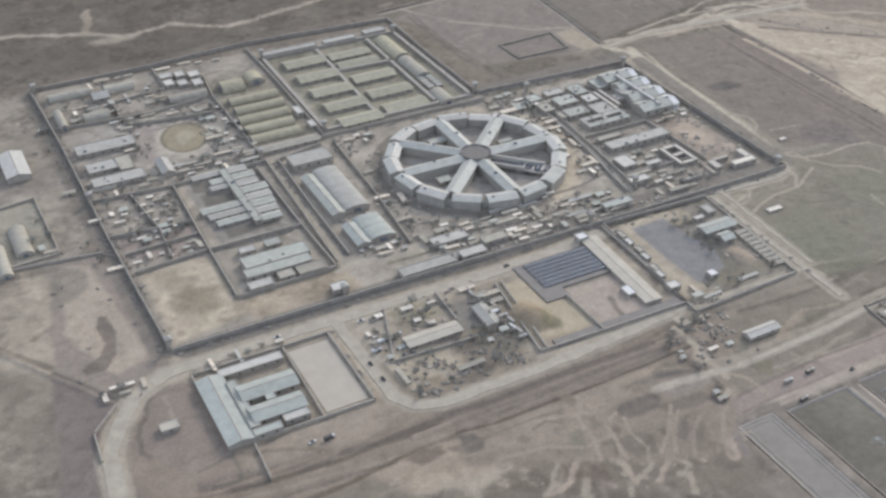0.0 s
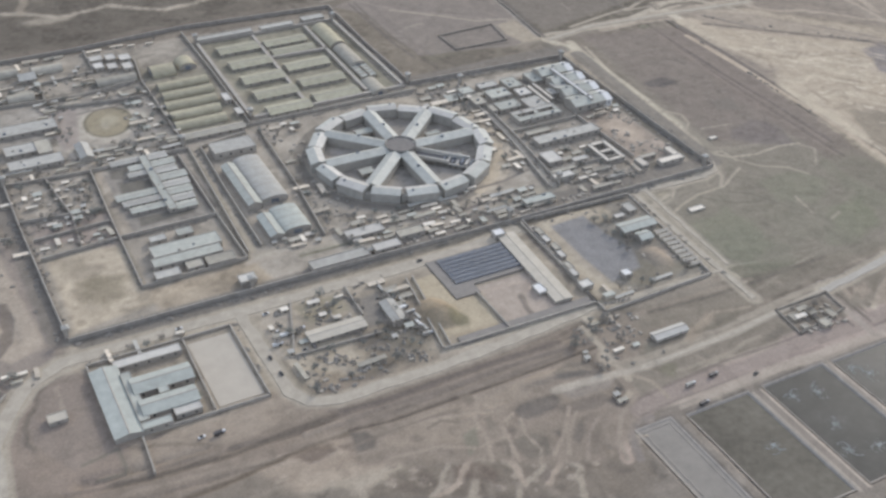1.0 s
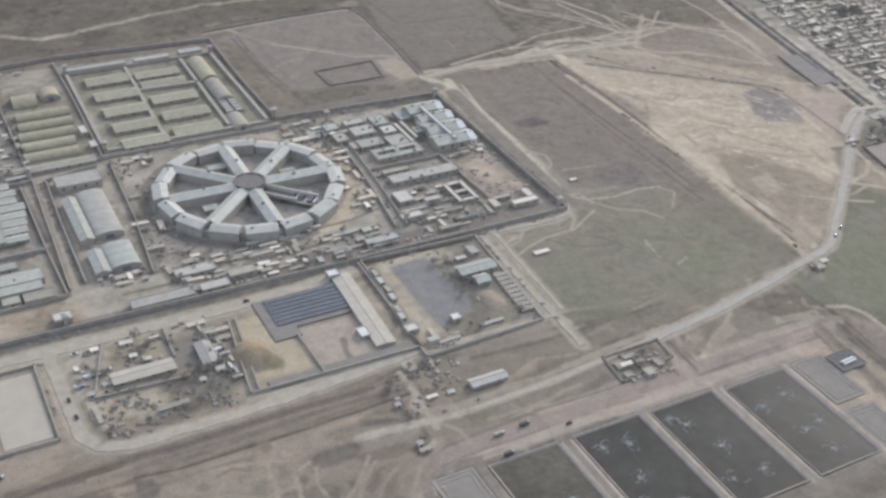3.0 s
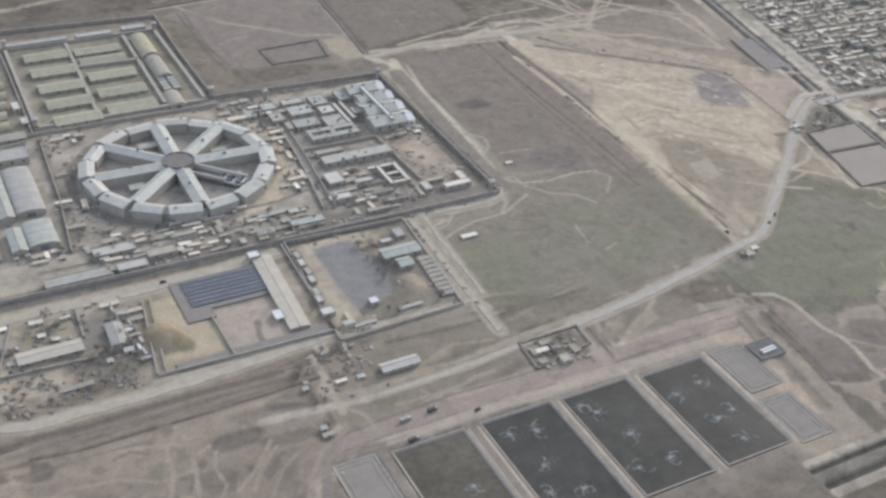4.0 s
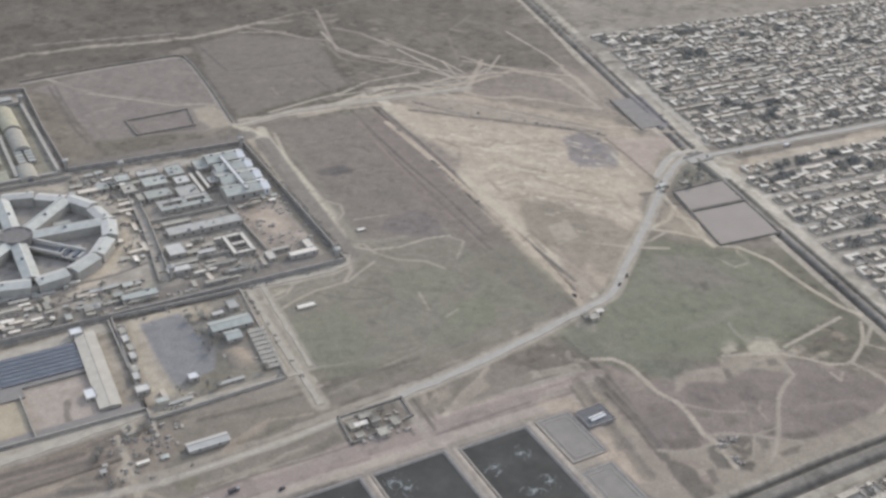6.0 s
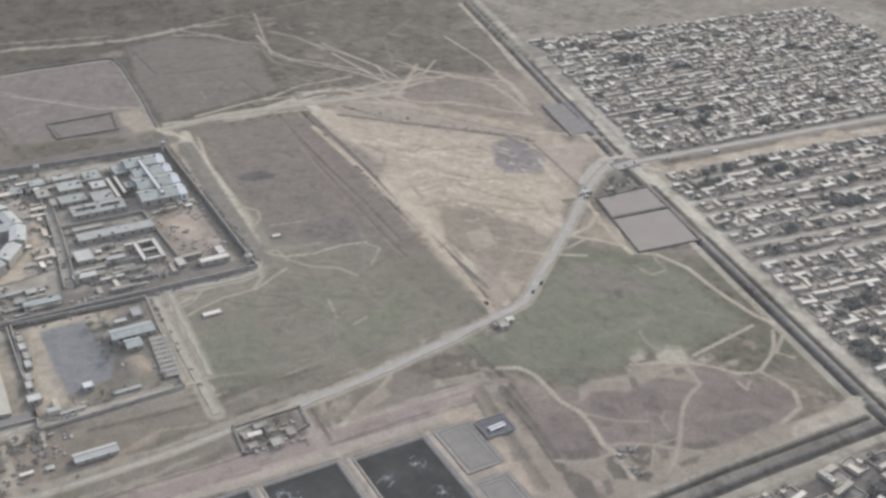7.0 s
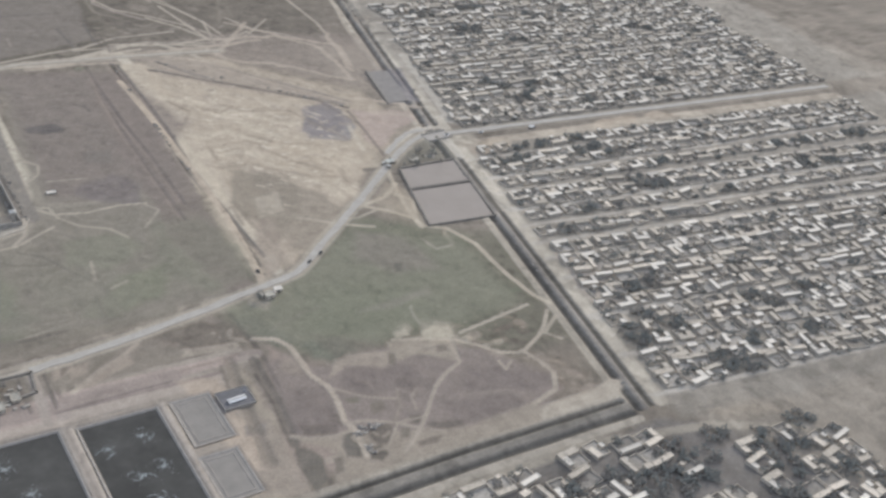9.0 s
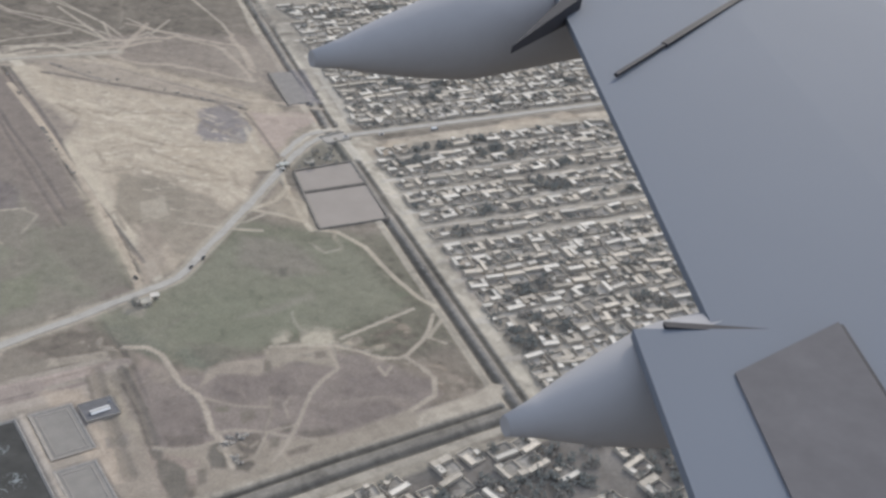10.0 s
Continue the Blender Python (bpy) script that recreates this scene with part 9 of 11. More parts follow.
flat_building(226.3, 420.3, 20.0, 7.0, 2.4, M_whiteroof, M_block, "low pale-roofed range with block walls")
flat_building(247.1, 409.8, 14.0, 6.0, 2.4, M_tanroof, M_block, "low tan range with block walls")
# eastern block: stepped grey roofs
gable_building(411.9, 535.2, 23.0, 12.0, 5, 2.0, M_greenroof, M_block, "large grey-green block with a shallow gabled roof", vents=3, group='eastern blocks', name='prison_block')
# white end pieces added to stand in for sun glare on the roofs
gable_building(421.8, 534.9, 3.8, 12.0, 5.12, 2.0, M_white, M_white, "white gabled end piece standing in for roof glare", name='end_bay', angle=0)
gable_building(412.4, 520.9, 22.0, 11.0, 5, 2.0, M_greenroof, M_block, "large grey-green block with a shallow gabled roof", vents=3, group='eastern blocks', name='prison_block')
gable_building(421.8, 520.7, 3.8, 11.0, 5.12, 2.0, M_white, M_white, "white gabled end piece standing in for roof glare", name='end_bay', angle=0)
gable_building(411.4, 505.7, 24.0, 12.0, 5, 2.0, M_greenroof, M_block, "large grey-green block with a shallow gabled roof", vents=3, group='eastern blocks', name='prison_block')
gable_building(421.8, 505.5, 3.8, 12.0, 5.12, 2.0, M_white, M_white, "white gabled end piece standing in for roof glare", name='end_bay', angle=0)
gable_building(409.5, 490.5, 26.0, 13.0, 5, 2.0, M_greenroof, M_block, "large grey-green block with a shallow gabled roof", vents=3, group='eastern blocks', name='prison_block')
gable_building(420.8, 490.3, 3.8, 13.0, 5.12, 2.0, M_white, M_white, "white gabled end piece standing in for roof glare", name='end_bay', angle=0)
flat_building(409.3, 509.4, 2.0, 47.0, 7.0, M_white, M_block, "long white roof walkway between the large blocks")
flat_building(411.0, 516.0, 24.0, 8.0, 4.6, M_greyroof, M_block, "grey link between the large blocks", clutter=3)
flat_building(410.0, 500.7, 22.0, 5.0, 4.6, M_whiteroof, M_block, "white link between the large blocks", clutter=2)
flat_building(365.0, 524.5, 14.0, 11.0, 2.8, M_greenroof, M_block, "grey flat-roofed ward building by small courts", name='ward_building', clutter=2, group='wards')
flat_building(362.5, 508.2, 15.0, 9.5, 2.8, M_greenroof, M_block, "grey flat-roofed ward building by small courts", name='ward_building', clutter=2, group='wards')
flat_building(379.0, 504.5, 12.0, 13.0, 2.8, M_greyroof, M_block, "grey flat-roofed ward building by small courts", name='ward_building', clutter=3, group='wards')
flat_building(373.0, 488.2, 30.0, 4.5, 2.8, M_greenroof, M_block, "grey flat-roofed ward building by small courts", name='ward_building', clutter=3, group='wards')
flat_building(373.0, 496.2, 30.0, 3.5, 2.8, M_greyroof, M_block, "grey flat-roofed ward building by small courts", name='ward_building', clutter=2, group='wards')
flat_building(373.2, 492.5, 2.5, 4.0, 2.8, M_greenroof, M_block, "grey flat-roofed ward building by small courts", name='ward_building', clutter=0, group='wards')
flat_building(386.8, 492.5, 2.5, 4.0, 2.8, M_greenroof, M_block, "grey flat-roofed ward building by small courts", name='ward_building', clutter=0, group='wards')
flat_building(359.2, 492.5, 2.5, 4.0, 2.8, M_greenroof, M_block, "grey flat-roofed ward building by small courts", name='ward_building', clutter=0, group='wards')
flat_building(387.2, 512.0, 2.0, 26.0, 2.8, M_brightroof, M_block, "grey flat-roofed ward building by small courts", name='ward_building', clutter=0, group='wards')
flat_building(391.8, 514.5, 1.6, 23.0, 2.8, M_brightroof, M_block, "grey flat-roofed ward building by small courts", name='ward_building', clutter=0, group='wards')
flat_building(397.0, 512.0, 6.0, 8.0, 2.8, M_greyroof, M_block, "grey flat-roofed ward building by small courts", name='ward_building', clutter=1, group='wards')
flat_building(397.0, 534.5, 8.0, 13.0, 2.8, M_greenroof, M_block, "grey flat-roofed ward building by small courts", name='ward_building', clutter=2, group='wards')
flat_building(364.5, 537.2, 13.0, 6.5, 2.8, M_greyroof, M_block, "grey flat-roofed ward building by small courts", name='ward_building', clutter=2, group='wards')
flat_building(380.0, 533.5, 10.0, 13.0, 2.8, M_greenroof, M_block, "grey flat-roofed ward building by small courts", name='ward_building', clutter=3, group='wards')
flat_building(380.2, 519.5, 8.5, 9.0, 2.8, M_whiteroof, M_block, "grey flat-roofed ward building by small courts", name='ward_building', clutter=1, group='wards')
flat_building(348.8, 536.0, 8.5, 8.0, 2.8, M_greenroof, M_block, "grey flat-roofed ward building by small courts", name='ward_building', clutter=1, group='wards')
flat_building(348.8, 521.0, 7.5, 10.0, 2.8, M_tanroof, M_block, "grey flat-roofed ward building by small courts", name='ward_building', clutter=1, group='wards')
flat_building(351.8, 508.0, 3.5, 8.0, 2.8, M_tanroof, M_block, "grey flat-roofed ward building by small courts", name='ward_building', clutter=0, group='wards')
flat_building(399.5, 495.0, 3.0, 10.0, 2.8, M_whiteroof, M_block, "grey flat-roofed ward building by small courts", name='ward_building', clutter=0, group='wards')
flat_building(380.0, 435.5, 2.0, 21.0, 2.2, M_brightroof, M_block, "pale narrow range round a small court", name='court_range', clutter=0, group='court ranges')
flat_building(390.1, 435.5, 2.2, 21.0, 2.2, M_brightroof, M_block, "pale narrow range round a small court", name='court_range', clutter=0, group='court ranges')
flat_building(385.0, 426.0, 8.0, 2.0, 2.2, M_brightroof, M_block, "pale narrow range round a small court", name='court_range', clutter=0, group='court ranges')
flat_building(385.0, 444.8, 8.0, 2.5, 2.2, M_brightroof, M_block, "pale narrow range round a small court", name='court_range', clutter=0, group='court ranges')
flat_building(385.0, 435.5, 8.0, 2.0, 2.2, M_brightroof, M_block, "pale narrow range round a small court", name='court_range', clutter=0, group='court ranges')
flat_building(352.0, 428.8, 16.0, 2.5, 1.9, M_tanroof, M_block, "long narrow tan-roofed range", name='long_range', clutter=0, group='')
flat_building(360.0, 416.5, 12.0, 2.0, 1.8, M_brightroof, M_block, "long narrow pale-roofed range", name='long_range', clutter=0, group='')
flat_building(362.5, 405.0, 13.0, 2.0, 1.8, M_tanroof, M_block, "long narrow tan-roofed range", name='long_range', clutter=0, group='')
flat_building(323.0, 408.2, 18.0, 5.5, 2.2, M_blueroof, M_block, "low blue-grey roofed range by the wall", name='long_range', clutter=1, group='')
flat_building(372.0, 420.5, 12.0, 2.0, 1.7, M_tanroof, M_block, "long narrow tan-roofed range", name='long_range', clutter=0, group='')
flat_building(374.5, 411.0, 13.0, 2.0, 1.7, M_greyroof, M_block, "long narrow grey-roofed range", name='long_range', clutter=0, group='')
flat_building(367.0, 435.0, 10.0, 4.0, 2, M_whiteroof, M_block, "small white-roofed house by the range", name='small_house', clutter=0, group='')
flat_building(374.5, 461.0, 42.0, 8.5, 3.2, M_greyroof, M_block, "long grey flat-roofed block", clutter=4)
flat_building(361.6, 471.5, 16.0, 4.0, 2.6, M_tanroof, M_block, "low tan flat-roofed range")
flat_building(352.0, 442.0, 9.0, 11.5, 3.0, M_whiteroof, M_block, "square white-roofed building with block walls")
flat_building(347.7, 422.8, 12.0, 5.0, 2.6, M_whiteroof, M_block, "low pale range with block walls")
flat_building(413.2, 411.8, 16.0, 4.4, 2.4, M_brightroof, M_block, "pale arm of a U-shaped building")
flat_building(419.0, 418.8, 4.4, 9.0, 2.4, M_brightroof, M_block, "pale arm of a U-shaped building")
flat_building(395.9, 416.0, 4.4, 8.6, 2.4, M_brightroof, M_block, "pale block with a narrow range")
flat_building(403.6, 420.6, 10.5, 2.4, 2.2, M_cream, M_block, "low cream flat-roofed range")
# blue-roofed compound in the south-west
gable_building(82.4, 349.2, 44.0, 11.5, 2.8, 1.2, M_blueroof, M_block, "long blue-grey gabled hall", angle=90)
flat_building(101.7, 371.9, 29.0, 5.0, 2.6, M_whiteroof, M_block, "long low white-roofed range")
gable_building(103.0, 353.9, 25.0, 10.0, 3.8, 1.4, M_blueroof, M_block, "blue-grey wing of the courtyard building")
gable_building(102.0, 339.3, 23.0, 9.5, 3.8, 1.4, M_blueroof, M_block, "blue-grey wing of the courtyard building")
flat_building(101.8, 348.5, 4.0, 7.0, 3.6, M_blueroof, M_block, "link between the two wings")
flat_building(94.1, 329.3, 12.0, 4.0, 3, M_blueroof, M_block, "low grey-blue range with block walls")
flat_building(107.5, 332.8, 11.0, 6.0, 3, M_whiteroof, M_block, "small white pavilion with block walls")
flat_building(90.0, 348.2, 4.0, 32.0, 3.4, M_greenroof, M_block, "grey side range with block walls")
# yards south of the prison
gable_building(182.3, 353.6, 27.0, 7.6, 2.2, 0.6, M_cream, M_block, "long pale-roofed store with block walls", name='store')
gable_building(210.9, 354.5, 16.0, 6.6, 2.4, 0.9, M_greyroof, M_block, "grey gabled workshop with block walls", name='workshop', angle=88)
flat_building(159.7, 407.6, 8.0, 6.0, 2.6, M_whiteroof, M_block, "small white square guard house", name='guard_house')
gable_building(288.3, 357.4, 60.0, 9.0, 1.8, 0.35, M_cream, M_block, "very long narrow pale-roofed open shed", name='long_shed', angle=87.2)
flat_building(286.5, 388.5, 5.5, 5.0, 3.0, M_white, M_block, "small white hut at the end of the long shed", name='hut')
flat_building(281.0, 339.8, 4.6, 7.0, 1.8, M_white, M_block, "white container cabin with block walls", name='cabin')
gable_building(354.7, 364.2, 20.0, 8.0, 2.8, 1.0, M_blueroof, M_block, "blue-grey roofed store with block walls", name='store')
gable_building(352.4, 354.3, 7.0, 6.8, 2.6, 1.2, M_blueroof, M_block, "square grey-blue hut with block walls", name='hut')
for k in range(9):
    gable_building(364.4 - 0.36 * k, 355.4 - 3.8 * k, 7.6, 2.1, 1.1, 0.4, M_cream, M_tanroof, "small cream ridge tent in a row", group="ridge tents", name="ridge_tent", angle=-3)
flat_building(325.5, 332.0, 4.5, 4.5, 2.2, M_white, M_block, "small white hut with block walls", name='hut')
flat_building(302.5, 333.0, 6.0, 5.0, 2.2, M_whiteroof, M_block, "small white hut with block walls", name='hut')
flat_building(306.6, 381.1, 3.0, 5.5, 2.0, M_tanroof, M_block, "small pale roofed hut in a line", name='hut', group='line of huts')
flat_building(306.1, 374.2, 3.0, 5.5, 2.0, M_whiteroof, M_block, "small pale roofed hut in a line", name='hut', group='line of huts')
flat_building(306.6, 366.2, 3.0, 5.5, 2.0, M_tanroof, M_block, "small pale roofed hut in a line", name='hut', group='line of huts')
flat_building(305.6, 359.3, 3.0, 5.5, 2.0, M_whiteroof, M_block, "small pale roofed hut in a line", name='hut', group='line of huts')
flat_building(303.6, 349.3, 3.0, 5.5, 2.0, M_tanroof, M_block, "small pale roofed hut in a line", name='hut', group='line of huts')
flat_building(302.6, 343.4, 3.0, 5.5, 2.0, M_whiteroof, M_block, "small pale roofed hut in a line", name='hut', group='line of huts')
flat_building(361.5, 380.0, 5.0, 7.5, 2.2, M_greyroof, M_block, "grey flat-roofed house with block walls")
flat_building(352.5, 376.0, 6.0, 3.0, 1.8, M_whiteroof, M_block, "low pale hut among shrubs")
gable_building(316.6, 286.0, 17.5, 5.2, 1.9, 0.8, M_whiteroof, M_block, "pale-roofed roadside shed with block walls", name='store')
flat_building(59.2, 351.3, 7.6, 5.0, 1.8, M_cream, M_block, "lone square tan-roofed house", name='lone_house')
# camp on the western edge
gable_building(42.9, 602.8, 30.0, 13.0, 3.4, 1.6, M_whiteroof, M_block, "large white-roofed hall with block walls", name='white_hall', angle=90)
vaulted_building(31.3, 522.4, 28.0, 9.0, 3.6, M_tanroof, M_block, "white vaulted tent hall", angle=90)
vaulted_building(19.4, 507.0, 29.0, 7.0, 3.6, M_tanroof, M_block, "white vaulted tent hall", angle=90)
# small buildings along the roads
flat_building(475.1, 228.4, 14.0, 11.5, 0.5, M_darkpad, M_block, "low dark-roofed sunken pump chamber", name='pump_chamber', clutter=2)
gable_building(475.1, 226.9, 7.5, 2.0, 1.3, 0.3, M_white, M_block, "slim white pump shed on the chamber", name='pump_shed', angle=4)
flat_building(376.5, 269.8, 4.199999999999999, 4.55, 1.0, M_tanroof, M_mudwall, "small mud-walled room with block walls", name='mud_room')
flat_building(376.0, 262.3, 3.5, 2.6, 1.0, M_tanroof, M_mudwall, "small mud-walled room with block walls", name='mud_room')
flat_building(386.4, 269.3, 4.199999999999999, 3.9000000000000004, 1.0, M_tanroof, M_mudwall, "small mud-walled room with block walls", name='mud_room')
flat_building(393.9, 264.3, 3.5, 5.2, 1.0, M_tanroof, M_mudwall, "small mud-walled room with block walls", name='mud_room')
flat_building(385.9, 259.8, 5.0, 5.0, 1.5, M_tanroof, M_mudwall, "small mud-walled room with block walls", name='mud_room')
flat_building(395.0, 365.2, 9.5, 3.6, 0.5, M_brightroof, M_block, "low pale footing of a hut in the field", name='hut')
flat_building(453.4, 423.4, 5.0, 2.6, 0.4, M_brightroof, M_block, "low pale footing of a hut in the field", name='hut')
flat_building(520.3, 292.2, 5.0, 4.0, 1.5, M_tanroof, M_mudwall, "roadside mud hut with block walls", name='mud_hut')

# ---- roads ----
road(MAIN, 6.5, M_dirtroad, "wide pale dirt road along the prison wall", z=0.06)
road(PERIMETER, 5.5, M_dirtroad, "pale dirt perimeter road round the camp", z=0.08)
road(CAMP_LANE, 2.0, M_dirtroad, "narrow dirt lane along the camp wall", z=0.11)
road(EAST, 3.0, M_dirtroad, "pale dirt lane beside a wall", z=0.10)
road(BYROAD, 2.2, M_dirtroad, "narrow pale dirt lane", z=0.05)
road(CORNER, 4.0, M_dirtroad, "dirt road round the prison corner", z=0.12)
road(HIGH, 4.0, M_road, "pale dusty highway across the plain", z=0.09)
road([(300, 272.6), (346, 274), (380, 278), (404, 280.1)], 2.4, M_dirtroad, "narrow dirt road that joins the highway", z=0.10)
road(NORTH, 3.2, M_dirtroad, "pale dirt road on the northern plain", z=0.07)
road([town(6, 4), town(345, 24)], 4.6, M_road, "dusty street into the town", z=0.11)
road([(650, 404), (666, 418), (677, 425), (690, 425.5)], 3.4, M_road, "short dusty lay-by beside the highway", z=0.14)
ob = new("bridge", Build().box(-9, -4.5, -1.5, 9, 4.5, 0.25).box(-9, -4.9, -1.5, 9, -4.5, 1.0).box(-9, 4.5, -1.5, 9, 4.9, 1.0).mesh("bridge", M_concrete))
ob.matrix_basis = pose(693, 415, 0, 0, 0, 4)
tagged(ob, "low concrete road bridge over the canal", "bridge", kind="structure")

# ---- walls ----
PRISON = "high grey block perimeter wall of the prison"
wall_run([(74, 399), (160, 399), (300, 397), (431, 396.5)], 2.4, 0.7, M_perimeter, PRISON, coping=False)
wall_run([(74, 399), (72, 500), (72, 620), (70, 702)], 2.4, 0.7, M_perimeter, PRISON, coping=False)
wall_run([(70, 702), (142, 702), (218, 708), (325, 700)], 2.6, 0.7, M_perimeter, PRISON, coping=False)
wall_run([(431, 396.5), (432, 480), (432.5, 556)], 2.4, 0.7, M_perimeter, PRISON, coping=False)
wall_run([(325, 700), (323, 630), (323.5, 563.5), (432.5, 557)], 2.4, 0.7, M_perimeter, PRISON, coping=False)
INNER = "grey block wall between prison yards"
for pts in INNER_WALLS:
    wall_run(pts, 1.8, 0.45, M_block, INNER)
BROAD = "broad pale concrete wall round the barracks"
for pts in ([(220, 678), (318, 678)], [(318, 678), (318, 563)], [(218, 562), (318, 562)], [(220, 677), (217.5, 562)], [(258, 673), (254, 571)], [(296, 673), (294, 567)], [(259, 636), (295, 634)]):
    wall_run(pts, 2.0, 2.2, M_concrete, BROAD, coping=False)
YARD = "mud and block wall round a yard"
for pts in ([(77, 379), (119, 379), (141, 379)], [(141, 379), (141, 327)], [(141, 327), (77, 327.5)], [(77, 327.5), (77, 379)], [(119, 378), (118, 329)], [(87, 326), (86, 305)],
            [(228, 376), (220, 321.5)], [(231.5, 376), (224, 323)], [(220, 321.5), (300, 320)], [(300.5, 320), (303, 394)], [(253.5, 352), (254, 322)],
            [(305, 396), (300, 312)], [(300, 312), (363.5, 314.5)], [(363.5, 314.5), (370, 392)], [(305, 396), (370, 393)],
            [(172, 384), (160, 348)], [(199, 383), (198, 360)], [(214, 380), (216, 345)], [(160, 346), (200, 344)], [(26, 561), (46, 564)], [(46, 564), (47, 503)], [(47, 503), (14, 500)],
            [(12, 499), (40, 497), (66, 493)], [(30, 345), (31, 362), (43, 375)]):
    wall_run(pts, 1.3, 0.5, M_block, YARD)
LOWBANK = "low dark earth wall round a field"
for pts in ([(374.5, 622.0), (417.7, 624.2)], [(417.7, 624.2), (414.1, 597.1)], [(414.1, 597.1), (375.2, 597.2)], [(375.2, 597.2), (374.5, 622.0)], [(325.9, 717.5), (389.2, 723.6)], [(389.2, 723.6), (439.8, 724.4)], [(439.8, 724.4), (445.7, 722.0)], [(445.7, 722.0), (446.9, 700.0)], [(446.9, 700.0), (443.3, 642.7)], [(443.3, 642.7), (438.2, 591.8)], [(373, 278), (404, 278.5)], [(404, 278.5), (402.5, 265)], [(402.5, 265), (371, 259.5)], [(371, 259.5), (373, 278)],
            [(647.6, 385), (686.5, 384.5)], [(686.5, 384.5), (672, 317.5)], [(672, 317.5), (630, 321.6)], [(630, 321.6), (647.6, 385)], [(640, 360.3), (681, 357)], [(687, 467), (698, 518)]):
    wall_run(pts, 0.8, 1.0, M_earthwall, LOWBANK, name="field_wall", coping=False)

# ---- paved and swept yards ----
slab(120, 330, 139.5, 375, 0.12, surface("pale_swept_yard", (0.44, 0.395, 0.325), 0.95, 0.12, 0.08), "pale swept sandy parade yard", "yard")
for outline in ([(639.2, 358.3), (680.5, 355.1), (670.5, 318.4), (631, 322.5)], [(648, 383.5), (685.5, 383), (681.5, 358.8), (641.6, 362)]):
    b = Build().add([(x, y, 0.25) for x, y in outline] + [(x, y, -0.9) for x, y in outline], [(0, 1, 2, 3), (0, 4, 5, 1), (1, 5, 6, 2), (2, 6, 7, 3), (3, 7, 4, 0)])
    tagged(new("field", b.mesh("field", surface("ploughed_field", (0.30, 0.262, 0.224), 0.95, 0.06, 0.07))), "smooth pinkish brown walled field", "field", kind="structure")
for outline in ([(697, 517), (714, 515), (703, 467.5), (687.5, 467.5)],):
    b = Build().add([(x, y, 0.2) for x, y in outline] + [(x, y, -0.9) for x, y in outline], [(0, 1, 2, 3), (0, 4, 5, 1), (1, 5, 6, 2), (2, 6, 7, 3), (3, 7, 4, 0)])
    tagged(new("gravel_pad", b.mesh("gravel_pad", M_pad)), "flat grey gravel pad on the plain", "pad", kind="structure")

# ---- the wheel: ring of cell blocks, eight spokes, round hub ----
CX, CY, INNER_R, OUTER_R, HUB = 278.2, 484.8, 44.0, 51.7, 8.2
wheel = thing("wheel_prison", CX, CY, 0, "great wheel-shaped prison with grey sheet roofs and eight spokes", "prison")
SECTORS, RIDGE_R = 16, 47.6
M_wheelroof = surface("pale_grey_green_sheet", (0.455, 0.458, 0.41), 0.7, 0.25, 0.16, random_tint=0.08)
M_ringwall = surface("pale_grey_render", (0.39, 0.37, 0.325), 0.85, 0.3, 0.15)
r = random.Random(64)
for k in range(SECTORS):
    # straight blocks, set a little in or out of the ring, with a steep outer and a short inner roof slope
    shift = (0.5 if k % 2 else -0.3) + r.uniform(-0.2, 0.2)
    mid = radians(360 / SECTORS * (k + 0.5) - 1.0)
    half = (8.5 if k % 2 else 8.0) + r.uniform(-0.25, 0.15)
    eave, top = (5.9, 7.2) if k % 2 else (5.4, 6.6)
    r0, r1, rr = INNER_R + shift, OUTER_R + shift, RIDGE_R + shift
    m = Matrix.Rotation(mid - math.pi / 2, 4, "Z")
    block = part("ring_block", Build().prism([(r0, -1), (r1, -1), (r1, eave), (rr, top), (r0, top - 1.0)], -half, half).turned(m), M_ringwall, wheel)
    # blocks 2 and 9 get white sheets in place of roof glare
    part("outer_roof_sheet", Build().prism([(r1 + 0.5, eave - 0.15), (rr, top + 0.06), (rr, top + 0.26), (r1 + 0.5, eave + 0.1)], -half - 0.2, half + 0.2).turned(m), M_wheelroof if k not in (2, 9) else M_whiteroof, block)
    # the inner slope's sunlit look is put into a paler sheet
    part("inner_roof_sheet", Build().prism([(r0 - 0.4, top - 1.15), (rr, top + 0.06), (rr, top + 0.26), (r0 - 0.4, top - 0.92)], -half - 0.2, half + 0.2).turned(m), M_whiteroof, block, "inner roof sheet with its sunlit tone painted in")
    if k % 3 != 1:
        part("roof_hatch", Build().box(half * 0.55, rr + 0.4, top - 0.9, half * 0.55 + 1.1, rr + 1.5, top + 0.55).turned(m), M_darkblue, block, "dark roof hatch")
    m = Matrix.Rotation(radians(360 / SECTORS * k - 1.0), 4, "Z")
    part("stair_tower", Build().box(46.2, -1.6, -1, OUTER_R - 1.8, 1.6, 4.4 if k % 2 else 3.4).turned(m), M_ringwall, wheel, "grey stair tower between two ring blocks")
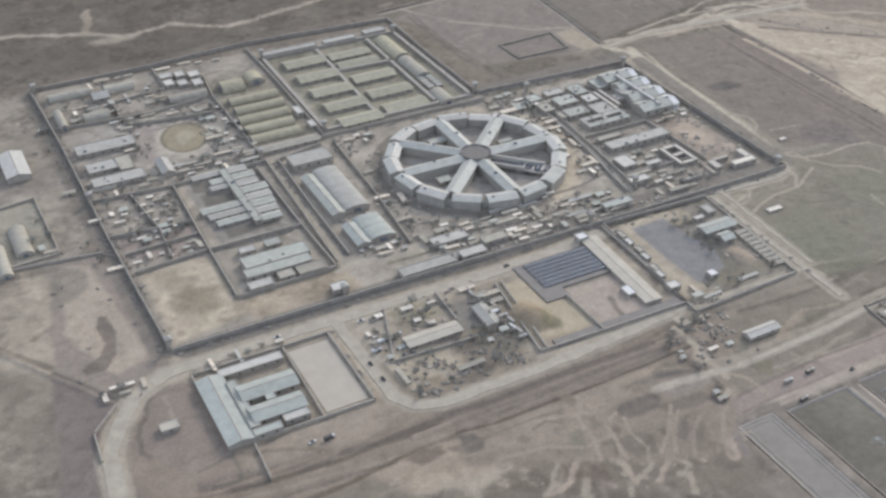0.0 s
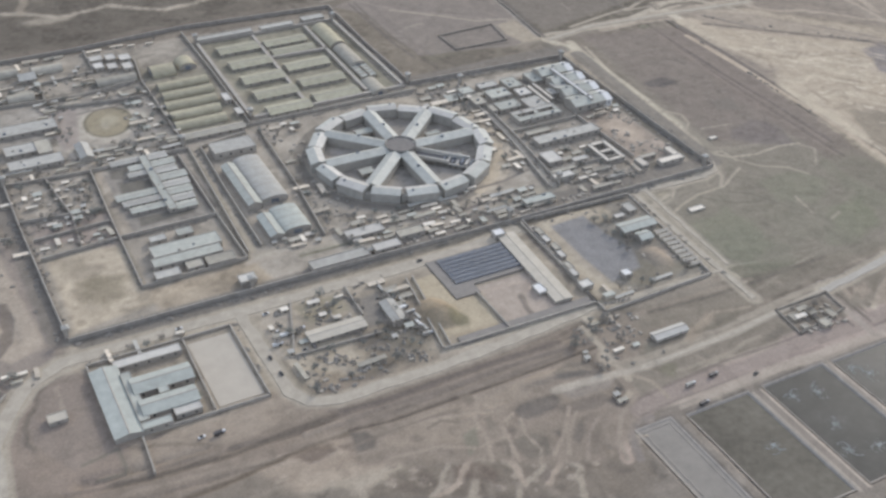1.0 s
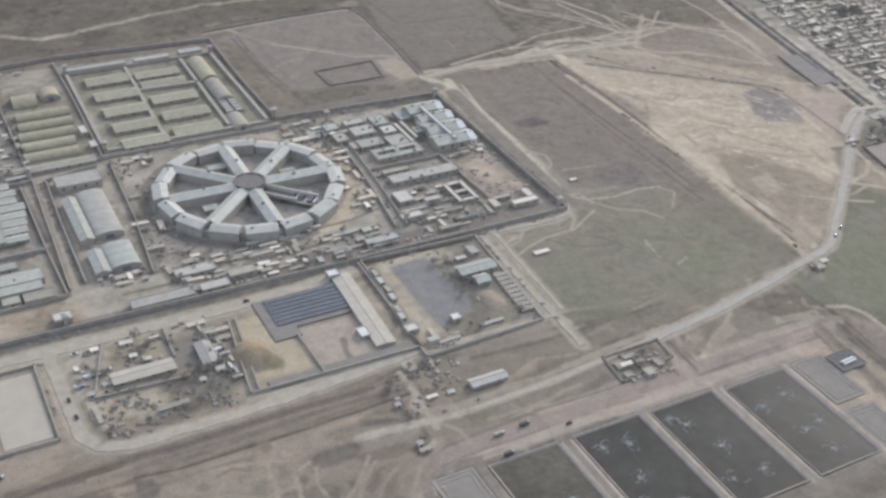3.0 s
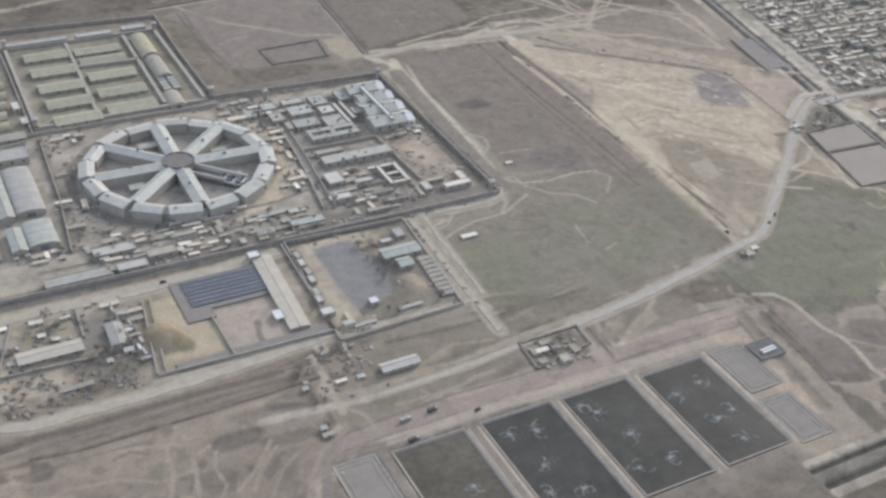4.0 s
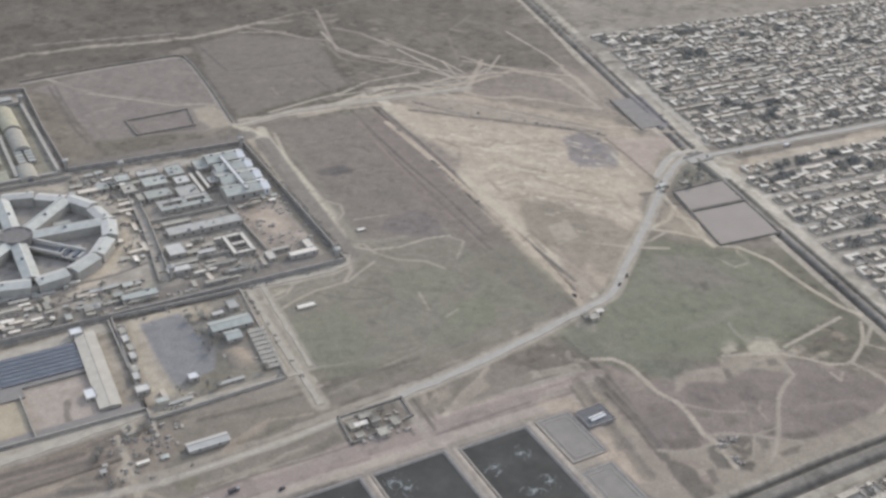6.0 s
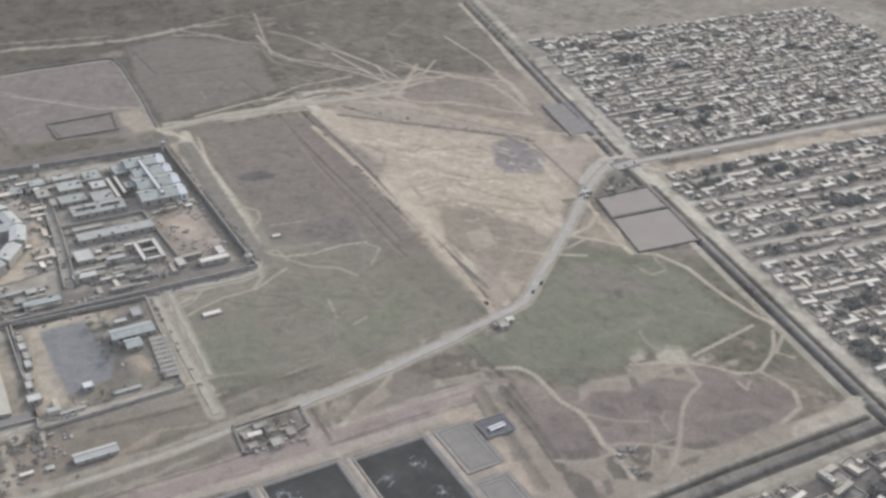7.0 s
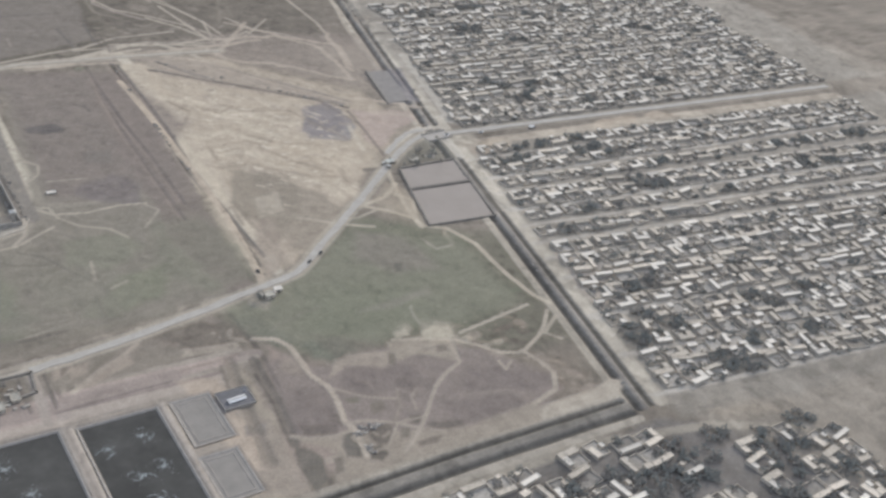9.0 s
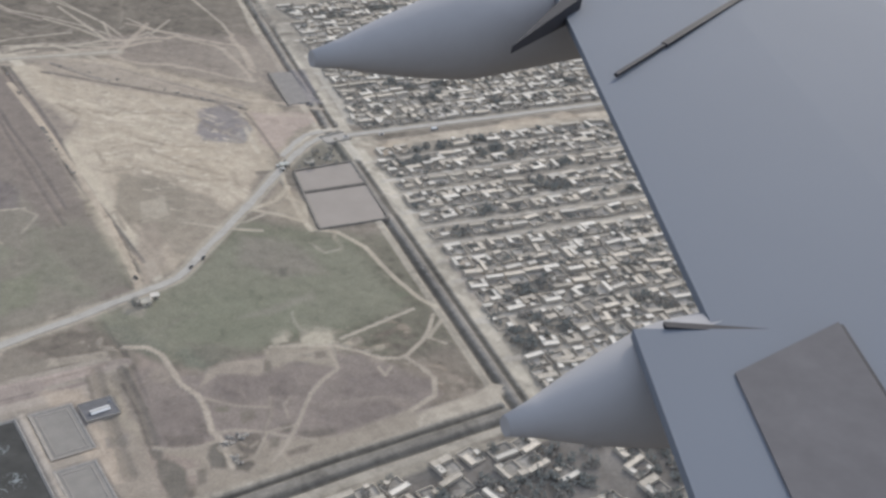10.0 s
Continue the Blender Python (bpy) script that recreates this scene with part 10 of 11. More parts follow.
for k in range(8):
    a = 45 * k - 1.0
    m = pose(0, 0, 0, 0, 0, a)
    half, high, ridge = 3.9, 5.7, 7.3
    if k == 7:
        # the burnt-out wing: two bare walls, a low floor and fallen beams
        spoke = part("spoke", Build().prism([(-half, -1), (half, -1), (half, 3.2), (-half, 2.2)], HUB, INNER_R + 0.5).turned(m), M_lake, wheel, "roofless burnt-out cell wing")
        for y0, x1, z in ((half - 0.9, INNER_R - 4, 5.6), (-half, INNER_R - 14, 4.6), (-half, INNER_R + 1, 3.0)):
            part("bare_wall", Build().box(HUB, y0, 0, x1, y0 + 0.9, z).turned(m), M_whiteroof, spoke, "bare pale wall")
        for j in range(7):
            x = 26 + j * 2.6
            part("fallen_beam", Build().box(x, -half + 0.4, 2.9, x + r.uniform(0.5, 1.6), half - r.uniform(0.4, 3), r.uniform(3.6, 4.8)).turned(m), M_whiteroof if j % 2 else M_darkblue, spoke)
        continue
    spoke = part("spoke", Build().prism([(-half, -1), (half, -1), (half, high), (0, ridge), (-half, high)], HUB, INNER_R + 0.8).turned(m), M_ringwall, wheel, "long cell wing with a ridged roof")
    part("roof_sheet", Build().prism([(-half - 0.4, high - 0.1), (0, ridge + 0.05), (0, ridge + 0.22), (-half - 0.4, high + 0.1)], HUB - 0.2, INNER_R + 1.5).turned(m), M_wheelroof, spoke)
    part("roof_sheet", Build().prism([(half + 0.4, high - 0.1), (0, ridge + 0.05), (0, ridge + 0.22), (half + 0.4, high + 0.1)], HUB - 0.2, INNER_R + 1.5).turned(m), M_wheelroof, spoke)
    if k != 5:
        part("ridge_vent", Build().box(25, -1.7, ridge - 1.2, 26.4, -0.5, ridge + 0.7).turned(m), M_darkblue, spoke, "dark roof hatch")
    part("ridge_cap", Build().prism([(-0.4, ridge + 0.1), (0, ridge + 0.34), (0.4, ridge + 0.1)], HUB, INNER_R + 1.4).turned(m), M_wheelroof, spoke)
hubring = Build()
seg = 32
for r0, r1, z0, z1 in ((HUB + 0.6, HUB + 0.2, -1, 7.9),):
    pts = [(math.cos(2 * math.pi * i / seg), math.sin(2 * math.pi * i / seg)) for i in range(seg)]
    hubring.add([(r0 * c, r0 * s, z0) for c, s in pts] + [(r0 * c, r0 * s, z1) for c, s in pts] + [(r1 * c, r1 * s, z1 - 0.2) for c, s in pts] + [(r1 * c, r1 * s, 7.2) for c, s in pts],
                [(i + q * seg, (i + 1) % seg + q * seg, (i + 1) % seg + (q + 1) * seg, i + (q + 1) * seg) for q in range(3) for i in range(seg)] + [tuple(range(3 * seg, 4 * seg))])
part("hub_drum", hubring, surface("grey_brown_roof_felt", (0.165, 0.155, 0.145), 0.9, 0.4, 0.2), wheel, "round open hub with a dark brown floor")
for x0, y0, x1, y1 in ((-14, 28, -2, 34), (22, 10, 31, 14), (20, -22, 30, -16), (-4, -30, 4, -24), (-30, -14, -22, -8)):
    flat_building(CX + (x0 + x1) / 2, CY + (y0 + y1) / 2, x1 - x0, y1 - y0, 2.4, M_greenroof, M_block, "small grey-roofed house in a prison wedge yard", name="yard_house")

# ---- sunken reservoirs and settling ponds ----
POND = "dark green square settling pond with sloping banks"


def pond(x0, y0, x1, y1, material, label, foam=(), seed=0):
    t = thing("pond", (x0 + x1) / 2, (y0 + y1) / 2, 0, label, "pond", "settling ponds")
    w, d = (x1 - x0) / 2, (y1 - y0) / 2
    part("water", Build().box(-w, -d, -1.5, w, d, -0.5), material, t)
    rim = Build()
    for o0, o1, z0, z1 in ((0, 0.7, -0.6, 0.1), (0.7, 1.3, 0.1, 0.1)):
        a = [(-w - o0, -d - o0, z0), (w + o0, -d - o0, z0), (w + o0, d + o0, z0), (-w - o0, d + o0, z0)]
        c = [(-w - o1, -d - o1, z1), (w + o1, -d - o1, z1), (w + o1, d + o1, z1), (-w - o1, d + o1, z1)]
        rim.add(a + c, [(i, (i + 1) % 4, 4 + (i + 1) % 4, 4 + i) for i in range(4)])
    part("lined_bank", rim, M_bank, t, "pale sloping earth bank")
    r = random.Random(seed)
    for fx, fy in foam:
        f = Build()

        def fleck(cx, cy, s):
            if abs(cx) < w - 0.6 and abs(cy) < d - 0.6:
                f.add([(cx - s, cy, -0.48), (cx, cy - s * 0.8, -0.48), (cx + s, cy, -0.48), (cx, cy + s, -0.48), (cx, cy, -0.42)], [(0, 1, 4), (1, 2, 4), (2, 3, 4), (3, 0, 4)])
        for _ in range(60):
            a, q = r.uniform(0, 6.28), abs(r.gauss(0, 1.1))
            fleck(fx + q * math.cos(a) * 1.3, fy + q * math.sin(a), r.uniform(0.14, 0.34))
        # froth drifts away from the aerator in arcs
        for _ in range(3):
            turn, bend, reach = r.uniform(0, 6.28), r.choice((-1, 1)) * r.uniform(0.2, 0.45), r.uniform(5, 10)
            px, py = fx, fy
            for k in range(90):
                turn += bend * reach / 90 * 1.2
                px, py = px + math.cos(turn) * reach / 90, py + math.sin(turn) * reach / 90
                if lattice(np.array(px), np.array(py), 1.6, seed + 3) > 0.35:
                    fleck(px + r.gauss(0, 0.22), py + r.gauss(0, 0.22), r.uniform(0.07, 0.2))
        for _ in range(90):
            fleck(fx + r.gauss(0, 3.2), fy + r.gauss(0, 2.8), r.uniform(0.05, 0.16))
        tagged(part("aerator_foam", f, M_foam, t, "pale churned foam round an aerator"), kind="stuff")


pond(291.5, 178, 322.5, 239, M_algae, "brown-green square settling pond with sloping banks", [(4.7, 2.2)], 4)
pond(331.8, 178, 364.2, 239, M_water, POND, [(-9.1, 20.6), (2.8, 18.1), (-5.1, 0.5), (2.2, -17.2), (-10.9, -13.5)], 1)
pond(370.8, 178, 403, 238, M_water, POND, [(-11, 24), (-7, 17.5), (-2, 0.8), (-10.1, -16.7), (4.7, -17.3)], 2)
pond(411.3, 178, 443, 236, M_water, POND, [(-9, 14), (5, 16), (-2, -6), (7, -4), (0, -20)], 3)
BASIN = "empty grey concrete settling basin"
for x0, y0, x1, y1 in ((450, 208.5, 465.5, 236), (448.5, 175, 463, 200), (267, 180, 283, 241)):
    t = thing("basin", (x0 + x1) / 2, (y0 + y1) / 2, 0, BASIN, "basin", "settling basins")
    w, d = (x1 - x0) / 2, (y1 - y0) / 2
    part("basin_floor", Build().box(-w, -d, -1.6, w, d, -0.3), M_basin, t)
    rim = Build()
    for o0, o1, z0, z1 in ((0, 0.5, -0.34, 0.02), (0.5, 1.3, 0.02, 0.06)):
        a = [(-w - o0, -d - o0, z0), (w + o0, -d - o0, z0), (w + o0, d + o0, z0), (-w - o0, d + o0, z0)]
        c = [(-w - o1, -d - o1, z1), (w + o1, -d - o1, z1), (w + o1, d + o1, z1), (-w - o1, d + o1, z1)]
        rim.add(a + c, [(i, (i + 1) % 4, 4 + (i + 1) % 4, 4 + i) for i in range(4)])
    part("basin_bank", rim, M_bank, t)
    inner = Build()
    for x0, y0, x1, y1 in ((-w + 1.2, -d + 1.2, w - 1.2, -d + 1.7), (-w + 1.2, d - 1.7, w - 1.2, d - 1.2), (-w + 1.2, -d + 1.7, -w + 1.7, d - 1.7), (w - 1.7, -d + 1.7, w - 1.2, d - 1.7)):
        inner.box(x0, y0, -0.3, x1, y1, -0.12)
    part("inner_kerb", inner, M_bank, t, "low kerb inside the basin")

# ---- blue-roofed plant: long dark strips on a grey deck ----
solar = thing("panel_field", 266, 371.5, 0, "dark blue ribbed panel rows on a low grey deck", "panels")
part("deck", Build().box(-23.5, -13, -1, 20.5, 12.5, 0.5).box(-23.5, -20, -1, -10.5, -13, 0.5), M_pad, solar, "low grey deck with stepped edge")
for k in range(7):
    y = -9.0 + k * 3.05
    part("panel_row", Build().prism([(y - 0.85, 0.9), (y + 0.85, 1.5), (y + 0.85, 1.65), (y - 0.85, 1.05)], -18.5, 18), M_darkblue, solar)
    part("support_rail", Build().box(-18, y - 0.1, 0.5, 17.6, y + 0.1, 1.4), M_concrete, solar)
    part("duct", Build().box(-18.5, y + 1.1, 0.5, 18, y + 1.75, 0.95), M_pad, solar, "low grey walkway between the rows")
slab(229, 320.8, 299, 326, 0.6, M_pad, "grey paved strip behind the outer wall", "yard")

# ---- small huts, stores and trees in the yards ----
HUTS = []
for i, (w, d, h, roof) in enumerate(((4.4, 2.6, 1.8, M_brightroof), (8.0, 3.0, 1.9, M_tanroof), (3.0, 2.4, 1.7, M_greyroof), (11.0, 3.0, 1.9, M_mudroof), (6.0, 3.6, 2.1, M_greenroof), (7.0, 2.4, 1.8, M_brightroof), (15.0, 2.4, 1.5, M_tanroof), (17.0, 2.2, 1.4, M_greyroof), (12.0, 2.0, 1.4, M_mudroof))):
    HUTS.append(shed(300 + i * 9, 530, w, d, h, roof, M_mudwall, ("small pale-roofed yard hut", "small tan-roofed yard store", "small grey tin hut", "long low mud-roofed store", "small grey-green tin hut", "small pale lime-washed hut", "long narrow tan-roofed range", "long narrow grey tin range", "long narrow mud-roofed range")[i], name="yard_hut", group="yard huts"))


def scatter(x0, y0, x1, y1, huts, trees, seed, axis=0.0, size=1.0):
    r = random.Random(seed)
    taken = []

    def free(x, y, gap):
        if any(abs(x - a) < gap and abs(y - b) < gap for a, b in taken):
            return False
        taken.append((x, y))
        return True
    for _ in range(huts * 3):
        x, y = r.uniform(x0, x1), r.uniform(y0, y1)
        if huts > 0 and free(x, y, 3.6):
            huts -= 1
            o = copy_thing(r.choice(HUTS if x1 - x0 > 34 else HUTS[:6]), pose(x, y, 0, 0, 0, axis + r.choice((0, 0, 0, 180, 180, 90)) + r.uniform(-4, 4)))
            s = size * r.uniform(0.75, 1.25)
            o.scale = (s, s, s * r.uniform(0.8, 1.1))
    for _ in range(trees):
        x, y = r.uniform(x0, x1), r.uniform(y0, y1)
        if free(x, y, 2.2):
            tree(x, y, r.uniform(0.55, 1.0), r.randrange(6))


for n, (x0, y0, x1, y1, huts, trees) in enumerate((
        (214, 402, 330, 426, 62, 40), (224, 428, 300, 436, 12, 14), (336, 434, 344, 540, 10, 14), (350, 402, 392, 428, 10, 12), (360, 430, 378, 450, 7, 6), (398, 470, 424, 488, 8, 3),
        (78, 490, 112, 540, 22, 36), (78, 471, 112, 484, 9, 10), (120, 545, 168, 568, 18, 26), (110, 620, 168, 634, 12, 16), (84, 640, 146, 676, 24, 20), (104, 690, 210, 700, 8, 4), (152, 572, 170, 628, 14, 16), (100, 578, 118, 616, 6, 12), (78, 546, 116, 556, 4, 10),
        (166, 552, 174, 620, 4, 6), (180, 424, 206, 436, 8, 7), (212, 430, 224, 546, 6, 14), (218, 536, 240, 550, 5, 8), (320, 530, 346, 552, 8, 12), (324, 438, 338, 470, 6, 5),
        (155, 320, 190, 346, 2, 12), (190, 322, 218, 350, 2, 30), (160, 360, 200, 382, 7, 10), (212, 344, 222, 380, 6, 8), (152, 345, 168, 382, 4, 6), (306, 318, 366, 326, 5, 9), (338, 346, 346, 380, 0, 16),
        (270, 278, 300, 312, 6, 16), (264, 256, 276, 264, 2, 2), (78, 380, 120, 384, 3, 4), (38, 380, 60, 388, 6, 5), (60, 470, 70, 690, 5, 14), (92, 350, 116, 355, 0, 6), (34, 500, 46, 556, 2, 3),
        (640, 388, 648, 396, 4, 2), (512, 290, 526, 297, 2, 5), (660, 384, 684, 400, 1, 9), (374, 262, 402, 277, 2, 3))):
    scatter(x0, y0, x1, y1, round(huts * 0.9), round(trees * 0.9), 100 + n, size=0.72)

# ---- low scrub and rubble, too many to count ----
scrub_mass, rubble_mass = Build(), Build()


def clump(r, x, y, size):
    for _ in range(2):
        c = Vector((x + r.gauss(0, size * 0.6), y + r.gauss(0, size * 0.6), size * 0.3))
        v = [c + Vector(q) * size * r.uniform(0.55, 1.1) for q in ((1.2, 0, 0), (-1.2, 0, 0), (0, 1.2, 0), (0, -1.2, 0), (0, 0, 0.6), (0, 0, -0.6))]
        scrub_mass.add(v, [(0, 2, 4), (2, 1, 4), (1, 3, 4), (3, 0, 4), (2, 0, 5), (1, 2, 5), (3, 1, 5), (0, 3, 5)])


def stone(r, x, y):
    a, b, h, t = r.uniform(0.3, 1.4), r.uniform(0.25, 0.8), r.uniform(0.2, 0.7), r.choice((0, 0, 90)) + r.uniform(-12, 12)
    k = [(x + rot2(p, q, t)[0], y + rot2(p, q, t)[1]) for p, q in ((-a, -b), (a, -b), (a, b), (-a, b))]
    rubble_mass.add([(*p, -0.3) for p in k] + [(*p, h) for p in k], [(4, 5, 6, 7), (0, 1, 5, 4), (1, 2, 6, 5), (2, 3, 7, 6), (3, 0, 4, 7)])


r = random.Random(31)
for pts, per, wide in (([(74, 397), (300, 395), (430, 394)], 0.7, 1.1), ([(75.5, 402), (300, 400), (428, 399)], 0.9, 1.3), ([(70, 402), (69, 620), (68, 700)], 0.9, 1.6), ([(75, 404), (74.5, 540), (74, 700)], 0.6, 1.3),
                       ([(434.5, 400), (435, 554)], 0.9, 1.2), ([(429, 402), (430, 552)], 0.6, 1.2), ([(326, 561), (428, 555)], 0.9, 1.4), ([(322, 566), (321, 690)], 0.6, 1.2), ([(214, 430), (219, 548)], 0.9, 1.6),
                       ([(174, 434), (176, 540)], 0.7, 1.0), ([(114, 427), (116, 540)], 0.7, 1.2), ([(76, 543), (170, 541)], 1.2, 1.5), ([(78, 469), (164, 468)], 0.7, 1.0),
                       ([(76, 503), (114, 498)], 0.8, 1.2), ([(95, 545), (99, 500), (97, 472)], 0.8, 1.3), ([(173, 556), (173, 640)], 0.9, 1.3), ([(216, 550), (322, 551)], 0.8, 1.2), ([(110, 622), (165, 614)], 0.8, 1.2), ([(76, 637), (168, 637)], 0.8, 1.6),
                       ([(350, 478), (395, 478)], 0.8, 1.2), ([(142, 328), (143, 380)], 0.5, 1.0), ([(120, 381), (77, 381)], 0.6, 1.0), ([(300, 318), (365, 309)], 0.5, 1.0), ([(371, 312), (372, 392)], 0.4, 0.8),
                       ([(690, 400), (640, 160)], 0.4, 1.0), ([(701, 420), (765, 720)], 0.4, 1.2), ([(657, 472), (566, 572)], 0.4, 1.0), ([(530, 420), (536, 575)], 0.4, 0.9)):
    for (ax, ay), (bx, by) in zip(pts[:-1], pts[1:]):
        for _ in range(int(math.hypot(bx - ax, by - ay) * per)):
            t = r.random()
            if lattice(np.array(ax + (bx - ax) * t), np.array(ay + (by - ay) * t), 9.0, 7) > 0.38:
                clump(r, ax + (bx - ax) * t + r.gauss(0, wide * 0.4), ay + (by - ay) * t + r.gauss(0, wide * 0.4), r.uniform(0.4, 1.0))
for x0, y0, x1, y1, shrubs, stones in ((214, 402, 330, 426, 170, 190), (336, 402, 394, 430, 110, 130), (350, 432, 396, 478, 90, 110), (398, 422, 428, 486, 60, 130), (78, 471, 113, 540, 170, 110), (78, 546, 170, 560, 90, 60),
                                       (150, 566, 170, 632, 90, 50), (80, 622, 170, 700, 150, 130), (330, 434, 345, 545, 110, 60), (218, 432, 236, 545, 110, 60), (318, 520, 345, 552, 70, 50), (180, 424, 212, 470, 60, 50), (355, 484, 404, 548, 40, 90),
                                       (156, 318, 216, 348, 190, 30), (155, 358, 224, 384, 100, 50), (306, 316, 366, 392, 110, 60), (278, 276, 312, 312, 60, 20), (30, 376, 66, 480, 20, 0), (12, 500, 64, 700, 50, 10), (373, 257, 398, 276, 10, 40), (640, 386, 690, 400, 12, 10), (511, 170, 528, 190, 60, 20)):
    for k in range(shrubs + stones):
        x, y = r.uniform(x0, x1), r.uniform(y0, y1)
        if lattice(np.array(x), np.array(y), 8.0, 9) > 0.48 and not (309 < x < 339 and 327 < y < 388):
            clump(r, x, y, r.uniform(0.4, 1.2)) if k < shrubs else stone(r, x, y)
for name, mass, mat, label, cat in (("scrub", scrub_mass, M_scrub, "low dry scrub along walls and in yards", "scrub"), ("rubble", rubble_mass, M_rubble, "pale rubble and stores lying about the yards", "rubble")):
    me = bpy.data.meshes.new(name)
    me.from_pydata(mass.v, [], mass.f)
    me.materials.append(mat)
    tagged(new(name, me), label, cat, kind="stuff")

# ---- vehicles ----


def car(x, y, angle, paint, label):
    t = thing("car", x, y, angle, label, "car", z=0.08)
    t.scale = (0.8, 0.8, 0.8)
    part("body", Build().prism([(-0.75, 0.3), (0.75, 0.3), (0.78, 0.75), (-0.78, 0.75)], -1.9, 1.9), paint, t)
    part("cabin", Build().add([(-1.1, -0.7, 0.75), (0.9, -0.7, 0.75), (0.9, 0.7, 0.75), (-1.1, 0.7, 0.75), (-0.8, -0.58, 1.3), (0.4, -0.58, 1.3), (0.4, 0.58, 1.3), (-0.8, 0.58, 1.3)],
                              [(4, 5, 6, 7), (0, 1, 5, 4), (1, 2, 6, 5), (2, 3, 7, 6), (3, 0, 4, 7)]), M_glass, t, "dark glazed cabin")
    for wx in (-1.2, 1.2):
        for wy in (-0.72, 0.72):
            ring = [(wx + 0.32 * math.cos(k * math.pi / 4), wy, 0.32 + 0.32 * math.sin(k * math.pi / 4)) for k in range(8)]
            part("wheel", Build().add([(a, b_ - 0.1, c) for a, b_, c in ring] + [(a, b_ + 0.1, c) for a, b_, c in ring], [tuple(range(8))[::-1], tuple(range(8, 16))] + [(k, (k + 1) % 8, 8 + (k + 1) % 8, 8 + k) for k in range(8)]), M_rubber, t)
    return t


def truck(x, y, angle, cover, label):
    t = thing("truck", x, y, angle, label, "truck", z=0.05)
    t.scale = (0.58, 0.58, 0.58)
    part("chassis", Build().box(-4.2, -0.9, 0.5, 4.2, 0.9, 0.8), M_rubber, t)
    part("cargo_box", Build().box(-4.2, -1.15, 0.8, 1.9, 1.15, 2.9), cover, t)
    part("cab", Build().prism([(-1.0, 0.8), (1.0, 0.8), (1.0, 2.2), (0.9, 2.4), (-0.9, 2.4), (-1.0, 2.2)], 2.1, 4.1), M_paint, t)
    for wx in (-3.2, -2.0, 3.0):
        for wy in (-0.95, 0.95):
            ring = [(wx + 0.5 * math.cos(k * math.pi / 4), wy, 0.45 + 0.5 * math.sin(k * math.pi / 4)) for k in range(8)]
            part("wheel", Build().add([(a, b_ - 0.15, c) for a, b_, c in ring] + [(a, b_ + 0.15, c) for a, b_, c in ring], [tuple(range(8))[::-1], tuple(range(8, 16))] + [(k, (k + 1) % 8, 8 + (k + 1) % 8, 8 + k) for k in range(8)]), M_rubber, t)
    return t


DARKPAINT = surface("dark_vehicle_paint", (0.05, 0.05, 0.055), 0.35, 0.5, 0.05, bump=0)
WHITEPAINT = surface("white_vehicle_paint", (0.7, 0.7, 0.68), 0.4, 0.5, 0.05, bump=0)
car(552, 312.5, 38, DARKPAINT, "dark car on the highway")
car(561, 318, 38, DARKPAINT, "dark car on the highway")
car(524, 314, 95, DARKPAINT, "dark car on the dirt track")
car(700, 414, -6, WHITEPAINT, "white car on the town street")
car(724, 410, -7, WHITEPAINT, "white car on the town street")
truck(762, 405, -7, WHITEPAINT, "white covered truck on the town street")
truck(303.7, 254, 4, M_greyroof, "grey box truck parked by the ponds")
truck(316.5, 254.6, 6, DARKPAINT, "dark truck parked by the ponds")
car(334, 247.2, 12, DARKPAINT, "dark car on the pond road")
truck(301.5, 242, 6, DARKPAINT, "dark truck parked by the ponds")
car(120, 387, 2, WHITEPAINT, "white car on the prison road")
car(241, 387, 2, DARKPAINT, "dark car on the prison road")
car(149.5, 350, 92, DARKPAINT, "dark car on the perimeter road")
car(150, 338, 92, DARKPAINT, "dark car on the perimeter road")
car(108, 316, 10, WHITEPAINT, "white car standing on the sand")
truck(115, 315, 8, DARKPAINT, "dark truck standing on the sand")
rnd = random.Random(9)
for k in range(12):
    x, y = rnd.uniform(153, 170), rnd.uniform(348, 384)
    (truck if k % 3 == 0 else car)(x, y, rnd.choice((5, 15, 95)) + rnd.uniform(-8, 8), rnd.choice((WHITEPAINT, DARKPAINT, M_tanroof, M_greyroof)), "dusty vehicle parked in the yard")
for k in range(10):
    truck(215.5 + rnd.uniform(-2, 2) + k * 0.4, 374 - k * 4.4, rnd.choice((95, 100, 5)), rnd.choice((WHITEPAINT, M_tanroof, M_greyroof)), "dusty truck parked along the camp wall")

# ---- guard towers on the prison walls ----


def guard_tower(x, y):
    t = thing("guard_tower", x, y, 0, "small square concrete guard tower on the prison wall", "tower", "guard towers")
    part("shaft", Build().box(-0.9, -0.9, -1, 0.9, 0.9, 5.0), M_block, t)
    cabin = part("cabin", Build().box(-1.4, -1.4, 5.0, 1.4, 1.4, 6.8), M_concrete, t)
    part("roof", Build().add([(-1.8, -1.8, 6.8), (1.8, -1.8, 6.8), (1.8, 1.8, 6.8), (-1.8, 1.8, 6.8), (0, 0, 7.8)], [(0, 3, 2, 1), (0, 1, 4), (1, 2, 4), (2, 3, 4), (3, 0, 4)]), M_greyroof, cabin)


for x, y in ((74, 402), (160, 402), (300, 400), (428, 400), (430, 553), (323, 566), (217, 563), (318, 676), (220, 680), (72, 545), (171, 548), (72, 698), (343, 420), (352, 550)):
    guard_tower(x, y)

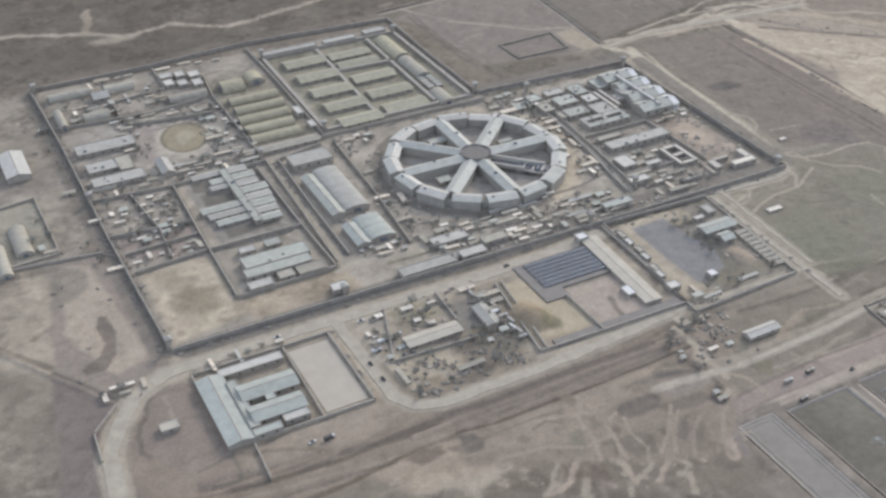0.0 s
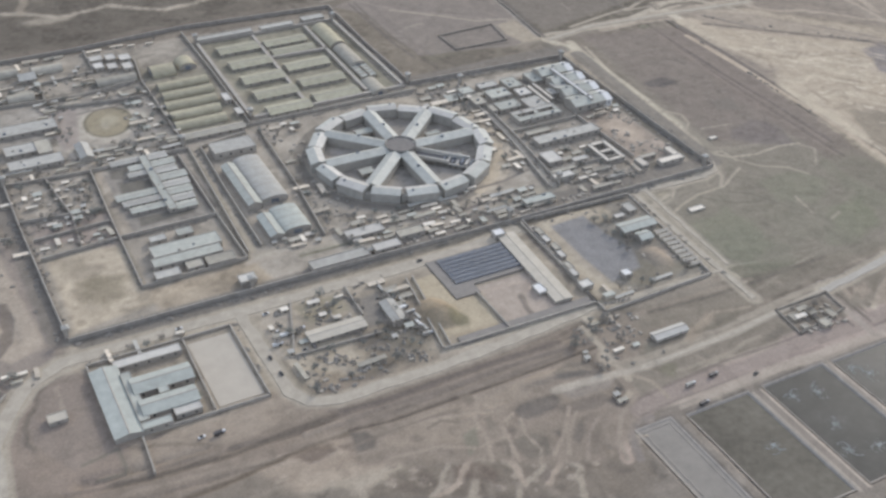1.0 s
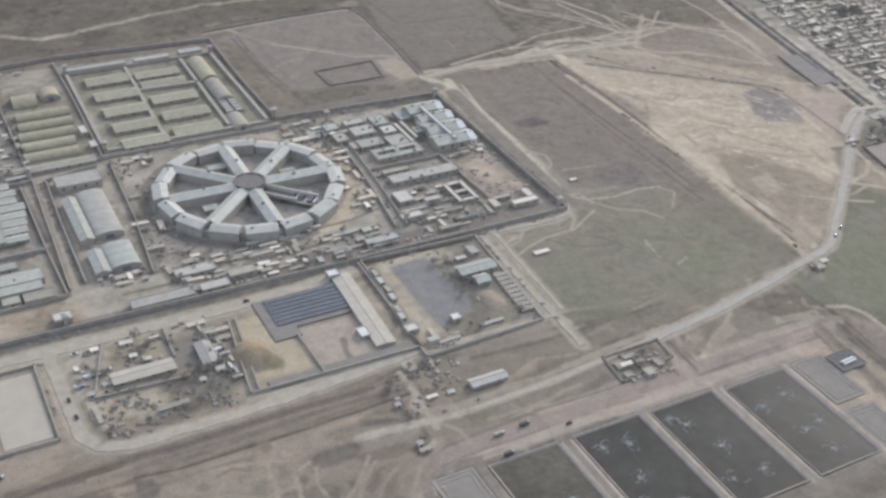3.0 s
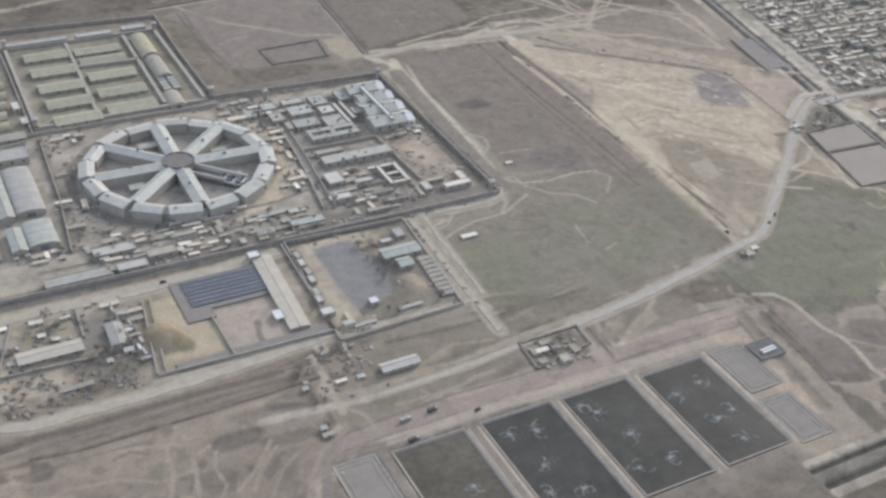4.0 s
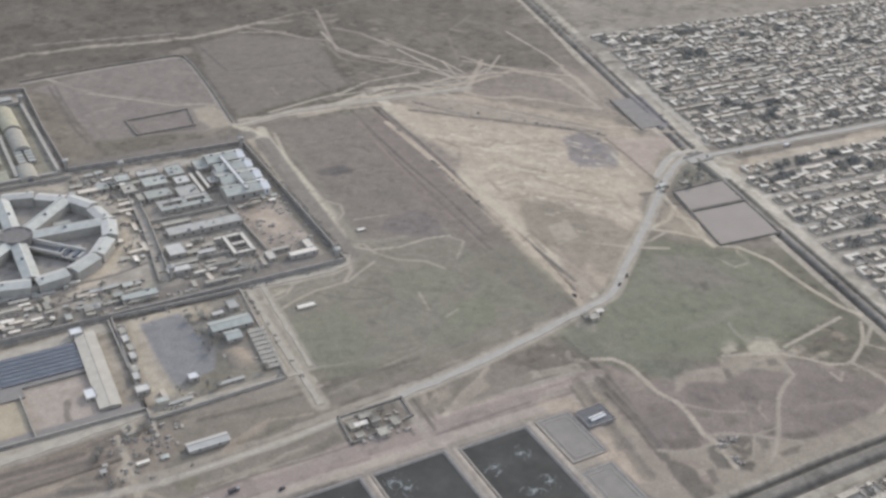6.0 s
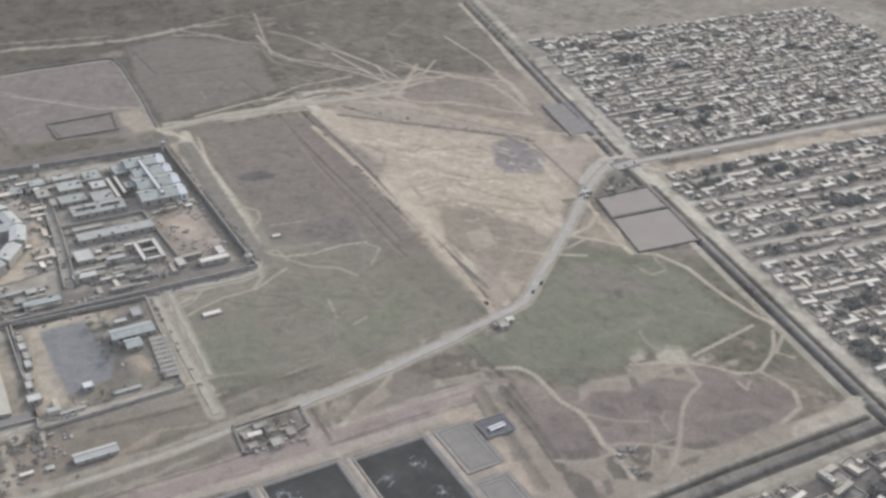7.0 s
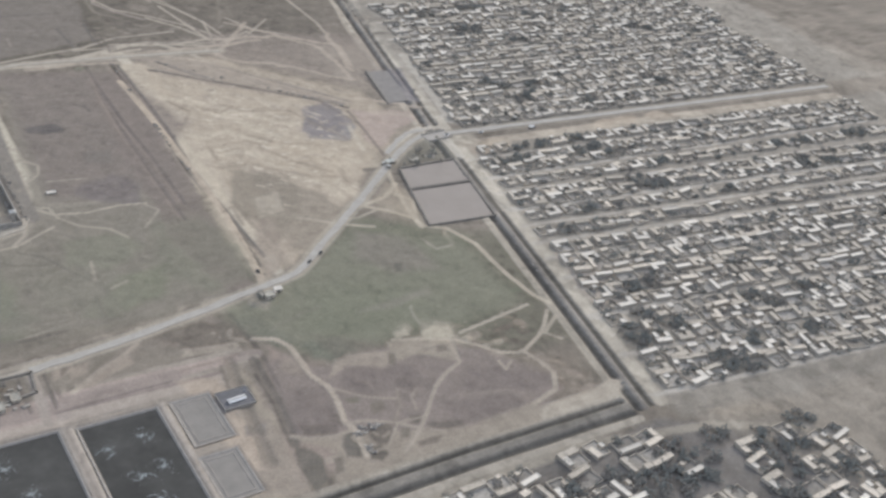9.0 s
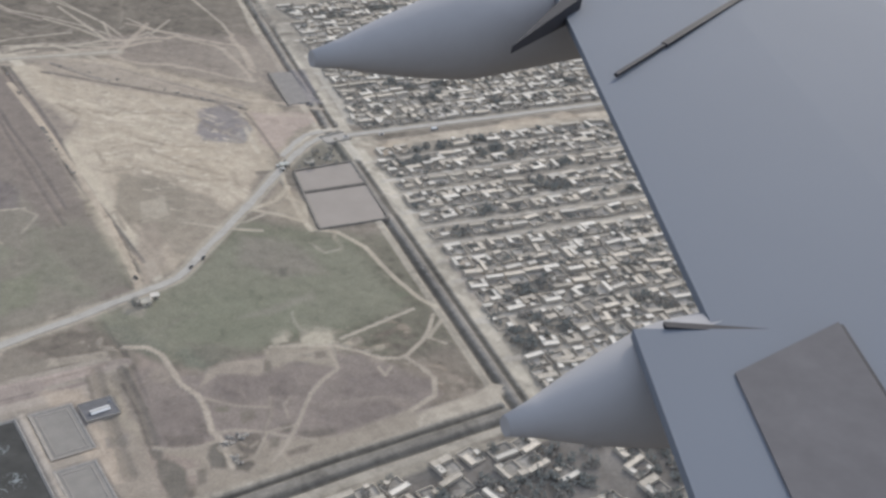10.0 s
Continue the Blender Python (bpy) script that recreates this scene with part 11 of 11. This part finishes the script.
# ---- the town: walled mud houses in rows ----
def roof_slab(x0, y0, x1, y1, h):
    """A flat mud roof with a low rim and an uneven edge."""
    b = Build().box(x0 - 0.12, y0 - 0.12, h, x1 + 0.12, y1 + 0.12, h + 0.16)
    for a0, b0, a1, b1 in ((x0 - 0.12, y0 - 0.12, x1 + 0.12, y0 + 0.1), (x0 - 0.12, y1 - 0.1, x1 + 0.12, y1 + 0.12), (x0 - 0.12, y0 + 0.1, x0 + 0.1, y1 - 0.1), (x1 - 0.1, y0 + 0.1, x1 + 0.12, y1 - 0.1)):
        b.box(a0, b0, h + 0.16, a1, b1, h + 0.34)
    return b


def house_parts(seed):
    """Builds for one walled lot: the yard wall, its earth, and each room with its roof."""
    r = random.Random(seed)
    w, d = r.uniform(8.5, 12.5), r.uniform(8.0, 11.0)
    wall, yard = Build(), Build()
    yard.box(-w / 2 + 0.1, -d / 2 + 0.1, -0.6, w / 2 - 0.1, d / 2 - 0.1, 0.1)
    h = r.uniform(0.7, 1.0)
    ring = [(sx * (w / 2 - t), sy * (d / 2 - t), z) for t in (0, 0.35) for z in (-0.6, h) for sx, sy in ((-1, -1), (1, -1), (1, 1), (-1, 1))]
    wall.add(ring, [(i, (i + 1) % 4, 4 + (i + 1) % 4, 4 + i) for i in range(4)] + [(8 + i, 12 + i, 12 + (i + 1) % 4, 8 + (i + 1) % 4) for i in range(4)] + [(4 + i, 4 + (i + 1) % 4, 12 + (i + 1) % 4, 12 + i) for i in range(4)])
    depth, wing = r.uniform(2.0, 3.5), r.uniform(1.8, 3.2)
    kind = seed % 6
    far, near_, west, east = d / 2 - 0.1, -d / 2 + 0.1, -w / 2 + 0.1, w / 2 - 0.1
    rooms = []
    if kind in (0, 1, 2, 5):
        rooms.append((west, far - depth, east if kind != 5 else west + w * r.uniform(0.45, 0.7), far))
    if kind in (1, 2):
        rooms.append((west, far - depth - r.uniform(2.5, d - depth - 1.0), west + wing, far - depth - 0.15))
    if kind == 2:
        rooms.append((east - wing, far - depth - r.uniform(2, 4), east, far - depth - 0.15))
    if kind == 3:
        rooms += [(west, near_ + 1.5, west + wing, far), (west + wing + 0.2, far - depth, west + wing + r.uniform(2.5, 4.5), far)]
    if kind == 4:
        rooms += [(east - wing, near_, east, far - 1.5), (west, far - depth, west + w * 0.4, far)]
    if r.random() < 0.5:
        cx = r.uniform(west + 2, east - 2)
        rooms.append((cx - 1.1, near_, cx + 1.2, near_ + r.uniform(1.6, 2.2)))
    made = []
    for x0, y0, x1, y1 in rooms:
        h = r.uniform(1.3, 2.0)
        made.append((Build().box(x0, y0, -0.6, x1, y1, h), roof_slab(x0, y0, x1, y1, h), r.random() < 0.45))
    return wall, yard, made


LOTS = []
PLANS = [house_parts(200 + i) for i in range(30)]
for wall, yard, made in PLANS:
    lot = [("yard_wall", wall.mesh("yard_wall", M_mudwall)), ("courtyard", yard.mesh("courtyard", M_dirt))]
    for room, roof, pale in made:
        lot += [("room", room.mesh("room", M_mudwall)), ("roof", roof.mesh("roof", M_brightroof if pale else M_mudroof))]
    LOTS.append(lot)


def house(x, y, angle, plan):
    t = thing("courtyard_house", x, y, angle, "walled mud-brick courtyard house with pale flat roofs", "house", "town houses")
    under = t
    for name, me in LOTS[plan]:
        ob = new(name, me)
        ob.parent = under if name == "roof" else t
        under = ob if name == "room" else t
    return t


rows, groves = [], []
r = random.Random(77)
lines = sorted([(v, climb) for v, climb, _ in STREETS] + [(9, 0.06), (-15, 0.05)])
for (v0, c0), (v1, c1) in zip(lines[:-1], lines[1:]):
    if v0 == -15:
        continue
    count = max(1, round((v1 - v0 - 3.0) / 10.5))
    for j in range(count):
        f = (j + 0.5) / count
        u = street_edge(v0) + r.uniform(0, 4)
        while u < 340:
            lot = r.uniform(9.5, 14.5)
            v = v0 + 1.4 + f * (v1 - v0 - 2.8) + (c0 + (c1 - c0) * f) * u
            open_lot = lattice(np.array(u), np.array(v), 26, 17) + 0.5 * r.random()
            x, y = town(u + lot / 2, v + r.uniform(-0.8, 0.8))
            if open_lot < 1.11:
                lean = math.degrees(c0 + (c1 - c0) * f)
                rows.append((x, y, STREET + lean + r.choice((0, 0, 0, 180, 180)) + r.gauss(0, 5), r.randrange(len(PLANS)), r.random()))
            else:
                groves.append((x, y))
            u += lot * r.uniform(0.92, 1.1)
# the quarter south of the lower canal, turned a little each way
for y in (136, 125, 113, 102, 91, 80, 69):
    x = 490 + r.uniform(0, 5)
    while x < 705:
        lot = r.uniform(10, 14.5)
        if not (640 < x < 650) and y < 144 - max(0, x - 600) * 0.32:
            if r.random() < (0.9 if y == 136 else 0.66):
                rows.append((x + lot / 2, y - (3 if x > 600 else 0) + r.uniform(-1, 1), r.choice((0, 0, 180, 180, 90)) + r.uniform(-6, 6) + 5, r.randrange(len(PLANS)), r.random()))
            else:
                groves.append((x + lot / 2, min(y, 122)))
        x += lot
near = sorted(rows, key=lambda q: (q[0] - 720) ** 2 + (q[1] - 330) ** 2 if q[1] > 150 else (q[0] - 600) ** 2 * 0.6)
for x, y, a, p, _ in near[:295]:
    house(x, y, a, p)
rest = [Build(), Build(), Build(), Build()]
for x, y, a, p, _ in near[295:]:
    m = pose(x, y, 0, 0, 0, a)
    wall, yard, made = PLANS[p]
    for k, bld in [(0, wall), (3, yard)] + [(0, room) for room, _, _ in made] + [(2 if pale else 1, roof) for _, roof, pale in made]:
        rest[k].add([m @ Vector(q) for q in bld.v], bld.f)
far_town = thing("far_houses", 850, 300, 0, "dense rows of mud-brick courtyard houses", "houses")
tagged(far_town, kind="stuff")
for k, (name, mat) in enumerate((("walls", M_mudwall), ("roofs", M_mudroof), ("pale_roofs", M_brightroof), ("courtyards", M_dirt))):
    if rest[k].v:
        me = bpy.data.meshes.new(name)
        me.from_pydata([(x - 850, y - 300, z) for x, y, z in rest[k].v], [], rest[k].f)
        me.materials.append(mat)
        tagged(new(name, me), kind="stuff").parent = far_town
# dusty trees: in the courtyards, along the lanes and in the open plots
spots = []
for x, y, a, p, q in rows:
    for _ in range(3 if q < 0.5 else 2 if q < 0.85 else 1):
        ox, oy = rot2(r.uniform(-4.5, 4.5), r.choice((r.uniform(-5.5, -4.5), r.uniform(-3.5, 0.5))), a)
        spots.append((x + ox, y + oy, r.uniform(0.5, 1.0), r.randrange(6)))
for x, y in groves:
    for _ in range(9):
        spots.append((x + r.uniform(-6, 6), y + r.uniform(-4.5, 4.5), r.uniform(0.7, 1.3), r.randrange(6)))
spots.sort(key=lambda q: (q[0] - 700) ** 2 + (q[1] - 280) ** 2)
BUSHY = []
for i in range(6):
    q = random.Random(300 + i)
    crown = Build()
    for _ in range(17):
        a, reach = q.uniform(0, 6.28), 2.2 * math.sqrt(q.random())
        c = Vector((reach * math.cos(a), reach * math.sin(a), q.uniform(0.9, 2.6) - 0.18 * reach))
        s = q.uniform(0.35, 0.75)
        v = [c + Vector(e) * s * q.uniform(0.7, 1.3) for e in ((1, 0, 0), (-1, 0, 0), (0, 1, 0), (0, -1, 0), (0, 0, 0.8), (0, 0, -0.7))]
        crown.add(v, [(0, 2, 4), (2, 1, 4), (1, 3, 4), (3, 0, 4), (2, 0, 5), (1, 2, 5), (3, 1, 5), (0, 3, 5)])
    stem = Build()
    ring = [(math.cos(k * math.pi / 2.5), math.sin(k * math.pi / 2.5)) for k in range(5)]
    stem.add([(c * 0.2, e * 0.2, -0.6) for c, e in ring] + [(c * 0.08, e * 0.08, 1.7) for c, e in ring], [(k, (k + 1) % 5, 5 + (k + 1) % 5, 5 + k) for k in range(5)])
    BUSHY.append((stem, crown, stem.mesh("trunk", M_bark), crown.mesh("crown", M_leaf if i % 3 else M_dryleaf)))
for x, y, s, k in spots[:80]:
    t = thing("tree", x, y, (x * 37) % 360, "low spreading dusty grey-green tree beside a mud house", "tree", "town trees")
    t.scale = (s, s, s)
    for name, me in (("trunk", BUSHY[k][2]), ("crown", BUSHY[k][3])):
        new(name, me).parent = t
wood = [Build(), Build(), Build()]
for x, y, s, k in spots[80:]:
    m = pose(x, y, 0, 0, 0, x * 31) @ Matrix.Scale(s, 4)
    wood[0].add([m @ Vector(q) for q in BUSHY[k][0].v], BUSHY[k][0].f)
    wood[2 if k % 3 else 1].add([m @ Vector(q) for q in BUSHY[k][1].v], BUSHY[k][1].f)
far_trees = thing("far_trees", 850, 300, 0, "dusty trees between the town houses", "trees")
tagged(far_trees, kind="stuff")
for k, (name, mat) in enumerate((("trunks", M_bark), ("bare_crowns", M_dryleaf), ("crowns", M_leaf))):
    me = bpy.data.meshes.new(name)
    me.from_pydata([(x - 850, y - 300, z) for x, y, z in wood[k].v], [], wood[k].f)
    me.materials.append(mat)
    tagged(new(name, me), kind="stuff").parent = far_trees

# ---- the airliner's wing, as it hangs in the air at the end of the flight ----
M_wing = surface("grey_blue_wing_paint", (0.140, 0.156, 0.180), 0.75, 0.12, 0.03, bump=0, haze_share=0, fine=0.5)
M_flap = surface("dull_grey_panel", (0.125, 0.118, 0.118), 0.85, 0.9, 0.14, bump=0, haze_share=0)
M_fairing = surface("pale_grey_fairing_paint", (0.315, 0.308, 0.305), 0.7, 0.4, 0.04, bump=0, haze_share=0)
M_gap = surface("dark_gap_seal", (0.03, 0.03, 0.035), 0.7, 1.0, 0.1, bump=0, haze_share=0)
for m in (M_wing, M_flap, M_fairing):
    m.node_tree.nodes["Principled BSDF"].inputs["Specular IOR Level"].default_value = 0.2
wing = thing("aircraft_wing", 362.44, -119.76, 60, "smooth blue-grey airliner wing with flap fairings and panels", "aircraft wing", z=309.27)
SECTION = [(0, 0.0), (-2.0, 0.16), (-4.0, 0.24), (-7.0, 0.12), (-8.6, -0.12), (-9.0, -0.3), (-7.0, -0.62), (-3.0, -0.46), (0, -0.07)]
part("outboard_flap", Build().prism(SECTION, 0.02, 15.0), M_wing, wing)
part("inboard_flap", Build().prism([(y + 0.56, z - 0.01) for y, z in SECTION], -9.0, -0.02), M_wing, wing)
part("spoiler_panel", Build().add([(-9.0, -0.74, 0.16), (-0.02, -0.80, 0.16), (-0.5, 0.03, 0.05), (-9.0, 0.12, 0.05), (-9.0, -0.74, 0.02), (-0.02, -0.80, 0.02), (-0.5, 0.03, -0.04), (-9.0, 0.12, -0.04)],
                                  [(0, 1, 2, 3), (7, 6, 5, 4), (0, 4, 5, 1), (1, 5, 6, 2), (2, 6, 7, 3), (3, 7, 4, 0)]), M_flap, wing, "darker dull grey raised spoiler panel")
part("panel_gap", Build().box(-9.0, -0.84, 0.0, -0.02, -0.79, 0.14), M_gap, wing, "dark gap along the spoiler")


def fairing(tip, root, radius, label):
    """A canoe-shaped flap-track fairing from its tip to its root under the wing."""
    tip, root = Vector(tip), Vector(root)
    axis = root - tip
    m = axis.to_track_quat("Y", "Z").to_matrix()
    b, n, k = Build(), 20, 16
    for i in range(n + 1):
        u = i / n
        r = radius * min(1.0, 0.16 + 1.05 * math.sin(min(1.0, u / 0.75) * math.pi / 2) ** 0.9)
        c = tip + axis * (u - (0.03 if i == 0 else 0))
        b.v += [tuple(c + m @ Vector((r * 0.86 * math.cos(q * 2 * math.pi / k), 0, r * math.sin(q * 2 * math.pi / k)))) for q in range(k)]
    b.f += [(i * k + q, i * k + (q + 1) % k, (i + 1) * k + (q + 1) % k, (i + 1) * k + q) for i in range(n) for q in range(k)] + [tuple(range(k)), tuple(range(n * k, n * k + k))]
    ob = part("flap_fairing", b, M_fairing, wing, label)
    for p in ob.data.polygons:
        p.use_smooth = len(p.vertices) == 4


fairing((-0.42, 1.30, -0.52), (0.55, -1.20, -0.40), 0.46, "pale grey canoe-shaped flap fairing")
fairing((5.35, 2.62, -0.55), (7.7, -1.2, -0.40), 0.56, "pale grey canoe-shaped flap fairing")
part("flap_hinge", Build().add([(4.82, 0.74, -0.1), (6.1, -0.2, -0.1), (6.5, -0.2, -0.1), (4.82, 0.74, -0.02), (6.1, -0.2, 0.16), (6.5, -0.2, 0.16)], [(0, 1, 2), (3, 5, 4), (0, 3, 4, 1), (1, 4, 5, 2), (2, 5, 3, 0)]), M_gap, wing, "dark pointed flap hinge arm")
rod = Build().box(0, -0.02, -0.02, 1.1, 0.02, 0.015).box(1.1, -0.035, -0.02, 4.4, 0.035, 0.025)
part("flap_track", rod.turned(pose(4.14, -0.19, 0.06, 2.0, -2.0, -39)), M_gap, wing, "slim dark flap track on the wing")
part("join_strip", Build().box(-0.03, -5.0, 0.0, 0.03, 0.35, 0.03), M_gap, wing, "dark sealant strip between flaps")
